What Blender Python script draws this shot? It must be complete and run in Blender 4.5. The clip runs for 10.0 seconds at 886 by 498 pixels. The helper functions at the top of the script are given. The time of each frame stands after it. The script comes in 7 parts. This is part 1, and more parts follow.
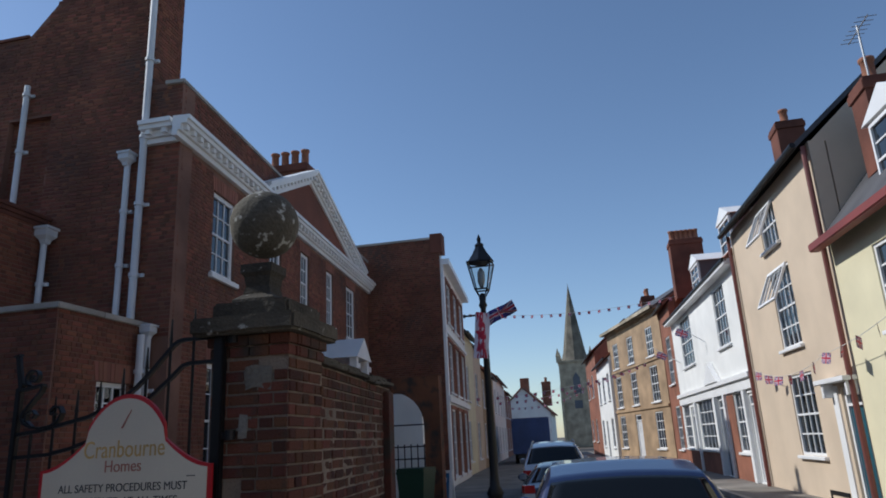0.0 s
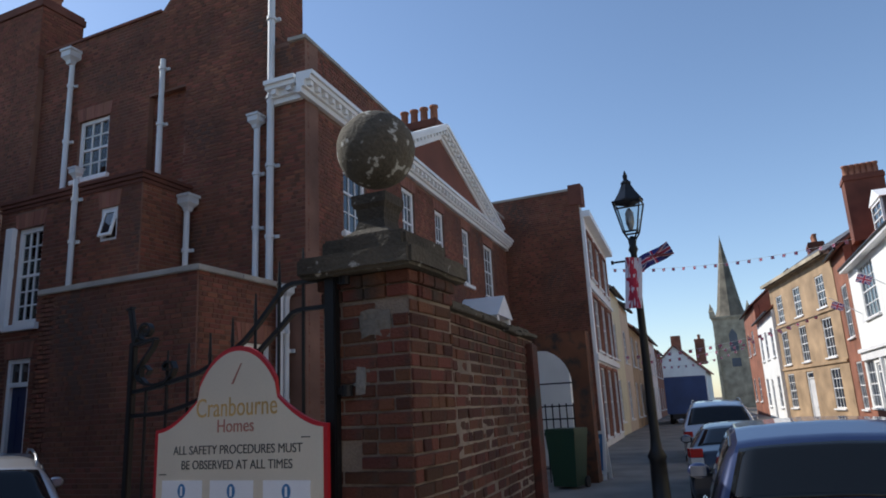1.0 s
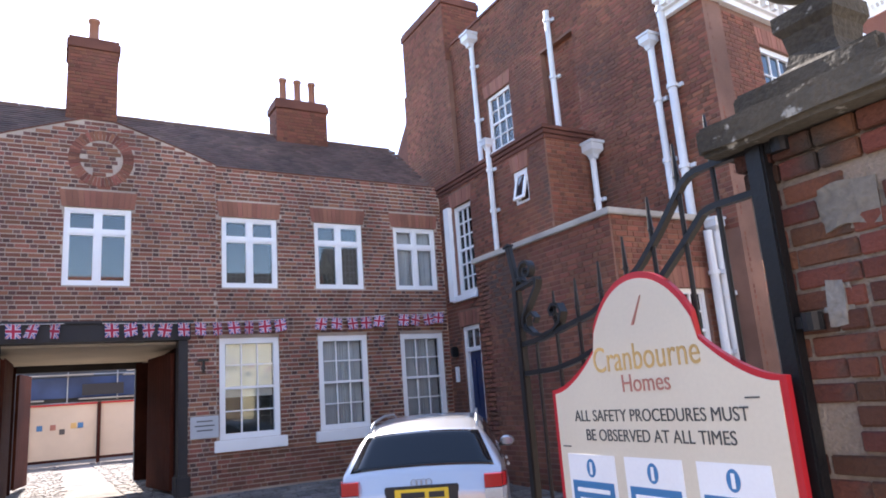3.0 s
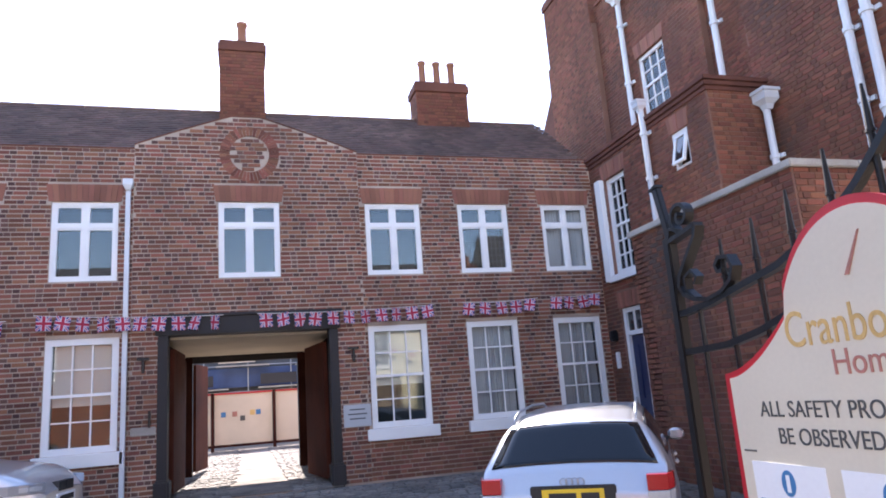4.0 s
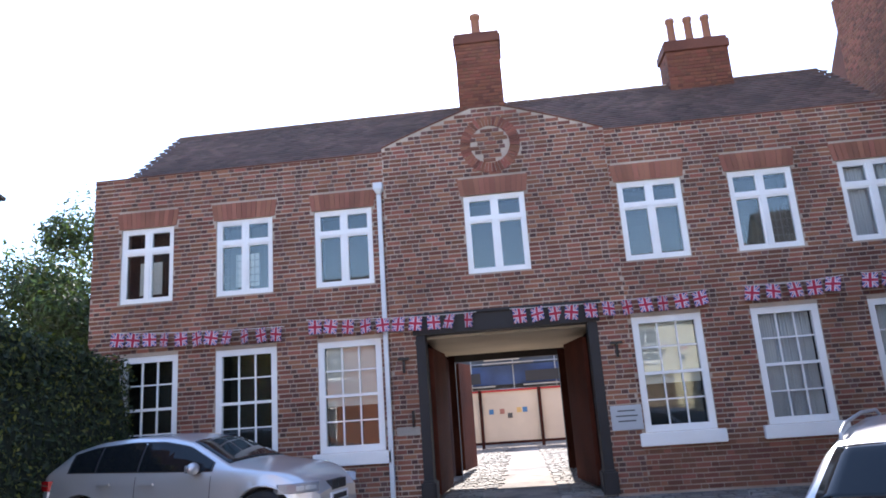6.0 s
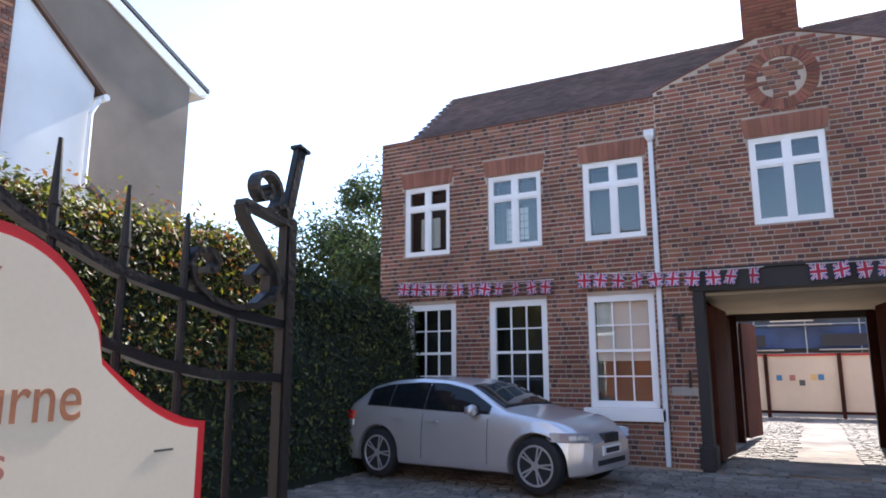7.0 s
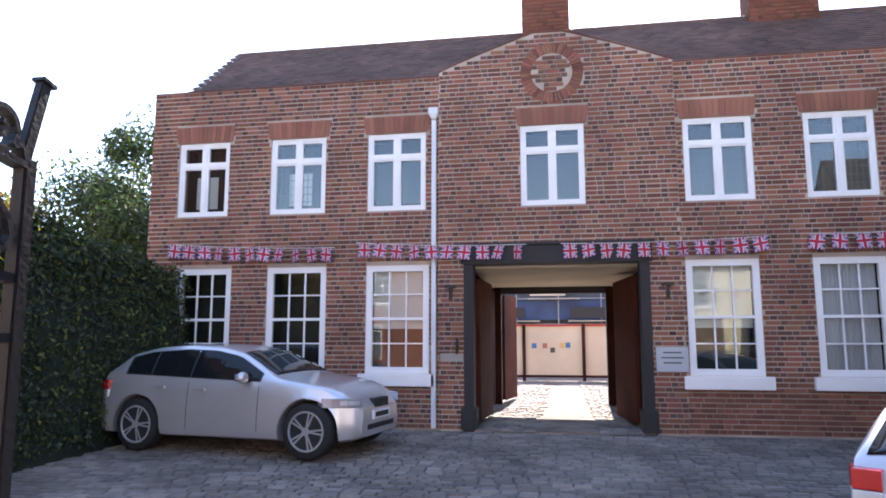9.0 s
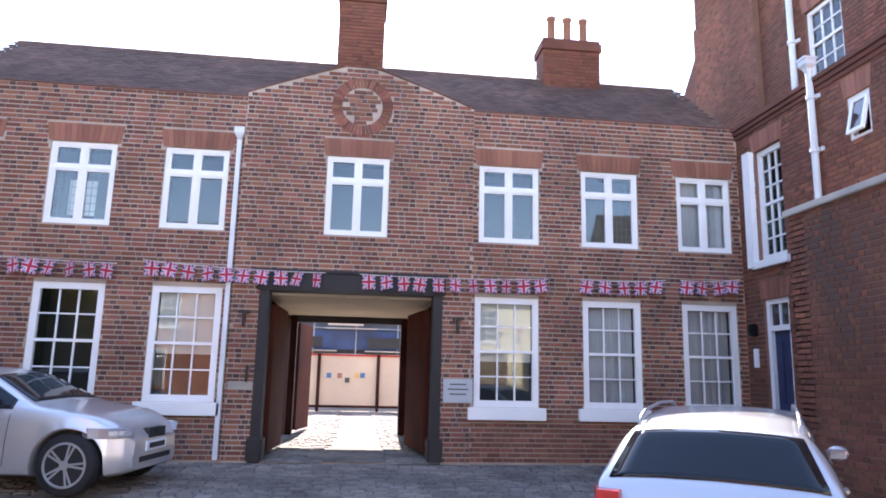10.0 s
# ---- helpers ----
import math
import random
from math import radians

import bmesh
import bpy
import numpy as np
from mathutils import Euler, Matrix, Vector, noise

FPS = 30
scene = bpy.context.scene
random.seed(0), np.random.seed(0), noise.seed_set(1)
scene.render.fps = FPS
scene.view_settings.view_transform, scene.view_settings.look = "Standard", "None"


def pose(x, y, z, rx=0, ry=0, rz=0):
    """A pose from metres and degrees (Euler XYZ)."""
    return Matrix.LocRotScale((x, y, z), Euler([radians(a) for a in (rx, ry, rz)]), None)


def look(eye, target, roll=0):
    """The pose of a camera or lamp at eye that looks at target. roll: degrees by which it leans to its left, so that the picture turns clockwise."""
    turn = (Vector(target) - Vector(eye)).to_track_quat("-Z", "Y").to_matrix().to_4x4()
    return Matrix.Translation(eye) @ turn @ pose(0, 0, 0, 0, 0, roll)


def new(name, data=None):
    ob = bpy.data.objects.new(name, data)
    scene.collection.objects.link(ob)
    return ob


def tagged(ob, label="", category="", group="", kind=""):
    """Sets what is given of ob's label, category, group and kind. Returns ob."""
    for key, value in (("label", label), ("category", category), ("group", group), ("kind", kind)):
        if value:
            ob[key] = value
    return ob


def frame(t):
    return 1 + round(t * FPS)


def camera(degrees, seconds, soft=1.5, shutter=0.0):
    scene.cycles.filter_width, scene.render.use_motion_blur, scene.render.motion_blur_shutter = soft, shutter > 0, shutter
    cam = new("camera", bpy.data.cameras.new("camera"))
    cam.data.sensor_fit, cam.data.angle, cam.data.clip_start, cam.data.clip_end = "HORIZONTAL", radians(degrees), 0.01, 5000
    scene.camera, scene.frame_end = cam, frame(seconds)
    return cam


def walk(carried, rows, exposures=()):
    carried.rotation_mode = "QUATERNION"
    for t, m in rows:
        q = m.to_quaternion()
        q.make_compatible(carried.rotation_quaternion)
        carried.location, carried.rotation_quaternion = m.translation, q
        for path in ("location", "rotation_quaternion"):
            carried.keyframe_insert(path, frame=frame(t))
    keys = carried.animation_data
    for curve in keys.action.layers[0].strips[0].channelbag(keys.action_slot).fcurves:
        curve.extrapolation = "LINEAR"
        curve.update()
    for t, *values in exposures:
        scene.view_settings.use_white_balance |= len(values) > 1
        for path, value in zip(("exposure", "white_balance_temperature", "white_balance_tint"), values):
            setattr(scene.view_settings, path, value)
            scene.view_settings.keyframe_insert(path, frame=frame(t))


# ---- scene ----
cam = camera(65.8, 10.0, soft=1.8)
PATH = [
    (0, (-0.194, 0.644, 1.347), (-0.589, 2.527, 1.891), -2.9),
    (0.5, (-0.291, 1.114, 1.339), (-0.971, 2.936, 1.808), -3.8),
    (1, (-0.448, 1.504, 1.329), (-1.236, 3.285, 1.788), -2.9),
    (1.5, (-0.608, 1.852, 1.313), (-1.804, 3.383, 1.788), -3.1),
    (2, (-0.745, 2.155, 1.317), (-2.171, 3.494, 1.733), -4.0),
    (2.5, (-0.951, 2.41, 1.312), (-2.503, 3.598, 1.737), -3.3),
    (3, (-1.145, 2.592, 1.312), (-2.837, 3.575, 1.729), -4.3),
    (3.2, (-1.234, 2.695, 1.313), (-2.987, 3.558, 1.74), -4.9),
    (4.5, (-2.088, 3.175, 1.282), (-3.993, 3.623, 1.696), -4.0),
    (5, (-2.362, 3.104, 1.397), (-4.287, 3.412, 1.844), -5.0),
    (6.3, (-2.708, 3.293, 1.355), (-4.606, 2.87, 1.821), -4.1),
    (6.5, (-2.736, 3.273, 1.358), (-4.585, 2.668, 1.822), -4.0),
    (7, (-2.76, 3.196, 1.351), (-4.501, 2.28, 1.71), -0.1),
    (7.5, (-2.765, 3.153, 1.349), (-4.471, 2.152, 1.648), 0.7),
    (8, (-2.773, 3.173, 1.345), (-4.618, 2.463, 1.648), 1.4),
    (8.5, (-2.754, 3.228, 1.325), (-4.68, 2.766, 1.602), 1.0),
    (9, (-2.76, 3.239, 1.33), (-4.713, 2.908, 1.6), -0.0),
    (9.5, (-2.722, 3.209, 1.34), (-4.696, 3.01, 1.591), 0.5),
    (10, (-2.664, 3.297, 1.323), (-4.617, 3.531, 1.684), 1.3),
]
EXPOSURES = [(0, -0.5, 6050, 10), (0.5, -0.42, 6150, 10), (1.0, -0.06, 6350, 11), (1.5, 0.62, 6650, 14), (2.0, 1.28, 6700, 15), (2.5, 1.72, 6650, 17), (3.2, 2.0, 6600, 18), (4.5, 2.0, 6600, 19), (6.5, 1.74, 6300, 14), (7.0, 1.62, 6500, 14), (7.5, 1.62, 6750, 14), (8.5, 2.05, 6750, 18), (9.0, 2.1, 6750, 19), (10, 2.32, 6650, 19)]
walk(cam, [(t, look(eye, target, roll)) for t, eye, target, roll in PATH], EXPOSURES)

# ---- light: sun high behind the coach house, clear sky ----
SUN_UP = 39.0
sun_to = Vector((-math.cos(radians(SUN_UP)), 0.03, math.sin(radians(SUN_UP))))
sun = new("sun", bpy.data.lights.new("sun", "SUN"))
sun.data.energy, sun.data.angle, sun.data.color = 5.0, radians(0.6), (1.0, 0.95, 0.87)
sun.matrix_world = look(sun_to * 50, (0, 0, 0))
world = bpy.data.worlds.new("sky")
scene.world = world
world.use_nodes = True
wn = world.node_tree.nodes
sky = wn.new("ShaderNodeTexSky")
sky.sky_type, sky.sun_disc = "NISHITA", False
sky.sun_elevation, sky.sun_rotation = radians(SUN_UP), radians(-90)
sky.dust_density, sky.air_density, sky.ozone_density = 0.3, 1.0, 2.2
world.node_tree.links.new(sky.outputs[0], wn["Background"].inputs[0])
wn["Background"].inputs[1].default_value = 0.17


# ---- materials ----
def material(name, colour, rough=0.8, metal=0.0, spread=0.0, by="none", scale=8.0, blotch=0.12, bump=0.0, grain=60.0, alpha=None, spec=0.5, stain=None):
    """A node material: base colour with blotches at two scales, optional random tint per piece, fine relief."""
    m = bpy.data.materials.new(name)
    m.use_nodes = True
    n, l = m.node_tree.nodes, m.node_tree.links
    b = n["Principled BSDF"]
    b.inputs["Roughness"].default_value, b.inputs["Metallic"].default_value = rough, metal
    b.inputs["Specular IOR Level"].default_value = spec
    co = n.new("ShaderNodeTexCoord")
    wide, fine = n.new("ShaderNodeTexNoise"), n.new("ShaderNodeTexNoise")
    wide.inputs["Scale"].default_value, fine.inputs["Scale"].default_value = scale * 0.12, grain
    wide.inputs["Detail"].default_value, fine.inputs["Detail"].default_value = 5, 3
    for t in (wide, fine):
        l.new(co.outputs["Object"], t.inputs["Vector"])
    hsv = n.new("ShaderNodeHueSaturation")
    hsv.inputs["Color"].default_value = (*colour, 1)
    total = n.new("ShaderNodeMath")
    total.operation = "ADD"
    a = n.new("ShaderNodeMapRange")
    a.inputs[1].default_value, a.inputs[2].default_value = 0.3, 0.7
    a.inputs[3].default_value, a.inputs[4].default_value = 1 - blotch * 1.6, 1 + blotch * 1.6
    l.new(wide.outputs["Fac"], a.inputs[0])
    c = n.new("ShaderNodeMapRange")
    c.inputs[3].default_value, c.inputs[4].default_value = -blotch, blotch
    l.new(fine.outputs["Fac"], c.inputs[0])
    l.new(a.outputs[0], total.inputs[0]), l.new(c.outputs[0], total.inputs[1])
    value = total.outputs[0]
    if spread:
        if by == "island":
            r = n.new("ShaderNodeNewGeometry").outputs["Random Per Island"]
        else:
            r = n.new("ShaderNodeObjectInfo").outputs["Random"]
        d = n.new("ShaderNodeMapRange")
        d.inputs[3].default_value, d.inputs[4].default_value = 1 - spread, 1 + spread
        l.new(r, d.inputs[0])
        e = n.new("ShaderNodeMath")
        e.operation = "MULTIPLY"
        l.new(value, e.inputs[0]), l.new(d.outputs[0], e.inputs[1])
        value = e.outputs[0]
        h = n.new("ShaderNodeMath")
        h.operation, h.inputs[1].default_value = "MULTIPLY", 7.31
        f = n.new("ShaderNodeMath")
        f.operation = "FRACT"
        l.new(r, h.inputs[0]), l.new(h.outputs[0], f.inputs[0])
        g = n.new("ShaderNodeMapRange")
        g.inputs[3].default_value, g.inputs[4].default_value = 0.5 - 0.025 * spread, 0.5 + 0.035 * spread
        l.new(f.outputs[0], g.inputs[0]), l.new(g.outputs[0], hsv.inputs["Hue"])
    l.new(value, hsv.inputs["Value"])
    colour_out = hsv.outputs[0]
    if stain:
        tint, low, high, size = stain
        st = n.new("ShaderNodeTexNoise")
        st.inputs["Scale"].default_value, st.inputs["Detail"].default_value = size, 6
        l.new(co.outputs["Object"], st.inputs["Vector"])
        sr = n.new("ShaderNodeMapRange")
        sr.inputs[1].default_value, sr.inputs[2].default_value = low, high
        l.new(st.outputs["Fac"], sr.inputs[0])
        mx = n.new("ShaderNodeMix")
        mx.data_type = "RGBA"
        mx.inputs[7].default_value = (*tint, 1)
        l.new(sr.outputs[0], mx.inputs[0]), l.new(colour_out, mx.inputs[6])
        colour_out = mx.outputs[2]
    l.new(colour_out, b.inputs["Base Color"])
    if bump:
        bp = n.new("ShaderNodeBump")
        bp.inputs["Strength"].default_value, bp.inputs["Distance"].default_value = bump, 0.01
        l.new(fine.outputs["Fac"], bp.inputs["Height"]), l.new(bp.outputs[0], b.inputs["Normal"])
    return m


def glass_material(name, tint=(0.02, 0.025, 0.03), rough=0.03, spec=0.8):
    """A dark window pane that mirrors the sky."""
    m = bpy.data.materials.new(name)
    m.use_nodes = True
    b = m.node_tree.nodes["Principled BSDF"]
    b.inputs["Base Color"].default_value = (*tint, 1)
    b.inputs["Roughness"].default_value = rough
    b.inputs["IOR"].default_value = 1.5
    b.inputs["Transmission Weight"].default_value = 0.0
    b.inputs["Specular IOR Level"].default_value = spec
    return m


def clear_material(name):
    """Thin clear glass: see-through with a mirror sheen."""
    m = bpy.data.materials.new(name)
    m.use_nodes = True
    n, l = m.node_tree.nodes, m.node_tree.links
    n.remove(n["Principled BSDF"])
    a, g, f, x = (n.new(k) for k in ("ShaderNodeBsdfTransparent", "ShaderNodeBsdfGlossy", "ShaderNodeFresnel", "ShaderNodeMixShader"))
    a.inputs[0].default_value = (0.9, 0.93, 0.92, 1)
    g.inputs["Roughness"].default_value = 0.02
    f.inputs[0].default_value = 1.6
    l.new(f.outputs[0], x.inputs[0]), l.new(a.outputs[0], x.inputs[1]), l.new(g.outputs[0], x.inputs[2])
    l.new(x.outputs[0], n["Material Output"].inputs[0])
    return m


FACE_BRICK = material("red_face_brick", (0.205, 0.078, 0.05), 0.9, spread=0.38, by="object", bump=0.5, grain=90)
STRETCHER = material("red_brick", (0.205, 0.078, 0.05), 0.9, spread=0.4, by="island", bump=0.5, grain=90)
HEADER = material("burnt_brick", (0.115, 0.054, 0.044), 0.85, spread=0.4, by="island", bump=0.5, grain=90)
MORTAR = material("lime_mortar", (0.41, 0.33, 0.265), 0.95, bump=0.6, grain=120, blotch=0.2)
RUBBER_BRICK = material("orange_rubbed_brick", (0.255, 0.102, 0.066), 0.85, spread=0.18, by="object", bump=0.3)
HOUSE_BRICK = material("house_brick", (0.18, 0.06, 0.034), 0.9, spread=0.26, by="island", bump=0.5, grain=90, scale=4, blotch=0.2, stain=((0.075, 0.045, 0.034), 0.5, 0.7, 0.55))
HOUSE_HEADER = material("house_brick_dark", (0.15, 0.056, 0.032), 0.9, spread=0.3, by="island", bump=0.5, grain=90)
HOUSE_MORTAR = material("sooty_mortar", (0.19, 0.10, 0.07), 0.95, bump=0.6, grain=120, blotch=0.25)
OLD_BRICK = material("weathered_brick", (0.098, 0.032, 0.018), 0.92, spread=0.5, by="object", bump=0.9, grain=70, blotch=0.3, stain=((0.045, 0.034, 0.026), 0.48, 0.66, 4.0))
OLD_BRICK_JOINED = material("weathered_brick_joined", (0.098, 0.032, 0.018), 0.92, spread=0.5, by="island", bump=0.9, grain=70, blotch=0.3, stain=((0.045, 0.034, 0.026), 0.48, 0.66, 4.0))
OLD_MORTAR = material("crumbling_mortar", (0.25, 0.2, 0.155), 0.97, bump=1.0, grain=80, blotch=0.3, stain=((0.10, 0.075, 0.055), 0.52, 0.68, 3.0))
STONE = material("dark_lichened_stone", (0.085, 0.072, 0.052), 0.95, bump=1.0, grain=45, blotch=0.35, stain=((0.35, 0.34, 0.30), 0.66, 0.72, 14.0))
BALL_STONE = material("lichened_ball_stone", (0.13, 0.115, 0.085), 0.95, bump=1.0, grain=45, blotch=0.35, stain=((0.42, 0.42, 0.38), 0.6, 0.66, 13.0))
WHITE = material("white_paint", (0.80, 0.80, 0.79), 0.5, blotch=0.04)
WHITE_PIPE = material("grey_white_pipe_paint", (0.62, 0.64, 0.66), 0.5, blotch=0.08)
PANE = glass_material("window_glass")
BLIND = material("drawn_blind", (0.72, 0.70, 0.67), 0.9, blotch=0.05)
CURTAIN = material("net_curtain", (0.66, 0.66, 0.70), 0.95, blotch=0.1)
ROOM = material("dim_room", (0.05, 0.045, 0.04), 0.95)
CLEAR = clear_material("clear_glass")
LEAD = material("lead_came", (0.08, 0.08, 0.085), 0.6)
ROOF_TILE = material("clay_roof_tile", (0.10, 0.055, 0.04), 0.9, spread=0.3, by="island", bump=0.5, blotch=0.2)
SLATE = material("grey_slate", (0.075, 0.075, 0.08), 0.7, blotch=0.2, bump=0.3)
RED_TILE = material("red_roof_tile", (0.26, 0.10, 0.06), 0.9, blotch=0.25, bump=0.4)
BLACK = material("black_gloss_paint", (0.01, 0.01, 0.011), 0.42, blotch=0.1, bump=0.15, spec=0.3)
BLACK_TIMBER = material("black_stained_timber", (0.02, 0.017, 0.017), 0.7, bump=0.4)
DOOR_WOOD = material("brown_varnished_boards", (0.08, 0.022, 0.012), 0.85, spec=0.12, bump=0.3, blotch=0.2)
PLASTER = material("cream_plaster", (0.62, 0.55, 0.42), 0.9, blotch=0.08)
BEIGE = material("beige_render", (0.62, 0.50, 0.37), 0.95, blotch=0.05, bump=0.2)
CREAM = material("cream_render", (0.72, 0.66, 0.45), 0.95, blotch=0.05, bump=0.2)
WHITE_RENDER = material("white_render", (0.78, 0.78, 0.75), 0.9, blotch=0.05, bump=0.15)
GREY_RENDER = material("brown_grey_pebbledash", (0.20, 0.165, 0.135), 0.97, blotch=0.12, bump=0.8, grain=90)
TAN_BRICK = material("tan_brick", (0.36, 0.25, 0.15), 0.9, blotch=0.2, bump=0.3)
FAR_BRICK = material("far_red_brick", (0.25, 0.10, 0.06), 0.9, blotch=0.2, bump=0.3)
DARK_SIDE = material("sooty_side_brick", (0.14, 0.05, 0.032), 0.93, blotch=0.25, bump=0.4)
CHURCH = material("church_limestone", (0.38, 0.33, 0.24), 0.95, blotch=0.25, bump=0.3)
SPIRE = material("spire_shingles", (0.15, 0.135, 0.105), 0.9, blotch=0.25, bump=0.3)
POT = material("terracotta_pot", (0.28, 0.12, 0.07), 0.9, blotch=0.2)
LEDGE = material("grey_stone_coping", (0.36, 0.33, 0.29), 0.9, blotch=0.2, bump=0.4)
ASPHALT = material("asphalt", (0.055, 0.053, 0.05), 0.93, blotch=0.2, bump=0.6, grain=150)
PAVING = material("paving_slabs", (0.21, 0.19, 0.165), 0.92, spread=0.15, by="island", blotch=0.2, bump=0.5)
SETT = material("worn_cobble", (0.17, 0.15, 0.13), 0.85, spread=0.3, by="island", blotch=0.25, bump=0.7)
EARTH = material("dusty_joint", (0.13, 0.11, 0.09), 0.97, blotch=0.25, bump=0.6)
PASSAGE_WOOD = material("dark_stained_boards", (0.045, 0.016, 0.012), 0.95, bump=0.4, blotch=0.3)
PASSAGE_WOOD.node_tree.nodes["Principled BSDF"].inputs["Specular IOR Level"].default_value = 0.08
CONCRETE = material("pale_concrete", (0.42, 0.38, 0.33), 0.95, blotch=0.15, bump=0.4)


# ---- mesh helpers ----
def ob_mesh(name, verts, faces, mats, parent=None, label="", which=None, smooth=False):
    me = bpy.data.meshes.new(name)
    me.from_pydata(verts, [], faces)
    for m in mats if isinstance(mats, (list, tuple)) else [mats]:
        me.materials.append(m)
    if which is not None:
        me.polygons.foreach_set("material_index", which)
    if smooth:
        me.polygons.foreach_set("use_smooth", [True] * len(me.polygons))
    ob = new(name, me)
    if parent:
        ob.parent = parent
    if label:
        ob["label"] = label
    return ob


def part(name, bm, mat, parent=None, label="", smooth=False, which=None):
    """Links a bmesh as one mesh object under a thing or a part."""
    me = bpy.data.meshes.new(name)
    bm.normal_update()
    bm.to_mesh(me)
    bm.free()
    for m in mat if isinstance(mat, (list, tuple)) else [mat]:
        me.materials.append(m)
    if smooth:
        me.polygons.foreach_set("use_smooth", [True] * len(me.polygons))
    ob = new(name, me)
    if parent:
        ob.parent = parent
    if label:
        ob["label"] = label
    return ob


def thing(name, label, category, m=None, group="", kind=""):
    ob = new(name)
    ob.empty_display_size = 0.1
    if m is not None:
        ob.matrix_basis = m
    return tagged(ob, label, category, group, kind)


def box(bm, x0, x1, y0, y1, z0, z1, m=None, bevel=0.0):
    vs = [bm.verts.new((x, y, z)) for z in (z0, z1) for x, y in ((x0, y0), (x1, y0), (x1, y1), (x0, y1))]
    fs = [bm.faces.new([vs[i] for i in f]) for f in ((3, 2, 1, 0), (4, 5, 6, 7), (0, 1, 5, 4), (1, 2, 6, 5), (2, 3, 7, 6), (3, 0, 4, 7))]
    if bevel:
        r = bmesh.ops.bevel(bm, geom=list({e for f in fs for e in f.edges}), offset=bevel, segments=2, affect="EDGES")
        vs = list({v for f in r["faces"] for v in f.verts} | {v for v in vs if v.is_valid})
    if m is not None:
        for v in vs:
            v.co = m @ v.co
    return vs


def boxed(*boxes, bevel=0.0, m=None):
    bm = bmesh.new()
    for b in boxes:
        box(bm, *b, m=m, bevel=bevel)
    return bm


def rod(bm, a, b, r, n=10, r2=None):
    a, b = Vector(a), Vector(b)
    q = (b - a).to_track_quat("Z", "Y").to_matrix()
    r2 = r if r2 is None else r2
    rings = []
    for p, rr in ((a, r), (b, r2)):
        rings.append([bm.verts.new(p + q @ Vector((rr * math.cos(2 * math.pi * i / n), rr * math.sin(2 * math.pi * i / n), 0))) for i in range(n)])
    for i in range(n):
        bm.faces.new((rings[0][i], rings[0][(i + 1) % n], rings[1][(i + 1) % n], rings[1][i]))
    bm.faces.new(rings[0][::-1]), bm.faces.new(rings[1])


def lathe(bm, profile, n=24, at=(0, 0, 0), square=False):
    """Turns (radius, height) pairs about z; square: four sides."""
    n = 4 if square else n
    off = math.pi / 4 if square else 0
    k = math.sqrt(2) if square else 1
    rings = [[bm.verts.new((at[0] + r * k * math.cos(off + 2 * math.pi * i / n), at[1] + r * k * math.sin(off + 2 * math.pi * i / n), at[2] + z)) for i in range(n)] for r, z in profile]
    for a, b in zip(rings, rings[1:]):
        for i in range(n):
            bm.faces.new((a[i], a[(i + 1) % n], b[(i + 1) % n], b[i]))
    bm.faces.new(rings[0][::-1]), bm.faces.new(rings[-1])


def sweep(bm, points, r, n=6, flat=None):
    """A bar along points; flat: (width, thickness) of a flat bar, wide along world y' of the gate plane."""
    ring = [(r * math.cos(2 * math.pi * i / n), r * math.sin(2 * math.pi * i / n)) for i in range(n)] if not flat else [(-flat[0], -flat[1]), (flat[0], -flat[1]), (flat[0], flat[1]), (-flat[0], flat[1])]
    pts = [Vector(p) for p in points]
    rings = []
    for i, p in enumerate(pts):
        d = (pts[min(i + 1, len(pts) - 1)] - pts[max(i - 1, 0)]).normalized()
        side = Vector((0, 1, 0)) if abs(d.y) < 0.9 else Vector((1, 0, 0))
        up = d.cross(side).normalized()
        side = up.cross(d).normalized()
        rings.append([bm.verts.new(p + side * a + up * b) for a, b in ring])
    k = len(ring)
    for a, b in zip(rings, rings[1:]):
        for i in range(k):
            bm.faces.new((a[i], a[(i + 1) % k], b[(i + 1) % k], b[i]))
    bm.faces.new(rings[0][::-1]), bm.faces.new(rings[-1])


def prism(bm, outline, a, b, axis="y"):
    """Extrudes a closed outline of pairs from a to b along an axis."""
    def at(p, q):
        return {"y": (p[0], q, p[1]), "x": (q, p[0], p[1]), "z": (p[0], p[1], q)}[axis]
    one, two = [bm.verts.new(at(p, a)) for p in outline], [bm.verts.new(at(p, b)) for p in outline]
    fs = [bm.faces.new(one), bm.faces.new(two[::-1])]
    for i in range(len(outline)):
        j = (i + 1) % len(outline)
        fs.append(bm.faces.new((one[j], one[i], two[i], two[j])))
    bmesh.ops.recalc_face_normals(bm, faces=fs)


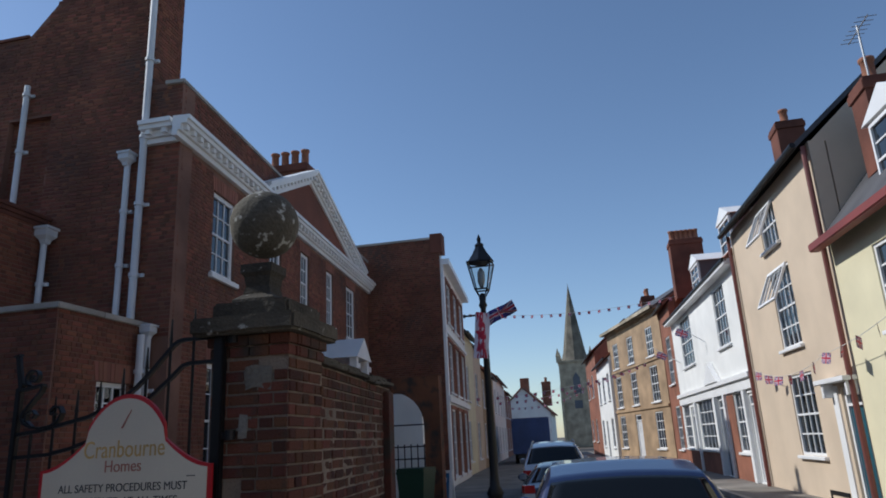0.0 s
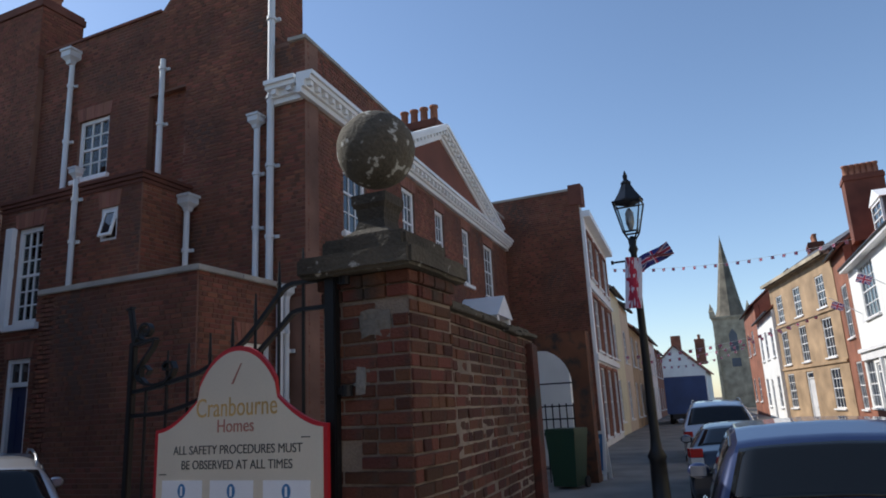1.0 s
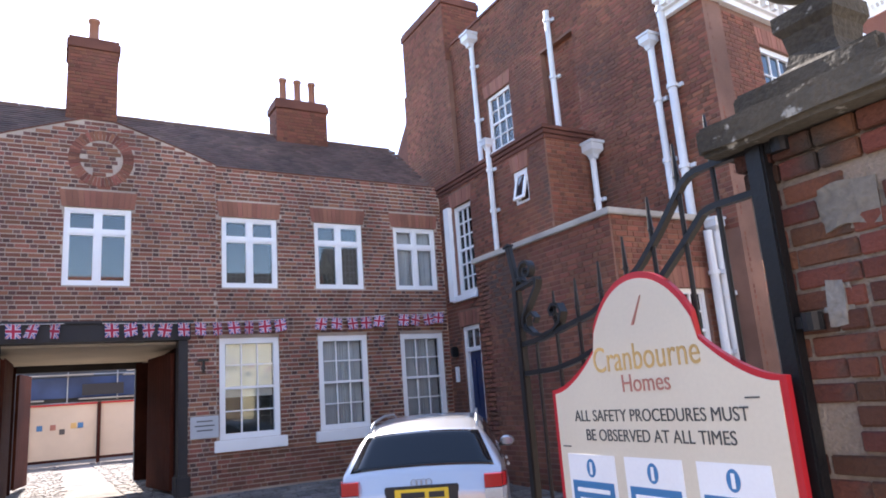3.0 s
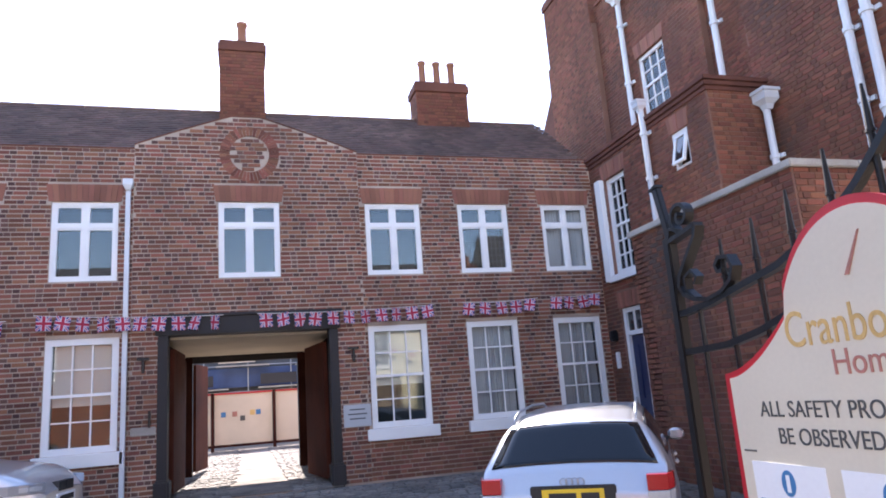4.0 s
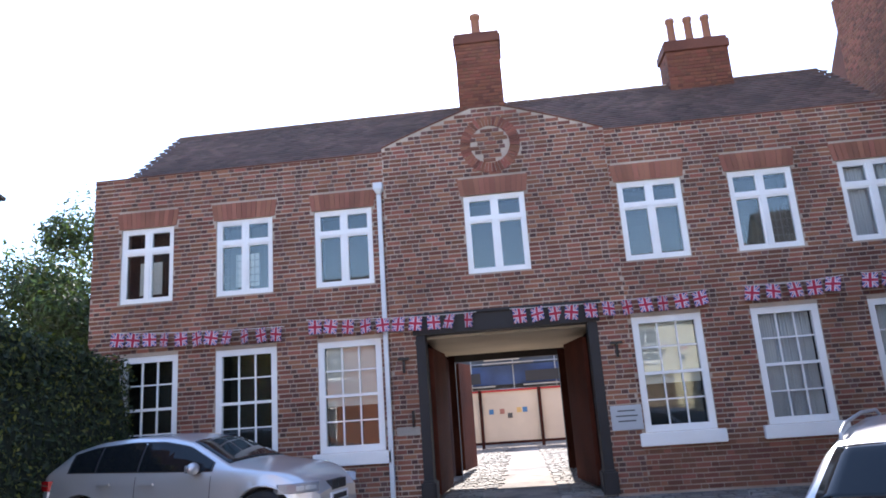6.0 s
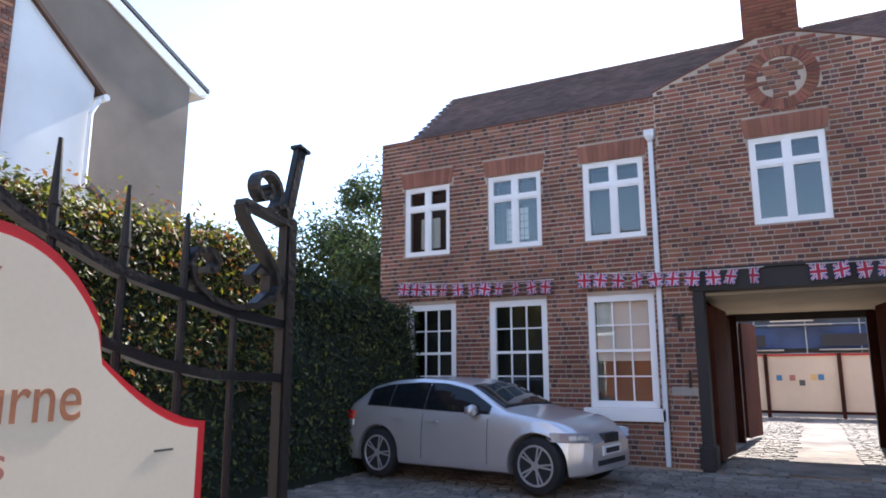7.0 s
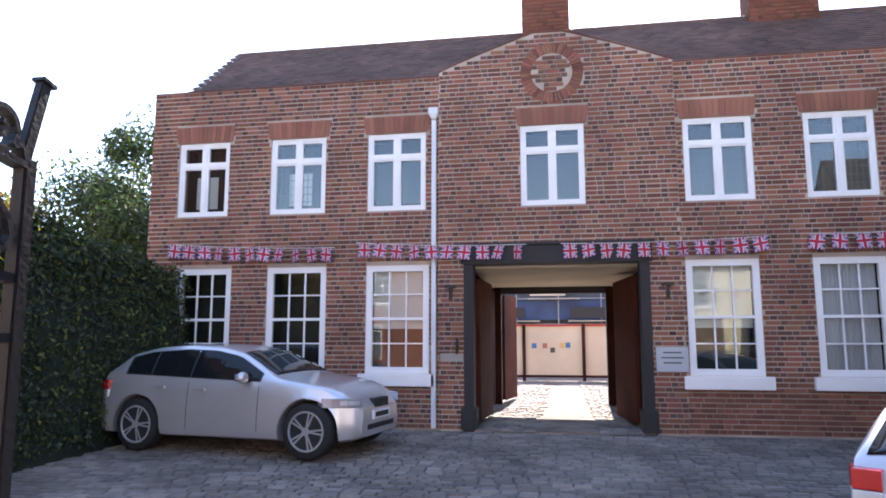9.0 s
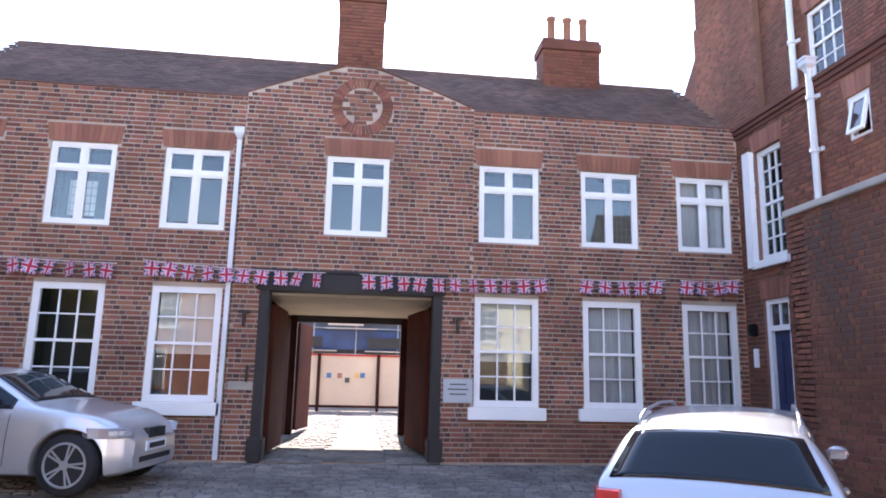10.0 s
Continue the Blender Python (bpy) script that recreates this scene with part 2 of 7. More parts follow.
def holes_wall(u0, u1, z0, z1, holes, depth, top=None):
    """A wall in its own frame: u along, y into the wall, z up; holes (u0, u1, z0, z1) go right through. top(u): height of a shaped top edge."""
    us = sorted({u0, u1, *(min(max(h[i], u0), u1) for h in holes for i in (0, 1))})
    zs = sorted({z0, z1, *(min(max(h[i], z0), z1) for h in holes for i in (2, 3))})
    bm = bmesh.new()
    cache = {}

    def v(u, y, z):
        zz = top(u) if top and z == z1 else z
        k = (round(u, 4), y, round(zz, 4))
        if k not in cache:
            cache[k] = bm.verts.new((u, y, zz))
        return cache[k]

    def solid(i, j):
        if not (0 <= i < len(us) - 1 and 0 <= j < len(zs) - 1):
            return False
        u, z = (us[i] + us[i + 1]) / 2, (zs[j] + zs[j + 1]) / 2
        return not any(h[0] < u < h[1] and h[2] < z < h[3] for h in holes)

    for i in range(len(us) - 1):
        for j in range(len(zs) - 1):
            if not solid(i, j):
                continue
            a, b, c, d = us[i], us[i + 1], zs[j], zs[j + 1]
            bm.faces.new((v(a, 0, c), v(b, 0, c), v(b, 0, d), v(a, 0, d)))
            bm.faces.new((v(b, depth, c), v(a, depth, c), v(a, depth, d), v(b, depth, d)))
            if not solid(i - 1, j):
                bm.faces.new((v(a, depth, c), v(a, 0, c), v(a, 0, d), v(a, depth, d)))
            if not solid(i + 1, j):
                bm.faces.new((v(b, 0, c), v(b, depth, c), v(b, depth, d), v(b, 0, d)))
            if not solid(i, j - 1):
                bm.faces.new((v(b, 0, c), v(a, 0, c), v(a, depth, c), v(b, depth, c)))
            if not solid(i, j + 1):
                bm.faces.new((v(a, 0, d), v(b, 0, d), v(b, depth, d), v(a, depth, d)))
    return bm


COURSE = 0.075


def brick_cells(u0, u1, z0, z1, holes, rng, top=None, bond="flemish", course=COURSE, round_hole=None, bed=0.007):
    """Places of bricks in a wall face: (u0, u1, z0, z1, is_header)."""
    cells = []
    n = int((z1 - z0) / course + 0.5)
    for k in range(n):
        a, b = z0 + k * course + bed, z0 + (k + 1) * course - bed
        u = u0 - rng.random() * 0.32
        head = rng.random() < 0.5
        spans = [(u0, u1)]
        for h in holes:
            if h[2] < b - 0.01 and h[3] > a + 0.01:
                spans = [s for p, q in spans for s in ((p, min(q, h[0])), (max(p, h[1]), q)) if s[1] - s[0] > 0.03]
        while u < u1:
            w = (0.1025 if head else 0.215) + rng.uniform(-0.006, 0.006)
            for p, q in spans:
                x, y = max(u, p), min(u + w, q)
                if y - x > 0.04 and not (top and b > top((x + y) / 2) - 0.01) and not (round_hole and math.hypot((x + y) / 2 - round_hole[0], (a + b) / 2 - round_hole[1]) < round_hole[2]):
                    cells.append((x + 0.003, y - 0.003, a, b, head))
            u += w
            head = (not head if rng.random() < 0.9 else head) if bond == "flemish" else head
        if bond == "stretcher":
            head = False
    return cells


def brick_skin(name, cells, mats, parent, rng, proud=0.006):
    """Joined bricks that stand proud of their mortar bed; mats: stretcher, header."""
    vs, fs, which = [], [], []
    for a, b, c, d, head in cells:
        y = -proud - rng.random() * 0.004
        j = rng.uniform(-0.0015, 0.0015)
        e = 0.003
        i = len(vs)
        vs += [(a, 0.004, c), (b, 0.004, c), (b, 0.004, d), (a, 0.004, d), (a + e, y, c + e + j), (b - e, y, c + e), (b - e, y, d - e + j), (a + e, y, d - e)]
        fs += [(i + 4, i + 5, i + 6, i + 7), (i, i + 1, i + 5, i + 4), (i + 1, i + 2, i + 6, i + 5), (i + 2, i + 3, i + 7, i + 6), (i + 3, i, i + 4, i + 7)]
        which += [1 if head else 0] * 5
    ob = ob_mesh(name, vs, fs, mats, parent, which=which)
    ob["kind"] = "stuff"
    return ob


def facing(x, y, z, yaw):
    """The frame of a wall: its u axis at yaw degrees from world x; seen from its front, u runs to the right."""
    return pose(x, y, z, 0, 0, yaw)


# ---- ground ----
def yard(x):
    """Height of the yard, which falls from the coach house to the street."""
    return -0.16 * min(1.0, max(0.0, (x + 13.5) / 6.5))


def street_x(y):
    """How far the street has swung to the left at y."""
    return -0.055 * (y - 16) if y < 36 else -1.1 - 0.2 * (y - 36)


def ground_sheet():
    bm = bmesh.new()
    xs = [-900, -300, -100, -60, -40, -27, -18.2, -13.5, -12, -10.5, -9, -7, -5, 5.2, 10, 30, 100, 300, 900]
    ys = [-900, -300, -100, -40, -20, -10, -5, 0, 5, 10, 20, 40, 80, 150, 400, 1500]
    grid = [[bm.verts.new((x, y, (-0.005 if x < -13 else 0) + yard(x) - (0.13 if x > -3 else 0.025 if x > -14 else 0))) for y in ys] for x in xs]
    for i in range(len(xs) - 1):
        for j in range(len(ys) - 1):
            bm.faces.new((grid[i][j], grid[i + 1][j], grid[i + 1][j + 1], grid[i][j + 1]))
    tagged(part("ground", bm, EARTH), "dusty earth ground under the yard and street", "ground", kind="structure")


ground_sheet()


def strip(name, left, right, z, mat, label, ys, thick=0.0):
    """A band of ground between two edges that bend with the street."""
    bm = bmesh.new()
    rows = [[bm.verts.new((f(y), y, h)) for f, h in ((left, z), (right, z), (right, z - thick), (left, z - thick))] for y in ys]
    for a, b in zip(rows, rows[1:]):
        bm.faces.new((a[0], a[1], b[1], b[0]))
        if thick:
            bm.faces.new((a[1], a[2], b[2], b[1])), bm.faces.new((a[3], a[0], b[0], b[3]))
    return tagged(part(name, bm, mat), label, name.split("_")[0], kind="structure")


YS = [-60, -30, -10, 0, 8, 16, 24, 30, 36, 40, 46, 52, 60, 75, 95, 120]
strip("road", lambda y: -1.35 + street_x(y) - 0.4 * (y < 5), lambda y: 3.0 + street_x(y), -0.272, ASPHALT, "grey asphalt street between two pavements", YS)
strip("pavement_far", lambda y: 3.0 + street_x(y), lambda y: 6.5 + street_x(y), -0.16, PAVING, "sunlit paved footway along the terrace", YS, 0.14)
strip("kerb_far", lambda y: 2.86 + street_x(y), lambda y: 3.0 + street_x(y), -0.156, LEDGE, "worn stone kerb", YS, 0.14)
strip("kerb_near", lambda y: -1.35 + street_x(y) - 0.4 * (y < 5), lambda y: -1.2 + street_x(y) - 0.4 * (y < 5), -0.156, LEDGE, "worn stone kerb", YS, 0.14)
strip("pavement_near", lambda y: -14 if y > 24 else -7.0, lambda y: -1.35 + street_x(y) - 0.4 * (y < 5), -0.16, PAVING, "shaded paved footway beside the garden wall", [-60, -30, -10, 0, 4.5, 5, 8, 16, 24, 24.01, 30, 36, 40, 46, 52, 60, 75, 95, 120], 0.14)


# ---- windows ----
def reveal_window(name, m, w, h, parent, label="", cols=3, rows=2, sash=True, frame_w=0.075, sill=0.14, behind=None, far=False, arch=None, bar=0.022, lead=False, deep=0.05):
    """A painted window standing in its opening: frame with bars, panes, sill, and what hangs behind the glass."""
    bm = bmesh.new()
    f = frame_w
    y0, y1 = deep, deep + 0.08
    for b in ((0, f, y0, y1, 0, h), (w - f, w, y0, y1, 0, h), (f, w - f, y0, y1, h - f, h), (f, w - f, y0, y1, 0, f)):
        box(bm, *b)
    panes = []
    if sash:
        mid = h * 0.5
        box(bm, f, w - f, y0 + 0.01, y1 - 0.005, mid - 0.022, mid + 0.022)
        halves = ((f, mid - 0.022), (mid + 0.022, h - f))
        splits = [(a, b, rows) for a, b in halves]
        bars_at = [f + (w - 2 * f) * k / cols for k in range(1, cols)]
        half = bar / 2
        for a, b, r in splits:
            for u in bars_at:
                box(bm, u - half, u + half, y0 + 0.02, y1 - 0.02, a, b)
            zs = [a + (b - a) * k / r for k in range(1, r)]
            us = [f] + bars_at + [w - f]
            for z in zs:
                for p, q in zip(us, us[1:]):
                    box(bm, p + half, q - half, y0 + 0.022, y1 - 0.022, z - half, z + half)
            for p, q in zip(us, us[1:]):
                for c, d in zip([a] + zs, zs + [b]):
                    panes.append((p, q, c, d))
    else:
        t = h * 0.69
        box(bm, w / 2 - 0.035, w / 2 + 0.035, y0 - 0.004, y1, f, h - f)
        for a, b in ((f, w / 2 - 0.035), (w / 2 + 0.035, w - f)):
            box(bm, a, b, y0 - 0.002, y1 - 0.002, t - 0.03, t + 0.03)
            for c, d in ((f, t - 0.03), (t + 0.03, h - f)):
                for bx in ((a, a + 0.03, c, d), (b - 0.03, b, c, d), (a + 0.03, b - 0.03, c, c + 0.03), (a + 0.03, b - 0.03, d - 0.03, d)):
                    box(bm, bx[0], bx[1], y0 + 0.012, y1 - 0.01, bx[2], bx[3])
                panes.append((a + 0.03, b - 0.03, c + 0.03, d - 0.03))
    win = part(name, bm, WHITE, parent, label)
    win.matrix_basis = m
    for a, b, c, d in panes:
        k = (round(b - a, 3), round(d - c, 3), far)
        if k not in PANE_MESHES:
            g = boxed((-k[0] / 2, k[0] / 2, -0.002, 0.002, -k[1] / 2, k[1] / 2))
            ob = part("pane", g, PANE if far else CLEAR, win)
            PANE_MESHES[k] = ob.data
        else:
            ob = new("pane", PANE_MESHES[k])
            ob.parent = win
        ob.location = ((a + b) / 2, y0 + 0.045, (c + d) / 2)
        if not far:
            ob.visible_shadow = False
    if lead:
        g = bmesh.new()
        for p, q, c, d in panes:
            for k in range(1, 4):
                box(g, p + (q - p) * k / 4 - 0.004, p + (q - p) * k / 4 + 0.004, y0 + 0.05, y0 + 0.056, c, d)
            n = max(2, round((d - c) / 0.13))
            for k in range(1, n):
                box(g, p, q, y0 + 0.051, y0 + 0.057, c + (d - c) * k / n - 0.004, c + (d - c) * k / n + 0.004)
        part("leaded_lights", g, LEAD, win)
    if sill:
        part("sill", boxed((-0.1, w + 0.1, -0.09, y1, -sill - 0.004, -0.004), bevel=0.008), WHITE, win)
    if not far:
        # shallow added box; the unlit room's darkness is put into its colour
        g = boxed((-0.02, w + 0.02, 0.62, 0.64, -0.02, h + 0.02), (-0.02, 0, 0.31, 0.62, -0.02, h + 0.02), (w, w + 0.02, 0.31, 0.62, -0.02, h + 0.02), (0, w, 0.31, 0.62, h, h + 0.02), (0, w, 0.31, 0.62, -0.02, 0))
        part("dark_room_backing", g, ROOM, win)
    if behind == "curtain":
        g = bmesh.new()
        n = 40
        for a, b in ((f, w * 0.5), (w * 0.5, w - f)):
            cols_v = [[g.verts.new((a + (b - a) * i / n, y1 + 0.07 + 0.018 * math.sin(i * 1.7 + 2 * a) + 0.008 * math.sin(i * 0.6), z)) for z in (0.02, h - 0.03)] for i in range(n + 1)]
            for p, q in zip(cols_v, cols_v[1:]):
                g.faces.new((p[0], q[0], q[1], p[1]))
        part("curtain", g, CURTAIN, win, "pale gathered net curtain", smooth=True)
    elif behind == "blind":
        part("blind", boxed((f, w - f, y1 + 0.05, y1 + 0.056, h * 0.42, h - 0.02), (f, w - f, y1 + 0.045, y1 + 0.062, h * 0.42 - 0.02, h * 0.42)), BLIND, win, "half-lowered pale roller blind, in one window standing for a reflection")
    elif behind == "papers":
        part("paper", boxed((w * 0.3, w * 0.72, y1 + 0.03, y1 + 0.034, h * 0.12, h * 0.55)), BLIND, win, "sheets of paper behind the glass")
    return win


PANE_MESHES = {}


def flat_arch(u, w, z, h, parent, m, n=None):
    """A flat arch: a mortar bed with rubbed bricks set on end, fanning outwards."""
    n = n or round(w / 0.075)
    lo, hi, e = u - 0.045, u + w + 0.045, 0.045
    g = bmesh.new()
    prism(g, [(lo, z + 0.002), (hi, z + 0.002), (hi + e, z + h), (lo - e, z + h)], -0.004, 0.01)
    bed = part("flat_arch", g, HOUSE_MORTAR, parent, "orange rubbed-brick flat arch")
    bed.matrix_basis = m
    for k in range(n):
        a, b = k / n, (k + 1) / n
        p0, p1 = lo + (hi - lo) * a + 0.0035, lo + (hi - lo) * b - 0.0035
        q0, q1 = lo - e + (hi - lo + 2 * e) * a + 0.0035, lo - e + (hi - lo + 2 * e) * b - 0.0035
        g = bmesh.new()
        prism(g, [(p0, z + 0.001), (p1, z + 0.001), (q1, z + h - 0.002), (q0, z + h - 0.002)], -0.012 - 0.003 * (k % 3), 0.006)
        part("voussoir", g, RUBBER_BRICK, bed)
    return bed


def pipe(name, m_parent, points, r, mat, brackets=(), hopper=None, parent=None):
    bm = bmesh.new()
    for a, b in zip(points, points[1:]):
        rod(bm, a, b, r, 12)
    ob = part(name, bm, mat, parent)
    for p in brackets:
        g = bmesh.new()
        rod(g, (p[0], p[1], p[2] - 0.03), (p[0], p[1], p[2] + 0.03), r * 1.35, 12)
        box(g, p[0] - r * 2.2, p[0] + r * 2.2, p[1] + r * 0.9, p[1] + r * 1.6, p[2] - 0.03, p[2] + 0.03)
        part("bracket", g, mat, ob)
    if hopper:
        x, y, z, s = hopper
        g = bmesh.new()
        lathe(g, [(0.045 * s, -0.16 * s), (0.06 * s, -0.1 * s), (0.11 * s, -0.04 * s), (0.11 * s, 0.06 * s), (0.13 * s, 0.06 * s), (0.13 * s, 0.1 * s), (0.1 * s, 0.1 * s), (0.1 * s, 0.02 * s)], at=(x, y, z), square=True)
        part("hopper", g, mat, ob)
    return ob


def chimney(name, x, y, z, w, d, h, pots, mat, label, pot_h=0.5, pot_r=0.1, skin=True, yaw=0.0):
    """A brick stack with oversailing courses and pots in a row along its longer side."""
    t = thing(name, label, "chimney", pose(x, y, z, 0, 0, yaw))
    part("shaft", boxed((-w / 2, w / 2, -d / 2, d / 2, -0.6, h - 0.25)), mat, t)
    part("corbel", boxed((-w / 2 - 0.04, w / 2 + 0.04, -d / 2 - 0.04, d / 2 + 0.04, h - 0.25, h - 0.08), bevel=0.01), mat, t)
    part("capping", boxed((-w / 2 - 0.01, w / 2 + 0.01, -d / 2 - 0.01, d / 2 + 0.01, h - 0.08, h), bevel=0.01), mat, t)
    if skin:
        rng = random.Random(int(x * 10 + y))
        for fx, fw, ft in ((facing(-w / 2, -d / 2, 0, 0), w, 0), (facing(w / 2, -d / 2, 0, 90), d, 0)):
            ob = brick_skin("brick_face", brick_cells(0, fw, -0.6, h - 0.26, [], rng), (HOUSE_BRICK, HOUSE_HEADER), t, rng)
            ob.matrix_basis = fx
    for k in range(pots):
        long_x = w >= d
        o = ((k + 0.5) / pots - 0.5) * (max(w, d) - 0.15)
        g = bmesh.new()
        lathe(g, [(pot_r * 1.15, 0), (pot_r * 1.1, 0.06), (pot_r * 0.9, 0.1), (pot_r * 0.85, pot_h - 0.08), (pot_r * 1.08, pot_h - 0.06), (pot_r * 1.05, pot_h), (pot_r * 0.7, pot_h), (pot_r * 0.65, pot_h - 0.2)], 14)
        p = part("pot", g, POT, t, smooth=True)
        p.location = (o if long_x else 0, 0 if long_x else o, h)
    return t


# ---- coach house across the yard ----
coach = thing("coach_house", "two-storey brown brick coach house with white windows and archway", "house")
FRONT = facing(-13.5, 0, 0, 90)
UP = [(-3.26, 0.94), (-1.56, 0.98), (0.15, 0.98), (2.68, 1.0), (5.18, 1.01), (6.92, 0.99), (8.61, 0.97)]
DOWN = [(-3.20, 1.0), (-1.56, 1.03), (0.15, 1.04), (5.13, 1.05), (6.92, 0.99), (8.63, 0.97)]
UZ, UH, DZ, DH = 3.47, 1.305, 0.84, 1.73
holes = [(u, u + w, UZ, UZ + UH) for u, w in UP] + [(u, u + w, DZ, DZ + DH) for u, w in DOWN]
ARCH = (1.80, 4.555, 0.0, 2.8)


def gable(u):
    """Top edge of the middle bay: a low shaped gable."""
    if u < 3.15:
        k = (u - 1.3) / 1.6
    else:
        k = (5.05 - u) / 1.65
    k = max(0.0, min(1.0, k))
    return 5.72 + 0.6 * k ** 0.9


def face_brick(parent, a, b, c, d, rng):
    """One facing brick as an object of its own, on a shared mesh."""
    k = ("face", round((b - a) * 100))
    if k not in PANE_MESHES:
        w, h = k[1] / 100, 0.058
        PANE_MESHES[k] = part("brick", boxed((0, w, 0, 0.014, 0, h), bevel=0.003), FACE_BRICK, parent)
        ob = PANE_MESHES[k]
        PANE_MESHES[k] = ob.data
    else:
        ob = new("brick", PANE_MESHES[k])
        ob.parent = parent
    ob.location = (a, -0.007 - rng.random() * 0.004, c)


def coach_front():
    rng = random.Random(4)
    bays = ((-3.78, 1.36, 5.7, None, 0.0), (1.36, 5.07, 6.32, gable, 0.05), (5.07, 9.75, 5.7, None, 0.0))
    for a, b, top_z, top, proud in bays:
        inside = [h for h in holes if a < h[0] < b] + ([ARCH] if top else [])
        bm = holes_wall(a, b, -0.2, 5.72 if top else top_z, inside, 0.32 + proud)
        if top:
            us = [a + (b - a) * k / 24 for k in range(25)]
            prism(bm, [(a, 5.715), (b, 5.715)] + [(u, gable(u) + 0.002) for u in us[::-1]], 0.001, 0.32 + proud)
        wall = part("wall", bm, MORTAR, coach)
        m = FRONT @ pose(0, -proud, 0)
        wall.matrix_basis = m
        skip = [(h[0] - 0.0, h[1], h[2], h[3]) for h in inside]
        skip += [(h[0] - 0.06, h[1] + 0.06, h[3], h[3] + 0.3) for h in inside if h[2] > 3]
        rnd = (3.2, 5.64, 0.45) if top else None
        cells = brick_cells(a, b, 0.0, top_z, skip, rng, top, round_hole=rnd, bed=0.0085)
        single = [c for c in cells if 4.44 < c[0] < 9.7 and c[3] < 2.55][:300] if a > 4 else []
        for c0, c1, z0, z1, head in single:
            face_brick(wall, c0, c1, z0, z1, rng)
        brick_skin("brickwork", [c for c in cells if c not in single], (STRETCHER, HEADER), wall, rng)
        part("coping", boxed((a, b, -0.015, 0.36, top_z, top_z + 0.02)) if not top else gable_coping(a, b), DARK_SIDE, wall)
        for h in inside:
            if h[2] > 3:
                flat_arch(h[0], h[1] - h[0], h[3] + 0.004, 0.29, coach, m)
    # blind roundel in the gable
    n = 44
    ro = part("roundel", boxed((2.9, 3.5, -0.003, 0.01, 5.34, 5.94)), MORTAR, coach, "ring of rubbed bricks round a blind oculus")
    ro.matrix_basis = FRONT @ pose(0, -0.05, 0)
    for k in range(n):
        a, b = 2 * math.pi * (k + 0.06) / n, 2 * math.pi * (k + 0.94) / n
        ring = [(3.2 + r * math.cos(t), 5.64 + r * math.sin(t)) for r, t in ((0.33, a), (0.5, a), (0.5, b), (0.33, b))]
        g = bmesh.new()
        prism(g, ring, -0.012 - 0.004 * (k % 3), 0.01)
        part("voussoir", g, FACE_BRICK, ro)
    cells = [c for c in brick_cells(2.8, 3.6, 5.25, 6.0, [], rng) if math.hypot((c[0] + c[1]) / 2 - 3.2, (c[2] + c[3]) / 2 - 5.64) < 0.30]
    brick_skin("brickwork", cells, (STRETCHER, HEADER), coach, rng).matrix_basis = FRONT @ pose(0, -0.058, 0)


def gable_coping(a, b):
    g = bmesh.new()
    us = [a + (b - a) * k / 24 for k in range(25)]
    prism(g, [(u, gable(u) + 0.002) for u in us] + [(u, gable(u) + 0.02) for u in us[::-1]], -0.015, 0.4)
    return g


coach_front()
for k, (u, w) in enumerate(UP):
    proud = 0.05 if k == 3 else 0
    reveal_window("window", FRONT @ pose(u, -proud, UZ), w, UH, coach, "white two-light casement window", sash=False, frame_w=0.06, sill=0.0, deep=0.03, lead=k in (1, 4, 5), behind="curtain" if k == 6 else "papers" if k in (0, 1) else None)
for k, (u, w) in enumerate(DOWN):
    # third window: its pale sheet stands in for a reflection in the upper sash
    reveal_window("window", FRONT @ pose(u, 0, DZ), w, DH, coach, "white twelve-pane sash window with a deep sill", frame_w=0.1, sill=0.19, deep=0.02, behind=(None, None, "blind", "blind", "curtain", "curtain")[k])

# roof of the coach house
bm = bmesh.new()
prism(bm, [(-13.72, 5.62), (-15.8, 7.38), (-18.1, 5.4), (-18.1, 5.2), (-15.8, 7.2), (-13.72, 5.42)], -3.35, 9.75)
roof = part("roof", bm, ROOF_TILE, coach, "dark clay-tiled pitched roof")
rng = random.Random(8)
vs, fs = [], []
rows = 24
for r in range(rows):
    t0, t1 = r / rows, (r + 1.3) / rows
    u = -3.4 - (0.08 if r % 2 else 0)
    while u < 9.72:
        x0, z0 = -13.70 - 2.1 * t0, 5.66 + 1.76 * t0
        x1, z1 = -13.70 - 2.1 * min(t1, 1.0), 5.66 + 1.76 * min(t1, 1.0)
        lift = 0.022 + rng.random() * 0.008
        i = len(vs)
        a, b = u + 0.004, u + 0.164
        vs += [(x0, a, z0 + lift), (x0, b, z0 + lift), (x1, b, z1 + 0.006), (x1, a, z1 + 0.006), (x0, a, z0), (x0, b, z0)]
        fs += [(i, i + 1, i + 2, i + 3), (i + 4, i + 5, i + 1, i)]
        u += 0.168
ob_mesh("tiling", vs, fs, ROOF_TILE, roof)["kind"] = "stuff"
for k in range(30):
    a = -3.4 + k * 0.438
    g = bmesh.new()
    rod(g, (-15.8, a, 7.36), (-15.8, a + 0.43, 7.365), 0.09, 10)
    part("ridge_tile", g, ROOF_TILE, roof)
part("end_wall", boxed((-18.1, -13.83, -3.78, -3.46, -0.2, 5.6)), DARK_SIDE, coach)
part("back_wall", boxed((-18.1, -17.8, -3.46, 1.85, -0.2, 5.35), (-18.1, -17.8, 4.35, 9.75, -0.2, 5.35), (-18.1, -17.8, 1.85, 4.35, 2.5, 5.35)), MORTAR, coach)
chimney("chimney", -15.8, 3.1, 7.3, 0.75, 0.9, 1.6, 1, DARK_SIDE, "square brick chimney stack with one tall pot", 0.6, 0.11)
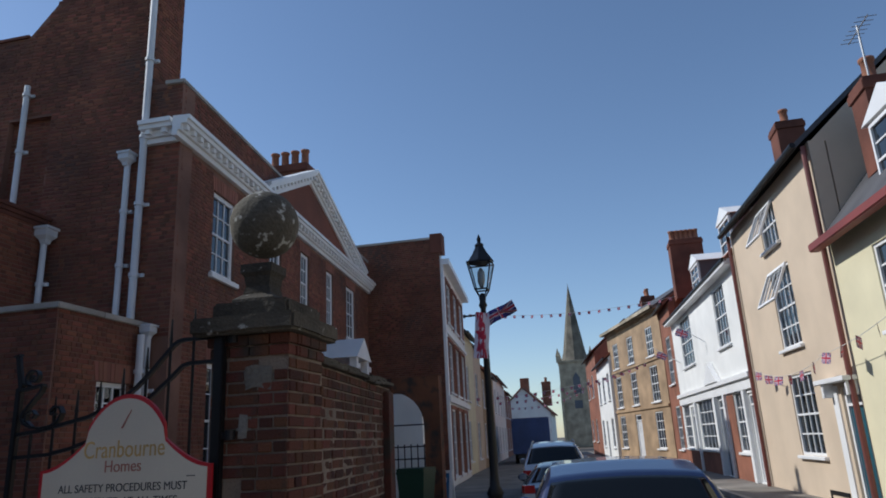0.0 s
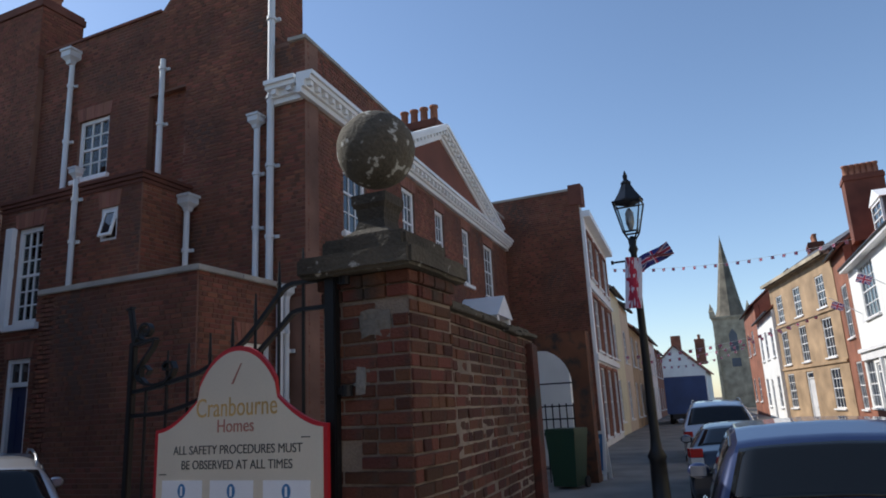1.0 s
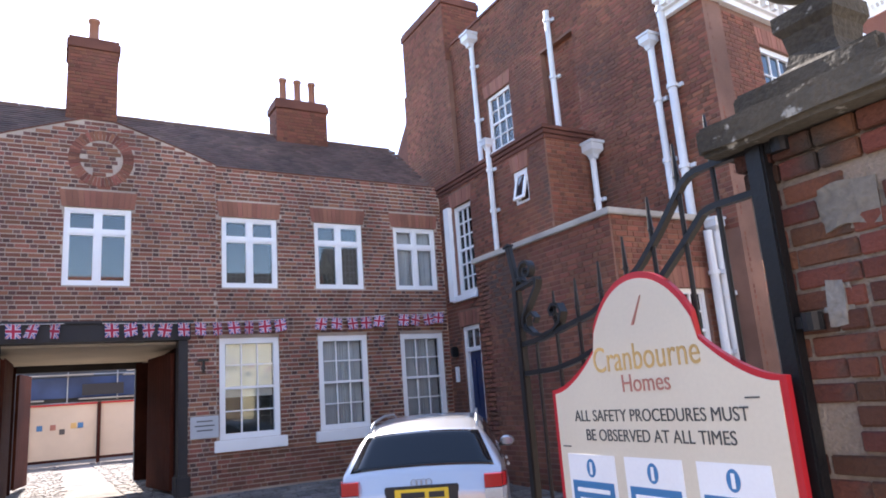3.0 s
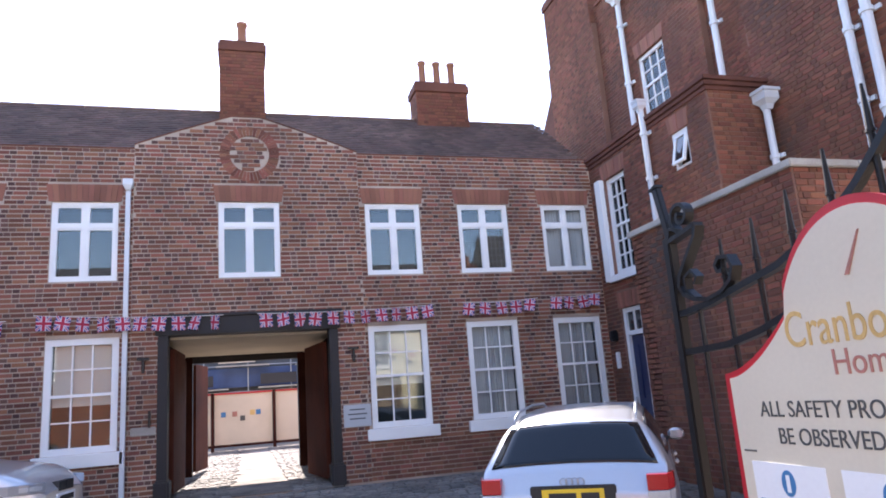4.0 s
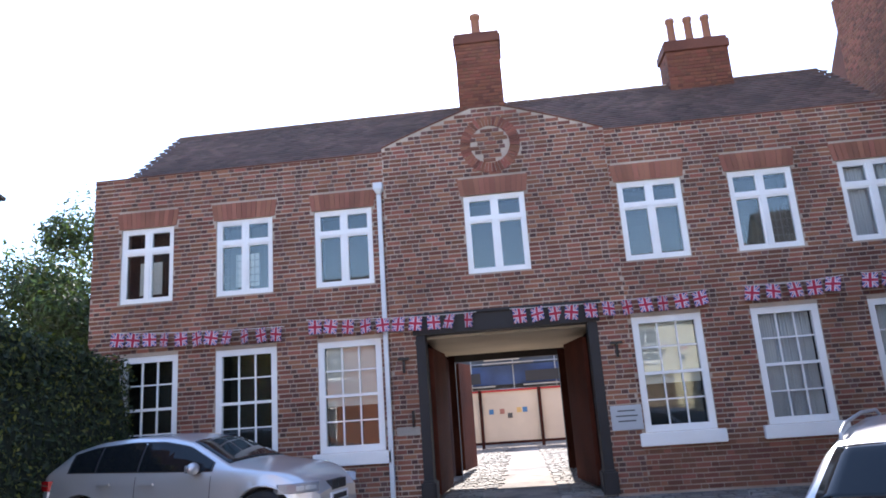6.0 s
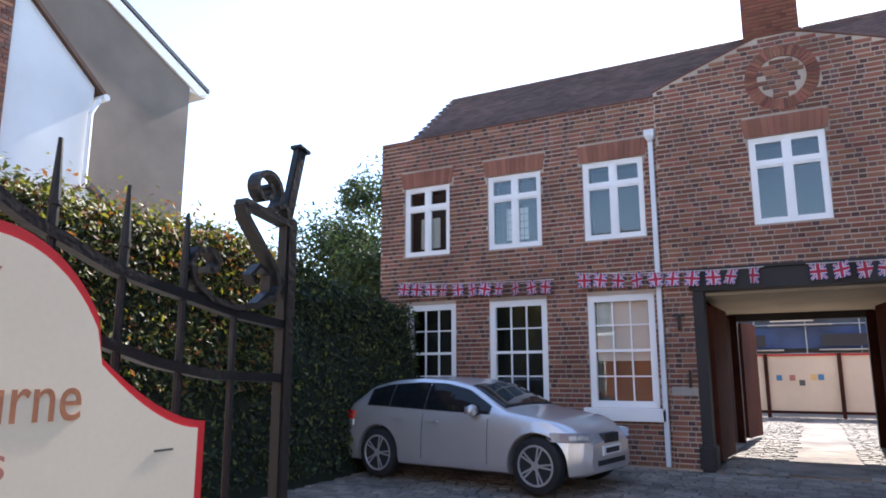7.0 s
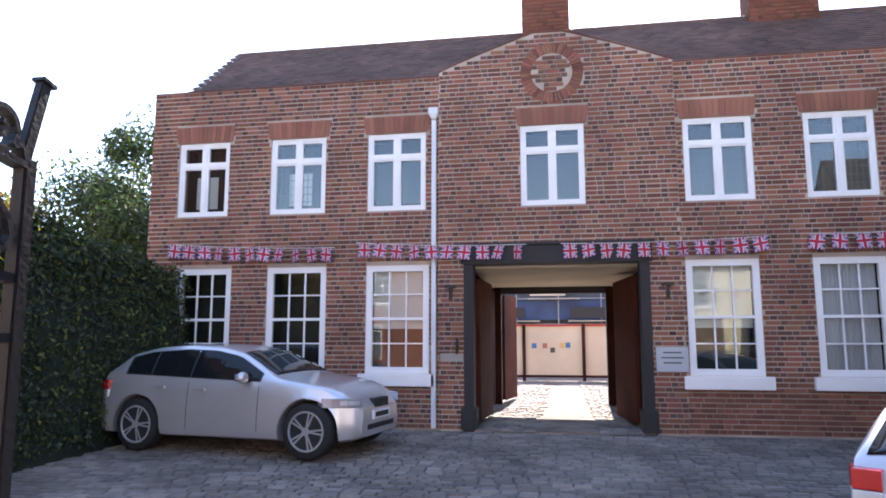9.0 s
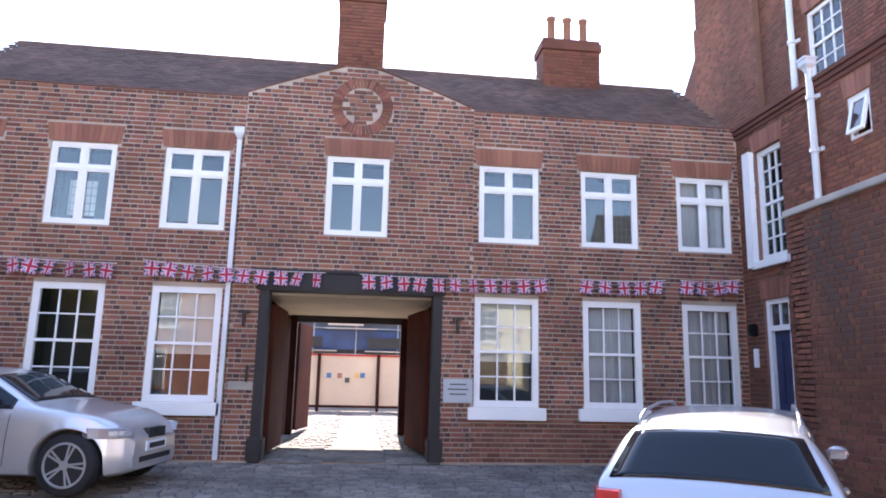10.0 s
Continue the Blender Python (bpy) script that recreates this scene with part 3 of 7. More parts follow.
chimney("chimney", -15.8, 7.43, 7.3, 0.6, 1.2, 0.95, 3, DARK_SIDE, "low brick chimney stack with three tall pots", 0.62, 0.09)

# carriage passage: cream ceiling, boarded sides, black posts and beams
part("passage_ceiling", boxed((-17.8, -13.84, 1.6, 4.75, 2.52, 2.6)), PLASTER, coach, "cream plastered passage ceiling")
part("passage_side", boxed((-17.8, -13.84, 1.6, 1.80, -0.1, 2.52)), PASSAGE_WOOD, coach)
part("passage_side", boxed((-17.8, -13.84, 4.56, 4.75, -0.1, 2.52)), PASSAGE_WOOD, coach)
for y0, y1 in ((1.76, 1.91), (4.45, 4.60)):
    part("post", boxed((-13.72, -13.42, y0, y1, -0.02, 2.55), bevel=0.01), BLACK_TIMBER, coach, "black-stained timber gatepost")
    part("post_foot", boxed((-13.78, -13.36, y0 - 0.04, y1 + 0.04, -0.02, 0.35), bevel=0.03), BLACK_TIMBER, coach)
part("lintel", boxed((-13.74, -13.4, 1.72, 4.64, 2.55, 2.84), bevel=0.008), BLACK_TIMBER, coach, "black-stained timber lintel")
part("lintel_hood", boxed((-13.74, -13.36, 1.67, 4.68, 2.84, 2.88)), BLACK_TIMBER, coach)
part("beam", boxed((-17.95, -17.75, 1.85, 4.35, 2.38, 2.52)), BLACK_TIMBER, coach)
for y0, y1 in ((1.85, 1.98), (4.22, 4.35)):
    part("inner_post", boxed((-18.0, -17.75, y0, y1, 0, 2.4)), BLACK_TIMBER, coach)
for side, y in ((1, 1.82), (-1, 4.54)):
    for k in range(22):
        b = part("board", boxed((-13.95 - 0.16 * k - 0.155, -13.95 - 0.16 * k, 0, 0.035, 0.06, 2.42), bevel=0.004), PASSAGE_WOOD, coach)
        b.location = (0, y + side * 0.02 - (0.035 if side < 0 else 0), 0)
for y0, y1 in ((1.80, 1.98), (4.22, 4.56)):
    part("jamb_lining", boxed((-17.79, -17.74, y0, y1, 0.02, 2.5)), PASSAGE_WOOD, coach)


def door_leaf(hinge, free, label):
    """A boarded carriage door standing open, from hinge to free edge in plan."""
    h, f = Vector((*hinge, 0)), Vector((*free, 0))
    d = f - h
    m = pose(h.x, h.y, 0, 0, 0, math.degrees(math.atan2(d.y, d.x)))
    leaf = part("door_leaf", boxed((0, d.length, -0.02, 0.02, 0.1, 2.36)), DOOR_WOOD, coach, label)
    leaf.matrix_basis = m
    n = round(d.length / 0.15)
    for k in range(n):
        for o in (-0.036, 0.022):
            part("plank", boxed((d.length * k / n + 0.004, d.length * (k + 1) / n - 0.004, o, o + 0.014, 0.08, 2.38), bevel=0.003), DOOR_WOOD, leaf)
    return leaf


door_leaf((-13.9, 4.42), (-15.3, 4.22), "brown boarded carriage door folded open")
door_leaf((-13.9, 1.93), (-15.3, 1.99), "brown boarded carriage door folded open")
door_leaf((-18.05, 2.0), (-19.1, 2.2), "brown boarded door standing open to the back yard")


# ---- main house with its wings ----
house = thing("town_house", "tall dark red brick Georgian house with white cornice and pediment", "house")
rng = random.Random(12)


def brick_wall(m, u0, u1, z0, z1, hs, parent, top=None, depth=0.3, mats=None, bed=None, arches=True, skip_extra=()):
    mats, bed = mats or (HOUSE_BRICK, HOUSE_HEADER), bed or HOUSE_MORTAR
    wall = part("wall", holes_wall(u0, u1, z0, z1, hs, depth), bed, parent)
    wall.matrix_basis = m
    skip = list(hs) + list(skip_extra)
    if arches:
        skip += [(h[0] - 0.06, h[1] + 0.06, h[3], h[3] + 0.3) for h in hs]
    brick_skin("brickwork", brick_cells(u0, u1, z0, z1, skip, rng, top), mats, wall, rng)
    if arches:
        for h in hs:
            flat_arch(h[0], h[1] - h[0], h[3] + 0.004, 0.29, parent, m)
    return wall


# middle block, in the corner of the yard
SOUTH = facing(0, 9.75, 0, 0)
mid_holes = [(-12.98, -12.25, 3.25, 5.1), (-10.74, -10.32, 4.53, 5.14), (-12.95, -12.3, 0.0, 2.62)]
brick_wall(SOUTH, -13.48, -9.76, -0.2, 5.62, mid_holes, house)
brick_wall(facing(-9.76, 0, 0, 90), 9.77, 10.85, 3.4, 5.62, [], house)
for z, o in ((5.47, 0.03), (5.545, 0.06), (5.62, 0.09)):
    part("corbel_course", boxed((-13.48, -9.76 + o, 9.75 - o, 10.84, z + 0.004, z + 0.071), bevel=0.004), DARK_SIDE, house)
reveal_window("window", SOUTH @ pose(-12.98, 0, 3.25), 0.73, 1.85, house, "tall narrow white sash window", frame_w=0.09, sill=0.12, cols=3, rows=3, deep=0.06)
part("window_casing", boxed((-13.18, -12.99, -0.1, 0.03, 3.16, 5.12)), WHITE, house).matrix_basis = SOUTH
small = part("window", boxed((0, 0.05, 0.02, 0.1, 0, 0.61), (0.37, 0.42, 0.02, 0.1, 0, 0.61), (0.05, 0.37, 0.02, 0.1, 0, 0.05), (0.05, 0.37, 0.02, 0.1, 0.56, 0.61)), WHITE, house, "small white top-hung window standing ajar")
small.matrix_basis = SOUTH @ pose(-10.74, 0, 4.53)
# added plate behind the opening, painted dark for the unlit room
part("dark_room_backing", boxed((0, 0.42, 0.3, 0.32, 0, 0.61)), ROOM, small)
light = part("casement", boxed((0.055, 0.1, -0.02, 0.02, -0.5, 0), (0.32, 0.365, -0.02, 0.02, -0.5, 0), (0.1, 0.32, -0.02, 0.02, -0.5, -0.455), (0.1, 0.32, -0.02, 0.02, -0.045, 0)), WHITE, small)
light.matrix_basis = pose(0, 0.04, 0.555, -14, 0, 0)
part("pane", boxed((0.1, 0.32, -0.003, 0.003, -0.455, -0.045)), PANE, light)
BLUE_DOOR = material("dark_blue_door_paint", (0.012, 0.022, 0.075), 0.4, blotch=0.06)
door = part("door", boxed((-12.86, -12.38, 0.1, 0.15, 0, 2.12), bevel=0.005), BLUE_DOOR, house, "dark blue panelled front door")
door.matrix_basis = SOUTH
for z0, z1 in ((0.2, 0.85), (1.0, 1.95)):
    for a, b in ((-12.8, -12.66), (-12.58, -12.44)):
        part("panel", boxed((a, b, 0.088, 0.1, z0, z1), bevel=0.005), BLUE_DOOR, door)
part("door_frame", boxed((-12.95, -12.86, 0.04, 0.14, 0, 2.62), (-12.38, -12.3, 0.04, 0.14, 0, 2.62), (-12.86, -12.38, 0.04, 0.14, 2.54, 2.62), (-12.86, -12.38, 0.04, 0.14, 2.12, 2.2)), WHITE, house).matrix_basis = SOUTH
fl = part("fanlight", boxed((-12.635, -12.605, 0.05, 0.13, 2.2, 2.54)), WHITE, house)
fl.matrix_basis = SOUTH
part("pane", boxed((-12.86, -12.635, 0.08, 0.085, 2.2, 2.54), (-12.605, -12.38, 0.08, 0.085, 2.2, 2.54)), PANE, fl)

# single-storey wing towards the gate, with a stone coping
WEST = -10.85
brick_wall(facing(0, 8.85, 0, 0), WEST, -7.55, -0.2, 3.46, [], house)
brick_wall(facing(-7.55, 0, 0, 90), 8.87, 11.0, -0.2, 3.46, [(9.75, 10.5, 1.35, 2.5)], house)
brick_wall(facing(WEST, 9.75, 0, -90), 0, 0.9, -0.2, 3.46, [], house)
part("coping", boxed((WEST - 0.05, -7.49, 8.79, 9.74, 3.46, 3.55), (-9.74, -7.49, 9.74, 11.0, 3.46, 3.55), bevel=0.012), LEDGE, house, "pale stone coping over the low wing")
reveal_window("window", facing(-7.55, 9.75, 1.35, 90), 0.75, 1.15, house, "white sash window under an orange brick arch", cols=3, rows=2, frame_w=0.07, sill=0.08)

# main block: side wall with its great chimney breast
Y2 = 10.85


def side_top(x):
    if x < -10.7:
        return 9.68
    if x < -9.9:
        return 9.68 + (x + 10.7) / 0.8 * 0.9
    if x < -7.82:
        return 12.4
    return 8.1


SIDE = facing(0, Y2, 0, 0)
sash = (-12.95, -12.05, 6.40, 7.72)
blind = (-10.93, -9.96, 5.9, 7.83)
bm = holes_wall(-16.6, -7.12, -0.2, 8.1, [sash, blind, (-12.98, -12.3, 3, 5.2)], 0.4)
prism(bm, [(-16.6, 8.1), (-7.82, 8.1), (-7.82, 12.4), (-9.9, 12.4), (-9.9, 10.58), (-10.7, 9.68), (-16.6, 9.68)], 0.0, 0.9)
wall = part("wall", bm, HOUSE_MORTAR, house)
wall.matrix_basis = SIDE
cells = brick_cells(-16.6, -7.12, 3.3, 12.4, [sash, (-13.01, -11.99, 7.72, 8.02), blind], rng, side_top)
brick_skin("brickwork", cells, (HOUSE_BRICK, HOUSE_HEADER), wall, rng)
flat_arch(sash[0], 0.9, sash[3] + 0.004, 0.29, house, SIDE)
recess = part("blind_window", boxed((blind[0], blind[1], 0.13, 0.3, blind[2], blind[3])), HOUSE_MORTAR, house, "bricked-up window recess")
recess.matrix_basis = SIDE
brick_skin("brickwork", brick_cells(*blind, [], rng), (HOUSE_BRICK, HOUSE_HEADER), recess, rng).location = (0, 0.13, 0)
breast = part("chimney_breast", boxed((-16.6, -14.25, -0.14, -0.012, 3.3, 9.3)), HOUSE_MORTAR, house)
breast.matrix_basis = SIDE
brick_skin("brickwork", brick_cells(-16.6, -14.25, 3.3, 9.3, [], rng), (HOUSE_BRICK, HOUSE_HEADER), breast, rng).location = (0, -0.14, 0)
g = bmesh.new()
prism(g, [(-16.6, 5.0), (-17.25, 5.0), (-17.25, 7.9), (-16.6, 8.6)], -0.14, 0.9)
part("chimney_shoulder", g, DARK_SIDE, house).matrix_basis = SIDE
reveal_window("window", SIDE @ pose(sash[0], 0, sash[2]), 0.9, 1.32, house, "white sash window high in the side wall", cols=3, rows=2, sill=0.1)
brick_skin("brickwork", brick_cells(0.0, 0.9, 8.1, 12.4, [], rng), (HOUSE_BRICK, HOUSE_HEADER), wall, rng).matrix_basis = facing(-7.82, 0, 0, 90)
part("parapet_edge", boxed((-14.2, -10.7, -0.04, 0.4, 9.68, 9.74)), DARK_SIDE, house).matrix_basis = SIDE
chimney("chimney", -15.42, 11.25, 9.9, 2.2, 1.06, 1.25, 4, DARK_SIDE, "broad brick chimney stack with four short pots", 0.38, 0.14)

# street front of the main block, turned with the street
LEAN_Y = 4.46
HF = facing(-7.12, Y2, 0, 90 + LEAN_Y)
front_h = [(1.38, 2.38, 4.72, 6.42), (4.26, 5.05, 4.9, 6.52), (6.45, 7.15, 4.9, 6.53), (8.72, 9.42, 4.88, 6.55), (10.87, 11.95, 4.8, 6.53)]
front_low = [(1.4, 2.4, 0.9, 3.0), (4.3, 5.3, 0.9, 3.0), (10.9, 11.9, 0.9, 3.0)]
brick_wall(HF, 0.07, 13.85, -0.2, 8.05, front_h + front_low, house, skip_extra=[(0, 14, 6.83, 7.23)])
for h in front_h:
    reveal_window("window", HF @ pose(h[0], 0, h[2]), h[1] - h[0], h[3] - h[2], house, "white sash window with a projecting sill", far=True, frame_w=0.09, sill=0.1, deep=0.05)
for h in front_low:
    reveal_window("window", HF @ pose(h[0], 0, h[2]), h[1] - h[0], h[3] - h[2], house, far=True, frame_w=0.09, sill=0.1, deep=0.05)


def cornice(u0, u1, z, m, parent, name="cornice", out=0.32):
    g = boxed((u0, u1, -out * 0.3, 0.0, z, z + 0.1), (u0, u1, -out * 0.5, 0.0, z + 0.1, z + 0.22), (u0, u1, -out * 0.85, 0.0, z + 0.22, z + 0.3), (u0, u1, -out, 0.0, z + 0.3, z + 0.38))
    ob = part(name, g, WHITE, parent, "white moulded cornice on small brackets")
    ob.matrix_basis = m
    n = max(2, int(abs(u1 - u0) / 0.26))
    for k in range(n):
        a = u0 + (u1 - u0) * (k + 0.5) / n
        b = part("bracket", boxed((-0.05, 0.05, -out * 0.75, -out * 0.5, 0.13, 0.22)), WHITE, ob) if ("b", out) not in PANE_MESHES else new("bracket", PANE_MESHES[("b", out)])
        PANE_MESHES[("b", out)] = b.data
        b.parent = ob
        b.location = (a, 0, z)
    return ob


cornice(-0.30, 13.85, 6.85, HF, house)
cornice(-7.8, -7.15, 6.85, SIDE, house)
part("parapet_coping", boxed((-0.05, 13.85, -0.04, 0.34, 8.05, 8.12)), LEDGE, house).matrix_basis = HF
# pediment over the middle bays
P0, P1, PA, PT = 3.6, 12.6, 7.0, 8.95
g = bmesh.new()
prism(g, [(P0 + 0.5, 7.24), (P1 - 0.5, 7.24), (PA, PT - 0.3)], -0.05, 0.3)
part("pediment", g, HOUSE_BRICK, house).matrix_basis = HF
for a, b in (((P0, 7.24), (PA, PT - 0.06)), ((PA, PT - 0.06), (P1, 7.24))):
    d = Vector((b[0] - a[0], 0, b[1] - a[1]))
    mm = HF @ Matrix.Translation((a[0], 0, a[1])) @ Euler((0, -math.atan2(d.z, d.x), 0)).to_matrix().to_4x4()
    cornice(-0.02, d.length + 0.02, -0.2, mm, house, "raking_cornice", 0.33)
part("roof", boxed((-16.0, -8.2, Y2 + 1.0, 24.2, 7.9, 8.0)), SLATE, house)
part("far_wall", boxed((-16.2, -15.9, Y2 + 0.45, 24.0, -0.2, 9.5), (-15.9, -8.4, 23.9, 24.2, -0.2, 8.0)), DARK_SIDE, house)
chimney("chimney", -8.9, 19.3, 8.0, 1.5, 0.9, 1.85, 4, DARK_SIDE, "brick chimney stack with four pots behind the pediment", 0.6, 0.13)
# white band and pedimented porch just over the garden wall
part("band", boxed((2.8, 13.6, -0.14, 0, 3.9, 4.08)), WHITE, house).matrix_basis = HF
g = bmesh.new()
prism(g, [(7.7, 3.75), (9.3, 3.75), (8.5, 4.36)], -1.2, 0)
part("porch", g, WHITE, house, "small white pedimented porch").matrix_basis = HF
part("porch_column", boxed((7.8, 8.0, -1.15, -0.95, -0.16, 3.75)), WHITE, house).matrix_basis = HF
part("porch_column", boxed((9.0, 9.2, -1.15, -0.95, -0.16, 3.75)), WHITE, house).matrix_basis = HF

# pipes on the house walls
for nm, pts, r, br, hop in (
    ("downpipe", [(-13.2, Y2 - 0.1, 9.2), (-13.2, Y2 - 0.1, 6.4), (-13.2, Y2 - 0.1, 5.72)], 0.055, [(-13.2, Y2 - 0.1, 8.6), (-13.2, Y2 - 0.1, 7.3)], (-13.2, Y2 - 0.14, 9.3, 1.3)),
    ("downpipe", [(-11.33, 9.66, 5.85), (-11.33, 9.66, 3.56)], 0.05, [(-11.33, 9.66, 5.4), (-11.33, 9.66, 4.6)], (-11.33, 9.64, 5.92, 0.8)),
    ("vent_pipe", [(-10.5, Y2 - 0.1, 5.7), (-10.5, Y2 - 0.1, 8.5)], 0.055, [(-10.5, Y2 - 0.1, 7.1), (-10.5, Y2 - 0.1, 8.3)], None),
    ("downpipe", [(-8.1, Y2 - 0.1, 3.55), (-8.1, Y2 - 0.1, 6.55)], 0.055, [(-8.1, Y2 - 0.1, 4.6), (-8.1, Y2 - 0.1, 5.6)], (-8.1, Y2 - 0.13, 6.62, 1.0)),
    ("soil_pipe", [(-7.8, Y2 - 0.1, 3.55), (-7.8, Y2 - 0.1, 10.3)], 0.065, [(-7.8, Y2 - 0.1, z) for z in (4.4, 5.7, 7.0, 8.6)], None),
    ("downpipe", [(-9.64, 10.68, 3.56), (-9.64, 10.68, 5.25)], 0.055, [(-9.64, 10.68, 4.4)], (-9.62, 10.68, 5.33, 1.2)),
    ("downpipe", [(-7.42, 10.72, -0.1), (-7.42, 10.72, 3.3)], 0.055, [(-7.42, 10.72, 1.2), (-7.42, 10.72, 2.4)], (-7.42, 10.72, 3.4, 0.9)),
    ("soil_pipe", [(-7.42, 10.55, -0.1), (-7.42, 10.55, 3.3)], 0.06, [(-7.42, 10.55, 1.6), (-7.42, 10.55, 2.7)], None),
):
    pipe(nm, None, pts, r, WHITE_PIPE, br, hop, house)
# security light and alarm box near the corner
part("lamp_box", boxed((-7.52, -7.4, 10.95, 11.15, 3.75, 3.9), bevel=0.02), WHITE, house)
part("downpipe", boxed((0, 0.07, -0.09, -0.02, 0, 5.0)), WHITE_PIPE, coach).matrix_basis = FRONT @ pose(1.245, 0, 0.02)
g = bmesh.new()
lathe(g, [(0.035, -0.1), (0.075, -0.02), (0.075, 0.08), (0.06, 0.08)], at=(1.28, -0.09, 5.05), square=True)
part("hopper", g, WHITE_PIPE, coach).matrix_basis = FRONT


# ---- gate pier, ball and garden wall ----
def pier_bricks(x0, x1, y0, y1, z0, z1, parent, rng, mortar_parent=None):
    """Bricks of a square pier as single parts on a few shared meshes, wrapping its street and yard faces."""
    k = 0
    z = z0
    while z < z1 - 0.02:
        odd = k % 2
        for face in ("south", "east"):
            lo, hi = (x0, x1) if face == "south" else (y0, y1)
            # a corner brick shows its end on one face and its side on the other
            u = hi if face == "south" else lo
            first = True
            while (u > lo + 0.03) if face == "south" else (u < hi - 0.03):
                w = (0.215 if (odd == (face == "south")) else 0.1025) if first else (0.215 if rng.random() < 0.6 else 0.1025)
                first = False
                if face == "south":
                    a, b = max(lo, u - w), u
                    u = a
                else:
                    a, b = u, min(hi, u + w)
                    u = b
                if b - a > 0.035:
                    yield face, a, b, z, k
        z += COURSE
        k += 1


BRICK_MESHES = {}


def old_brick(parent, w, face, m, rng):
    """One worn brick lying in a face: its own object on a shared mesh."""
    key = (round(w / 0.02) * 0.02, rng.randrange(3))
    if key not in BRICK_MESHES:
        bm = bmesh.new()
        box(bm, 0.005, key[0] - 0.005, -0.007, 0.05, 0.006, COURSE - 0.007)
        bmesh.ops.bevel(bm, geom=bm.edges[:], offset=0.005, segments=1, affect="EDGES")
        r2 = random.Random(key[1] * 77 + int(key[0] * 100))
        for v in bm.verts:
            v.co += Vector((r2.uniform(-1, 1) * 0.002, r2.uniform(-1, 1) * 0.003, r2.uniform(-1, 1) * 0.002))
        ob = part("brick", bm, OLD_BRICK, parent)
        BRICK_MESHES[key] = ob.data
    else:
        ob = new("brick", BRICK_MESHES[key])
        ob.parent = parent
    ob.matrix_basis = m
    return ob


def rough_slab(x0, x1, y0, y1, z0, z1, seed, amp=0.008):
    bm = bmesh.new()
    box(bm, x0, x1, y0, y1, z0, z1)
    bmesh.ops.bevel(bm, geom=bm.edges[:], offset=0.018, segments=2, affect="EDGES")
    bmesh.ops.subdivide_edges(bm, edges=bm.edges[:], cuts=5, use_grid_fill=True)
    for v in bm.verts:
        v.co += noise.noise_vector(v.co * 7 + Vector((seed, 0, 0))) * amp
    return bm


pier = thing("gate_pier", "weathered red brick gate pier with a stone cap and ball finial", "gate pier")
PX0, PX1, PY0, PY1, PZ = -2.68, -2.125, 4.80, 5.36, 2.10
part("core", boxed((PX0, PX1 - 0.004, PY0 + 0.004, PY1, -0.2, PZ)), OLD_MORTAR, pier)
rng = random.Random(21)
for face, a, b, z, k in pier_bricks(PX0, PX1, PY0, PY1, -0.16, PZ - 0.15, pier, rng):
    push = rng.uniform(-0.004, 0.006)
    if face == "south":
        if (0.98 < z < 1.12 and a < -2.45) or (1.74 < z < 1.9 and -2.45 < a < -2.25):
            continue
        old_brick(pier, b - a, face, pose(a, PY0 + push, z), rng)
    else:
        old_brick(pier, b - a, face, pose(PX1 + push, a, z, 0, 0, 90), rng)
# moulded neck courses under the cap
for z, o in ((PZ - 0.15, 0.008), (PZ - 0.075, 0.024)):
    for k in range(4):
        w = (PX1 - PX0 + 2 * o) / 4
        part("brick", boxed((PX0 - o + w * k + 0.004, PX0 - o + w * (k + 1) - 0.004, PY0 - o - 0.008, PY0 + 0.1, z + 0.005, z + 0.07), bevel=0.005), OLD_BRICK, pier)
        part("brick", boxed((PX1 - 0.1, PX1 + o + 0.008, PY0 - o + w * k + 0.1 * (k == 0) + 0.004, PY0 - o + w * (k + 1) - 0.004, z + 0.005, z + 0.07), bevel=0.005), OLD_BRICK, pier)
part("mortar_patch", rough_slab(-2.46, -2.23, PY0 - 0.008, PY0 + 0.02, 1.72, 1.91, 3, 0.03), material("pale_mortar_patch", (0.20, 0.18, 0.15), 0.95, bump=1.0, grain=40, blotch=0.35), pier, "smear of pale mortar")
part("mortar_patch", rough_slab(-2.48, -2.39, PY0 - 0.012, PY0 + 0.02, 1.42, 1.60, 8, 0.02), material("white_stone_chip", (0.27, 0.25, 0.22), 0.95, bump=1.0, grain=40, blotch=0.3), pier)


cap = part("cap", rough_slab(-2.78, -2.04, 4.67, 5.48, PZ, PZ + 0.12, 1), STONE, pier, "dark lichened stone cap slab", smooth=False)
part("cap_step", rough_slab(-2.70, -2.14, 4.81, 5.37, PZ + 0.118, PZ + 0.24, 5), STONE, pier)
g = bmesh.new()
lathe(g, [(0.165, 0.0), (0.155, 0.05), (0.105, 0.09), (0.09, 0.15), (0.1, 0.22), (0.12, 0.25), (0.12, 0.31)], at=(-2.47, 5.10, PZ + 0.235), square=True)
part("neck", g, STONE, pier)
g = bmesh.new()
bmesh.ops.create_icosphere(g, subdivisions=5, radius=0.25)
for v in g.verts:
    v.co *= 1 + 0.02 * noise.noise(v.co * 6) + 0.012 * noise.noise(v.co * 20)
    v.co += Vector((-2.47, 5.10, 2.965))
part("ball", g, BALL_STONE, pier, "round stone ball spotted with white lichen", smooth=True)

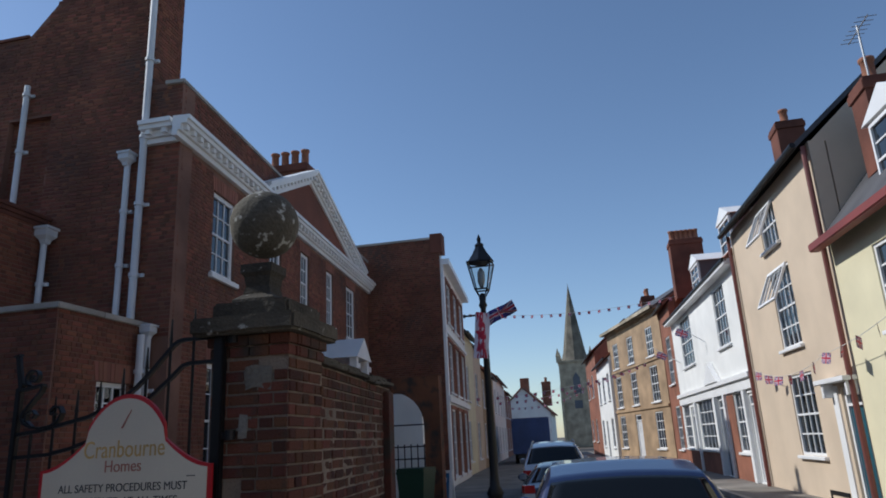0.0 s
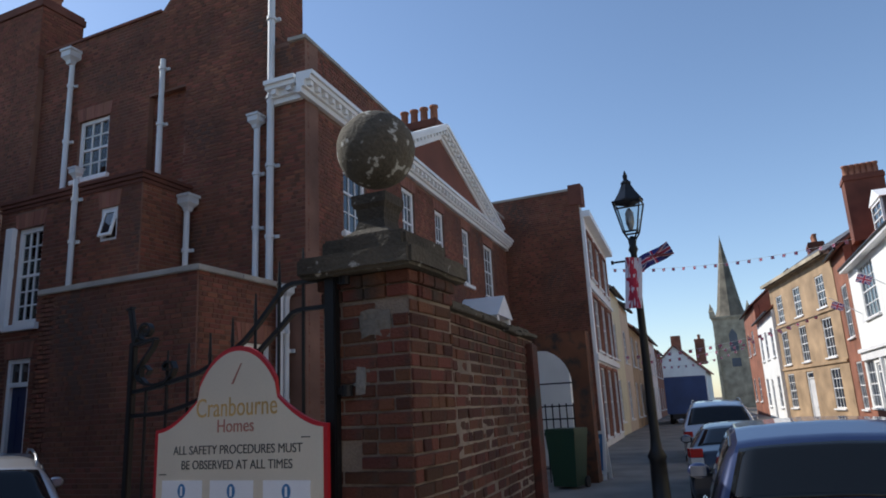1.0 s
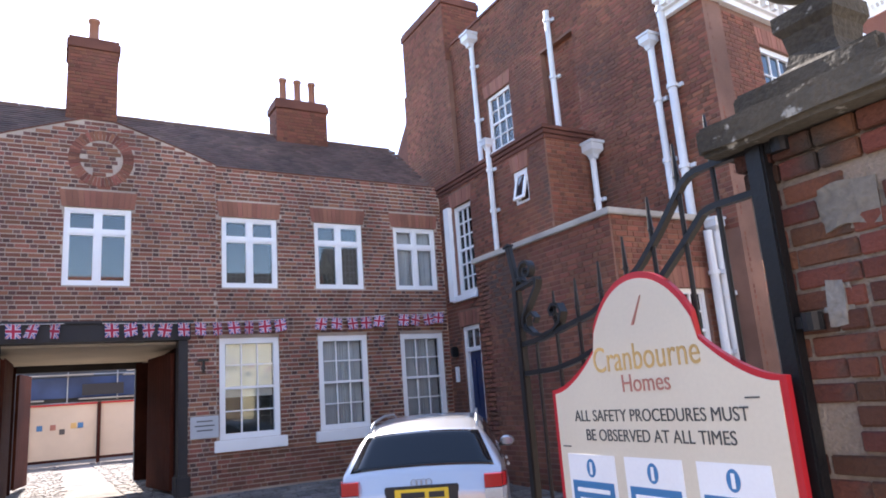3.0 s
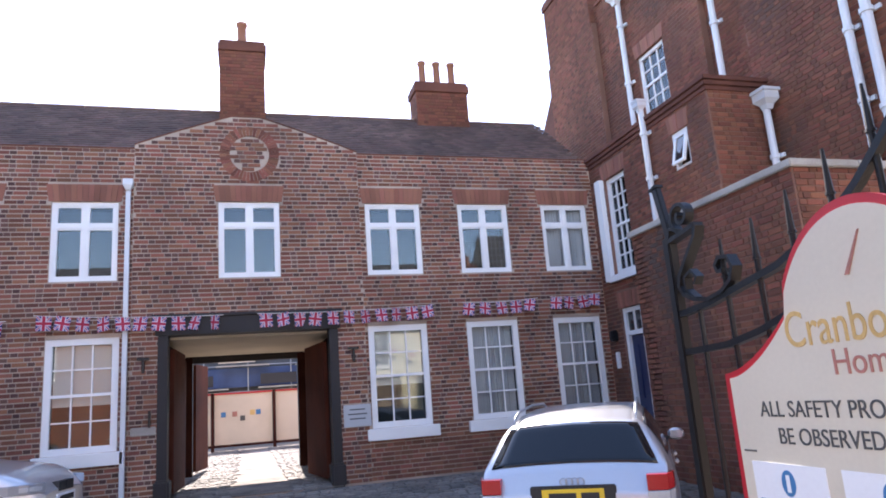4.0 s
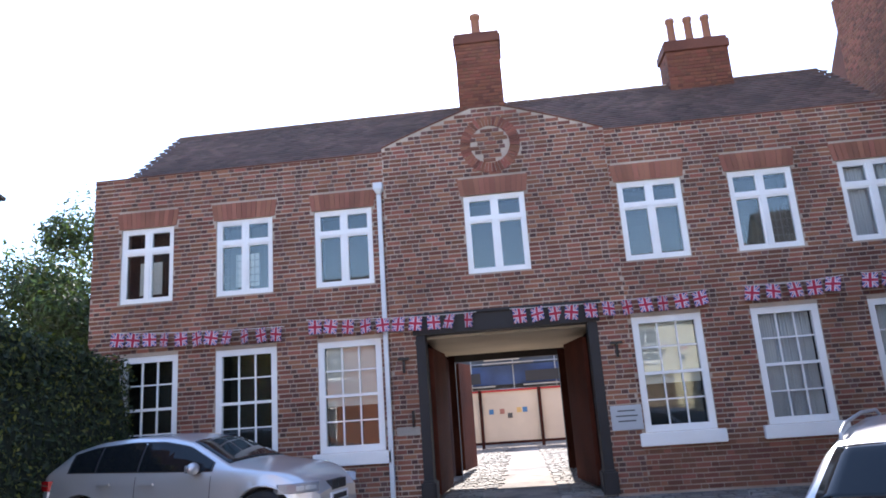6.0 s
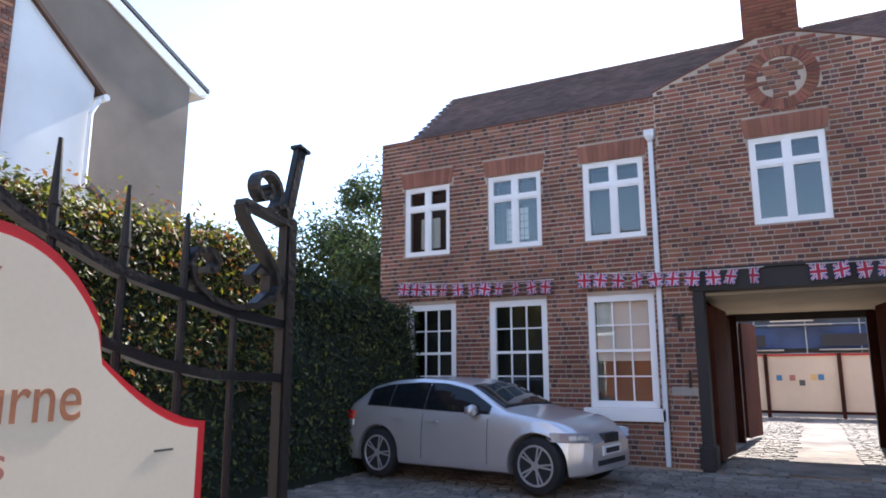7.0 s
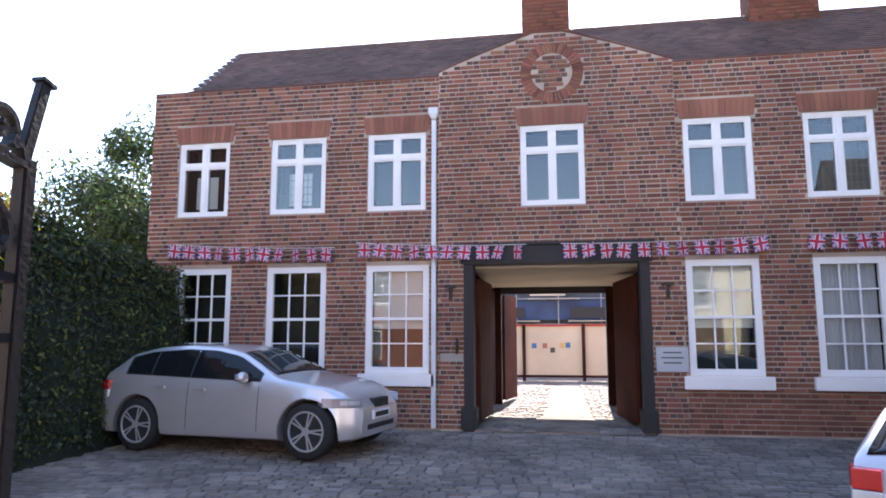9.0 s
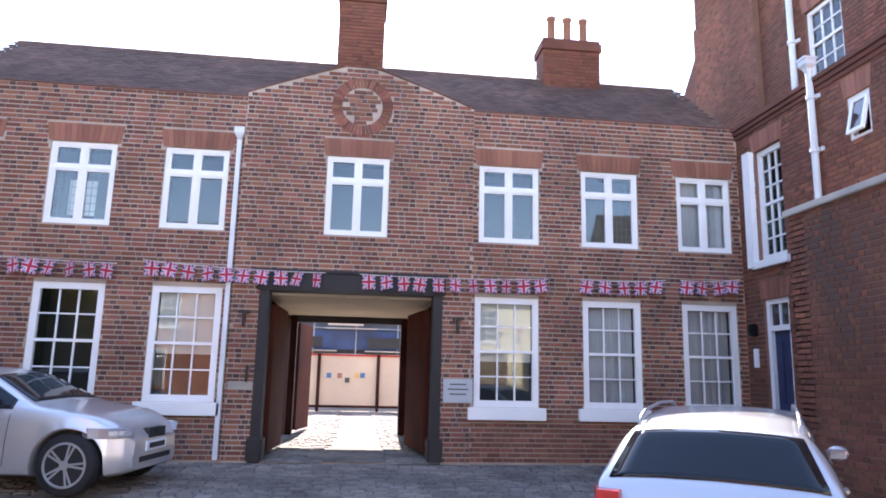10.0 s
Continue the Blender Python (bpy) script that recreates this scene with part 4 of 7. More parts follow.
gwall = tagged(thing("wall_garden", "old red brick garden wall with tile coping", "wall"), kind="structure")
WALL_M = facing(-2.17, 5.34, 0, 90 + 5.7)
part("bed", holes_wall(0.0, 2.75, -0.2, 1.95, [], 0.33), OLD_MORTAR, gwall).matrix_basis = WALL_M
cells = brick_cells(0.02, 2.75, -0.16, 1.94, [], rng)
near = []
for c in cells:
    if c[3] > 0.45 and len(near) < 300:
        near.append(c)
rest = [c for c in cells if c not in near]
for a, b, c, d, head in near:
    old_brick(gwall, b - a + 0.008, "", WALL_M @ pose(a - 0.004, rng.uniform(-0.003, 0.008), c - 0.005), rng)
brick_skin("brickwork", rest, (OLD_BRICK_JOINED, OLD_BRICK_JOINED), gwall, rng, 0.012).matrix_basis = WALL_M
for k in range(11):
    t = part("coping_tile", boxed((k * 0.25 + 0.003, k * 0.25 + 0.247, -0.06, 0.38, 1.95, 1.985), (k * 0.25 + 0.003, k * 0.25 + 0.247, 0.02, 0.3, 1.985, 2.04), bevel=0.006), STONE, gwall)
    t.matrix_basis = WALL_M @ pose(0, 0, rng.uniform(-0.006, 0.004), 0, rng.uniform(-1, 1), 0)
part("buttress", boxed((2.35, 2.62, -0.07, 0.0, -0.2, 1.9), bevel=0.01), OLD_BRICK_JOINED, gwall).matrix_basis = WALL_M

# arched gateway beyond the end of the garden wall
arch_wall = tagged(thing("wall_arch", "dark brick wall with an arched opening and iron railings", "wall"), kind="structure")
AM = facing(0, 15.2, 0, 0)
bm = bmesh.new()
ring = [(-4.55 + 0.7 * math.cos(math.pi * k / 16), 1.72 + 0.72 * math.sin(math.pi * k / 16)) for k in range(17)]
prism(bm, [(-3.85, -0.2), (-3.5, -0.2), (-3.5, 2.75), (-4.55, 2.75), (-4.55, 2.44)] + ring[::-1][8:][1:], 0.0, 0.33)
prism(bm, [(-5.25, -0.2), (-8.0, -0.2), (-8.0, 2.75), (-4.55, 2.75), (-4.55, 2.44)] + ring[9:], 0.0, 0.33)
part("brickwork", bm, OLD_BRICK_JOINED, arch_wall).matrix_basis = AM
g = bmesh.new()
for k in range(10):
    u = -5.2 + k * 0.145
    rod(g, (u, 0.12, -0.16), (u, 0.12, 1.35), 0.014, 6)
for z in (0.1, 1.05, 1.3, 1.75):
    rod(g, (-5.25, 0.12, z), (-3.85, 0.12, z), 0.016, 6)
part("railing", g, BLACK, arch_wall, "black iron railings").matrix_basis = AM
tagged(part("white_screen", boxed((-7.5, -4.85, 19.0, 19.2, -0.16, 2.8))  , WHITE_RENDER), "white painted garden wall seen through the arch", "wall")


# ---- the two iron gates and their signs ----
def spiral(cx, cz, r0, r1, a0, turns, n=28):
    return [(cx + (r0 + (r1 - r0) * k / n) * math.cos(a0 + turns * 2 * math.pi * k / n), 0, cz + (r0 + (r1 - r0) * k / n) * math.sin(a0 + turns * 2 * math.pi * k / n)) for k in range(n + 1)]


def gate_leaf(name, m, label, first=0.13):
    """A gate leaf in its own frame: x from the hinge (0) to the free end, z up from the ground."""
    t = thing(name, label, "gate", m, group="pair of gates")
    L = 1.535
    part("hinge_post", boxed((-0.036, 0.036, -0.03, 0.03, -0.14, 2.34), bevel=0.008), BLACK, t)
    g = bmesh.new()
    rod(g, (0.0, 0, 2.34), (0.0, 0, 2.38), 0.05, 12)
    part("hinge_collar", g, BLACK, t)
    for z in (2.24, 1.62):
        g = bmesh.new()
        rod(g, (-0.09, 0, z - 0.03), (-0.09, 0, z + 0.03), 0.034, 12)
        box(g, -0.09, 0.0, -0.012, 0.012, z - 0.02, z + 0.02)
        part("hinge", g, BLACK, t)
    part("free_post", boxed((L - 0.022, L + 0.022, -0.022, 0.022, 0.04, 2.02), bevel=0.006), BLACK, t)
    # tilted blade on the free post
    b = part("finial", boxed((-0.018, 0.018, -0.014, 0.014, 0, 0.25), bevel=0.003), BLACK, t)
    b.matrix_basis = pose(L - 0.015, 0, 2.0, 0, 13, 0)
    part("finial_cap", boxed((-0.024, 0.028, -0.02, 0.02, 0.25, 0.26)), BLACK, b)
    # sweeping top rails: heights by distance from the free end
    UPPER = ((0, 1.70), (0.2, 1.72), (0.57, 1.79), (0.78, 1.87), (0.91, 1.95), (1.03, 2.06), (1.2, 2.24), (1.25, 2.26), (1.54, 2.26))
    LOWER = ((0, 1.55), (0.28, 1.56), (0.45, 1.59), (0.62, 1.64), (0.82, 1.74), (1.02, 1.88), (1.18, 2.01), (1.27, 2.09), (1.32, 2.10), (1.54, 2.10))

    def height(table, f):
        for (a, p), (b, q) in zip(table, table[1:]):
            if a <= f <= b:
                return p + (q - p) * (f - a) / (b - a)
        return table[-1][1]

    for table in (UPPER, LOWER):
        g = bmesh.new()
        sweep(g, [(L * i / 40, 0, height(table, L - L * i / 40)) for i in range(41)], 0.012, flat=(0.016, 0.012))
        part("top_rail", g, BLACK, t)
    for z in (0.12, 0.85):
        part("rail", boxed((0.05, L - 0.03, -0.016, 0.016, z, z + 0.03)), BLACK, t)
    f, k = first, 0
    while f < L - 0.1:
        x, zt = L - f, height(UPPER, f)
        g = bmesh.new()
        rod(g, (x, 0, 0.14), (x, 0, zt + 0.02 * (k > 0)), 0.010, 8)
        if k:
            rod(g, (x, 0, zt + 0.015), (x, 0, zt + 0.06), 0.011, 8)
            rod(g, (x, 0, zt + 0.06), (x, 0, zt + 0.068), 0.015, 8)
            rod(g, (x, 0, zt + 0.068), (x, 0, zt + 0.205), 0.012, 8, 0.005)
        part("spike_bar", g, BLACK, t)
        f, k = f + 0.1725, k + 1
    # scrolls by the free end: a curl under the blade, a bracket and a large hook
    g = bmesh.new()
    sweep(g, spiral(L - 0.110, 2.085, 0.014, 0.070, 1.0, -1.45) + [(L - 0.032, 0, 2.05), (L - 0.012, 0, 2.0)], 0.01, flat=(0.02, 0.007))
    part("scroll", g, BLACK, t)
    g = bmesh.new()
    sweep(g, [(L - 0.012, 0, 2.0), (L - 0.197, 0, 2.03)], 0.01, flat=(0.022, 0.009))
    part("scroll_bar", g, BLACK, t)
    g = bmesh.new()
    sweep(g, [(L - 0.197, 0, 2.025), (L - 0.182, 0, 1.985), (L - 0.112, 0, 1.91), (L - 0.062, 0, 1.855), (L - 0.047, 0, 1.81), (L - 0.067, 0, 1.775), (L - 0.132, 0, 1.745), (L - 0.212, 0, 1.735), (L - 0.292, 0, 1.75), (L - 0.347, 0, 1.785), (L - 0.367, 0, 1.83), (L - 0.347, 0, 1.87), (L - 0.302, 0, 1.875), (L - 0.277, 0, 1.85), (L - 0.287, 0, 1.825), (L - 0.312, 0, 1.825)], 0.01, flat=(0.022, 0.008))
    part("scroll", g, BLACK, t)
    g = bmesh.new()
    sweep(g, [(L - 0.132, 0, 1.75), (L - 0.082, 0, 1.79), (L - 0.082, 0, 1.84), (L - 0.127, 0, 1.86), (L - 0.157, 0, 1.83), (L - 0.137, 0, 1.805)], 0.008, flat=(0.018, 0.006))
    part("scroll", g, BLACK, t)
    return t


SIGN_FACE = material("cream_sign_board", (0.60, 0.54, 0.43), 0.55, blotch=0.05)
SIGN_RED = material("red_sign_edge", (0.42, 0.012, 0.02), 0.45, blotch=0.05)
GOLD = material("faded_gold_letters", (0.55, 0.36, 0.13), 0.5, blotch=0.25)
ROSE = material("faded_rose_letters", (0.42, 0.17, 0.13), 0.5, blotch=0.25)
COPPER = material("faded_copper_letters", (0.40, 0.17, 0.09), 0.45, blotch=0.25)
GREY_INK = material("dark_grey_letters", (0.07, 0.07, 0.07), 0.6)
SIGN_BLUE = material("blue_sign_panel", (0.04, 0.17, 0.36), 0.5, blotch=0.05)
PAPER = material("white_sign_panel", (0.75, 0.76, 0.78), 0.5, blotch=0.04)


def words(text, size, mat, parent, m, name="lettering", stretch=1.0):
    """Raised lettering with the built-in font, turned into a mesh."""
    cu = bpy.data.curves.new(name, "FONT")
    cu.body, cu.size, cu.align_x, cu.extrude = text, size, "CENTER", 0.0012
    tmp = new(name, cu)
    me = bpy.data.meshes.new_from_object(tmp.evaluated_get(bpy.context.evaluated_depsgraph_get()))
    bpy.data.objects.remove(tmp)
    me.materials.clear()
    me.materials.append(mat)
    ob = new(name, me)
    ob.parent = parent
    ob.matrix_basis = m @ pose(0, 0, 0, 90, 0, 0) @ Matrix.Diagonal((stretch, 1, 1, 1))
    return ob


def sign_outline(w, inset=0.0):
    """Half of a shouldered sign with a round top: (x, z) pairs, from the foot up to the apex."""
    h = w / 2 - inset
    pts = [(h, 0.0 + inset), (h, 1.09 - inset * 0.6)]
    for k in range(1, 13):
        s = k / 12
        x = h - (h - 0.30) * s
        pts.append((x, 1.09 - inset * 0.6 + 0.17 * (s ** 1.7)))
    for k in range(1, 15):
        a = math.radians(32 + (90 - 32) * k / 14)
        pts.append((0.355 * math.cos(a) * (1 - inset * 0.6), 1.07 + 0.355 * math.sin(a) * (1.36) - inset - 0.0))
    return pts


def sign_board(m, label, safety=True, group="gate signs"):
    t = thing("safety_sign", label, "sign", m, group=group)
    w = 1.28
    o = sign_outline(w)
    g = bmesh.new()
    prism(g, o + [(-x, z) for x, z in o[::-1][1:]], -0.012, 0.012)
    part("edge", g, SIGN_RED, t, "red painted rim")
    o = sign_outline(w, 0.028)
    g = bmesh.new()
    prism(g, o + [(-x, z) for x, z in o[::-1][1:]], -0.016, 0.008)
    part("board", g, SIGN_FACE, t)
    y = -0.0175
    if safety:
        words("Cranbourne", 0.155, GOLD, t, pose(0, y, 1.155), stretch=0.80)
        words("Homes", 0.105, ROSE, t, pose(0, y, 1.065), stretch=0.92)
        words("ALL SAFETY PROCEDURES MUST", 0.071, GREY_INK, t, pose(0, y, 0.945), stretch=0.93)
        words("BE OBSERVED AT ALL TIMES", 0.071, GREY_INK, t, pose(0, y, 0.862), stretch=0.93)
    else:
        words("Cranbourne", 0.16, COPPER, t, pose(-0.06, y, 1.115), stretch=0.80)
        words("Homes", 0.112, ROSE, t, pose(-0.06, y, 1.0), stretch=0.95)
    g = bmesh.new()
    prism(g, [(-0.035, 1.335), (-0.02, 1.335), (0.04, 1.45), (0.035, 1.45)], y - 0.002, y + 0.002)
    part("emblem", g, ROSE, t)
    for k, x in enumerate((-0.40, -0.02, 0.37) if safety else ()):
        p = part("notice", boxed((x - 0.16, x + 0.16, -0.019, -0.015, 0.36, 0.80)), PAPER, t, "white and blue notice")
        part("notice_panel", boxed((x - 0.14, x + 0.14, -0.0205, -0.018, 0.39, 0.685)), SIGN_BLUE, p)
        g = bmesh.new()
        n = 20
        prism(g, [(x + 0.03 * math.cos(2 * math.pi * i / n), 0.742 + 0.04 * math.sin(2 * math.pi * i / n)) for i in range(n)], -0.0205, -0.0185)
        part("symbol", g, SIGN_BLUE, p)
        part("symbol_mark", boxed((x - 0.008, x + 0.008, -0.0215, -0.02, 0.715, 0.767)), PAPER, p)
        part("text_bar", boxed(*[(x - 0.11 + 0.015 * (j % 2), x + 0.11 - 0.015 * (j % 2), -0.0215, -0.02, 0.655 - 0.042 * j - 0.018, 0.655 - 0.042 * j) for j in range(5)]), PAPER, p)
    for x, z in ((-0.56, 0.83), (0.5, 1.02)):
        part("screw", boxed((x - 0.03, x + 0.03, -0.018, -0.016, z, z + 0.006)), GREY_INK, t)
    return t


GZ = -0.16
gate_leaf("iron_gate", pose(-2.60, 4.77, GZ, 0, 0, 180), "black wrought-iron gate leaf with scrolls, standing open")
sign_board(pose(-3.215, 4.71, 0.205, 0, 0, -2), "cream shouldered safety sign with a red rim on the gate")
left_m = pose(-2.785, 1.84, -0.21, 0, 0, 179.6)
gate_leaf("iron_gate", left_m, "black wrought-iron gate leaf with scrolls beside the hedge", 0.2)
sign_board(left_m @ pose(0.665, -0.04, 0.525) @ Matrix.Scale(0.85, 4), "cream shouldered name sign with a red rim beside the hedge", False)
left_pier = thing("gate_pier", "plain red brick gate pier beside the hedge", "gate pier")
part("core", boxed((-2.82, -2.26, 1.22, 1.78, -0.2, 1.0), bevel=0.01), OLD_BRICK_JOINED, left_pier)


# ---- terrace across the street ----
def simple_window(m, w, h, parent, cols=3, rows=2, label=""):
    return reveal_window("window", m, w, h, parent, label, cols=cols, rows=rows, far=True, frame_w=0.06, sill=0.07, deep=0.03, bar=0.03)


def terrace(label, m, u0, u1, eave, mat, wins, roof_mat=RED_TILE, rise=2.2, doors=(), roof=True, depth=5.0, base=0.0):
    """A row house facing the street, in a wall frame: wins (u, w, z, h), doors (u, w, h, material)."""
    t = thing("terrace_house", label, "house", m, group="terrace across the street")
    hs = [(u, u + w, z, z + h) for u, w, z, h, *_ in wins] + [(u, u + w, 0.02, h) for u, w, h, _ in doors]
    part("wall", holes_wall(u0, u1, -0.1, eave, hs, 0.3), mat, t)
    part("body", boxed((u0 + 0.01, u1 - 0.01, 0.33, depth, -0.1, eave - 0.02)), mat, t)
    for u, w, z, h, *cr in wins:
        c, r = cr if cr else (3, 2)
        simple_window(pose(u, 0, z), w, h, t, c, r)
    for u, w, h, dm in doors:
        d = part("door", boxed((u + 0.08, u + w - 0.08, 0.1, 0.15, 0.02, h - 0.35)), dm, t)
        part("door_frame", boxed((u, u + 0.08, 0.05, 0.16, 0.02, h), (u + w - 0.08, u + w, 0.05, 0.16, 0.02, h), (u + 0.08, u + w - 0.08, 0.05, 0.16, h - 0.08, h), (u + 0.08, u + w - 0.08, 0.05, 0.16, h - 0.35, h - 0.3)), WHITE, d)
        part("fanlight", boxed((u + 0.08, u + w - 0.08, 0.11, 0.115, h - 0.3, h - 0.08)), PANE, d)
    if roof:
        g = bmesh.new()
        prism(g, [(-0.25, eave - 0.12), (depth / 2, eave + rise), (depth + 0.2, eave - 0.12), (depth + 0.2, eave - 0.02), (depth / 2, eave + rise + 0.12), (-0.25, eave)], u0, u1, "x")
        part("roof", g, roof_mat, t)
        g = bmesh.new()
        prism(g, [(0.02, eave - 0.03), (depth - 0.02, eave - 0.03), (depth / 2, eave + rise - 0.06)], u0 + 0.02, u1 - 0.02, "x")
        part("gable", g, mat, t)
        g = bmesh.new()
        rod(g, (u0, -0.3, eave - 0.06), (u1, -0.3, eave - 0.06), 0.06, 8)
        part("gutter", g, BLACK, t)
    return t


T1 = facing(3.2, 36, -0.16, -90 + 3.15)
TEAL = material("teal_door_paint", (0.02, 0.09, 0.12), 0.4)
PALE_DOOR = material("white_door_paint", (0.7, 0.7, 0.7), 0.4)
GREY_DOOR = material("slate_door_paint", (0.1, 0.11, 0.13), 0.5)
beige = terrace("tall beige rendered house with white sash windows", T1, 15.0, 21.6, 6.9, BEIGE, [(17.75, 1.2, 5.6, 1.05, 4, 1), (17.85, 1.35, 3.2, 1.85, 4, 2), (17.85, 1.5, 0.85, 1.75, 4, 2)], SLATE, 2.3, [(20.72, 0.85, 2.15, TEAL)])
part("door_hood", boxed((20.1, 21.6, -0.26, 0, 2.24, 2.33), (20.3, 20.4, -0.2, 0, 1.98, 2.24), (21.48, 21.56, -0.2, 0, 1.98, 2.24), bevel=0.008), WHITE, beige, "white door hood on brackets")
part("door_side", boxed((20.32, 20.58, -0.03, 0.0, 0.0, 2.2)), WHITE, beige)
part("vent", boxed((19.2, 20.2, -0.02, 0.02, 0.12, 0.2), (19.2, 19.26, -0.02, 0.02, 0.02, 0.12)), BLACK, beige)
for u, z, w in ((17.75, 5.65, 1.2), (17.85, 4.1, 1.35)):
    o = part("open_sash", boxed((0, w, -0.03, 0.02, 0, 0.06), (0, w, -0.03, 0.02, 0.82, 0.9), (0, 0.06, -0.03, 0.02, 0.06, 0.82), (w - 0.06, w, -0.03, 0.02, 0.06, 0.82), *[(w * k / 4 - 0.015, w * k / 4 + 0.015, -0.02, 0.01, 0.06, 0.82) for k in (1, 2, 3)]), WHITE, beige, "sash tilted outwards")
    o.matrix_basis = pose(u, -0.02, z + 0.95, 0, 0, 0) @ pose(0, 0, 0, -24, 0, 0) @ pose(0, 0, -0.92)
g = bmesh.new()
for u, r in ((21.55, 0.055), (15.1, 0.05)):
    rod(g, (u, -0.1, 0.0), (u, -0.1, 6.8), r, 8)
part("downpipe", g, material("maroon_pipe_paint", (0.16, 0.05, 0.04), 0.5), beige)
white = terrace("white rendered house with a pair of dormers and shopfront", T1, 3.0, 14.98, 6.25, WHITE_RENDER, [(11.6, 1.6, 4.0, 1.9, 4, 2), (4.95, 2.4, 4.0, 1.95, 4, 2), (12.4, 1.3, 0.8, 1.75, 3, 2), (6.6, 2.6, 0.8, 1.8, 4, 2), (3.3, 1.4, 0.8, 1.75, 3, 2)], RED_TILE, 2.6, [(14.0, 0.85, 2.45, PALE_DOOR), (10.0, 1.3, 2.5, GREY_DOOR), (5.0, 1.0, 2.4, GREY_DOOR)])
for name, b in (("fascia", (3.0, 14.98, -0.16, 0, 2.85, 3.0)), ("fascia_board", (3.0, 14.98, -0.08, 0, 2.55, 2.85)), ("eaves_cornice", (3.0, 14.98, -0.3, 0, 6.05, 6.22)), ("corner_board", (14.7, 14.98, -0.05, 0, 0, 6.05))):
    part(name, boxed(b, bevel=0.01), WHITE, white)
g = bmesh.new()
prism(g, [(9.2, 3.0), (11.2, 3.0), (10.2, 3.7)], -0.2, -0.02)
part("shop_pediment", g, WHITE, white)
for u in (9.9, 11.35, 13.85, 6.3):
    part("pilaster", boxed((u - 0.12, u + 0.12, -0.1, 0, 0, 2.55), bevel=0.01), WHITE, white)
part("brick_panel", boxed((11.5, 12.38, -0.03, 0, 0, 2.5), (12.38, 13.75, -0.03, 0, 0, 0.7), (3.05, 9.7, -0.03, 0, 0, 0.7)), FAR_BRICK, white)


def dormer(parent, u, y, z, w, h):
    part("dormer", boxed((u, u + w, y, y + 2.4, z, z + h)), SLATE, parent)
    g = bmesh.new()
    prism(g, [(u - 0.1, z + h), (u + w + 0.1, z + h), (u + w / 2, z + h + 0.45)], y - 0.1, y + 2.4)
    part("dormer_roof", g, WHITE, parent)
    simple_window(pose(u + 0.08, y - 0.1, z + 0.1), w - 0.16, h - 0.15, parent, 2, 2)


dormer(white, 6.2, 0.6, 6.6, 1.6, 1.3)
dormer(white, 11.6, 0.6, 6.6, 1.6, 1.5)
narrow = terrace("narrow red brick house with white windows", T1, -0.2, 2.98, 7.2, FAR_BRICK, [(0.9, 1.3, 3.6, 2.2, 3, 2), (1.2, 1.2, 0.7, 1.9, 3, 2)], RED_TILE, 2.0)
cream = terrace("cream rendered house with a slate roof and dormer", T1, 21.62, 29.0, 4.75, CREAM, [(23.2, 1.5, 2.9, 1.4, 3, 2), (24.0, 1.5, 0.8, 1.5, 3, 2), (26.8, 1.4, 2.9, 1.4, 3, 2)], SLATE, 3.1, [(26.6, 0.95, 2.2, GREY_DOOR)])
dormer(cream, 23.0, 0.5, 5.0, 1.5, 1.5)
part("red_gutter", boxed((21.62, 29.0, -0.4, -0.2, 4.62, 4.78), bevel=0.02), material("red_gutter_paint", (0.22, 0.05, 0.04), 0.5), cream)
# six more houses out of view, added to be mirrored in the windows
for k in range(6):
    mat = (WHITE_RENDER, FAR_BRICK, CREAM, WHITE_RENDER, BEIGE, FAR_BRICK)[k]
    a = 29.02 + k * 7.0
    terrace(("white", "red brick", "cream", "white", "beige", "red brick")[k] + " unseen two-storey house added for window reflections", T1, a, a + 6.96, 5.6 + 0.5 * (k % 2), mat, [(a + 0.9, 1.2, 3.2, 1.6), (a + 4.2, 1.2, 3.2, 1.6), (a + 0.9, 1.2, 0.8, 1.6)], SLATE if k % 2 else RED_TILE, 2.0, [(a + 4.6, 0.95, 2.3, GREY_DOOR)])
T2 = facing(0.75, 45.5, -0.16, -90 + 14.3)
tan = terrace("tan brick house with stone bands and white windows", T2, 0, 9.75, 7.6, TAN_BRICK, [(1.0, 1.1, 5.3, 1.5), (4.0, 1.1, 5.3, 1.5), (7.4, 1.1, 5.3, 1.5), (1.0, 1.1, 3.0, 1.8), (4.0, 1.1, 3.0, 1.8), (7.4, 1.2, 3.0, 1.8), (1.0, 1.1, 0.7, 1.8), (7.4, 1.2, 0.7, 1.8)], SLATE, 1.6, [(4.0, 1.1, 2.5, PALE_DOOR)])
for z in (2.7, 5.05, 7.4):
    part("band", boxed((0, 9.75, -0.07, 0, z, z + 0.12)), TAN_BRICK, tan)
part("cornice", boxed((-0.2, 9.75, -0.4, 0, 7.5, 7.66)), CHURCH, tan)
T3 = facing(-1.3, 66, -0.16, -90 + 5.4)
terrace("row of small white and brick houses far down the street", T3, 12.5, 21.0, 6.2, WHITE_RENDER, [(13.2, 1.2, 3.6, 1.7), (16.0, 1.2, 3.6, 1.7), (19.0, 1.2, 3.6, 1.7), (13.2, 1.3, 0.7, 1.8), (19.0, 1.3, 0.7, 1.8)], RED_TILE, 2.0, [(16, 1.0, 2.4, GREY_DOOR)])
terrace("red brick house far down the street", T3, 3.5, 12.48, 7.6, FAR_BRICK, [(4.4, 1.2, 4.4, 1.7), (8.0, 1.2, 4.4, 1.7), (4.4, 1.2, 1.0, 1.7), (8.0, 1.2, 1.0, 1.7)], RED_TILE, 2.2)
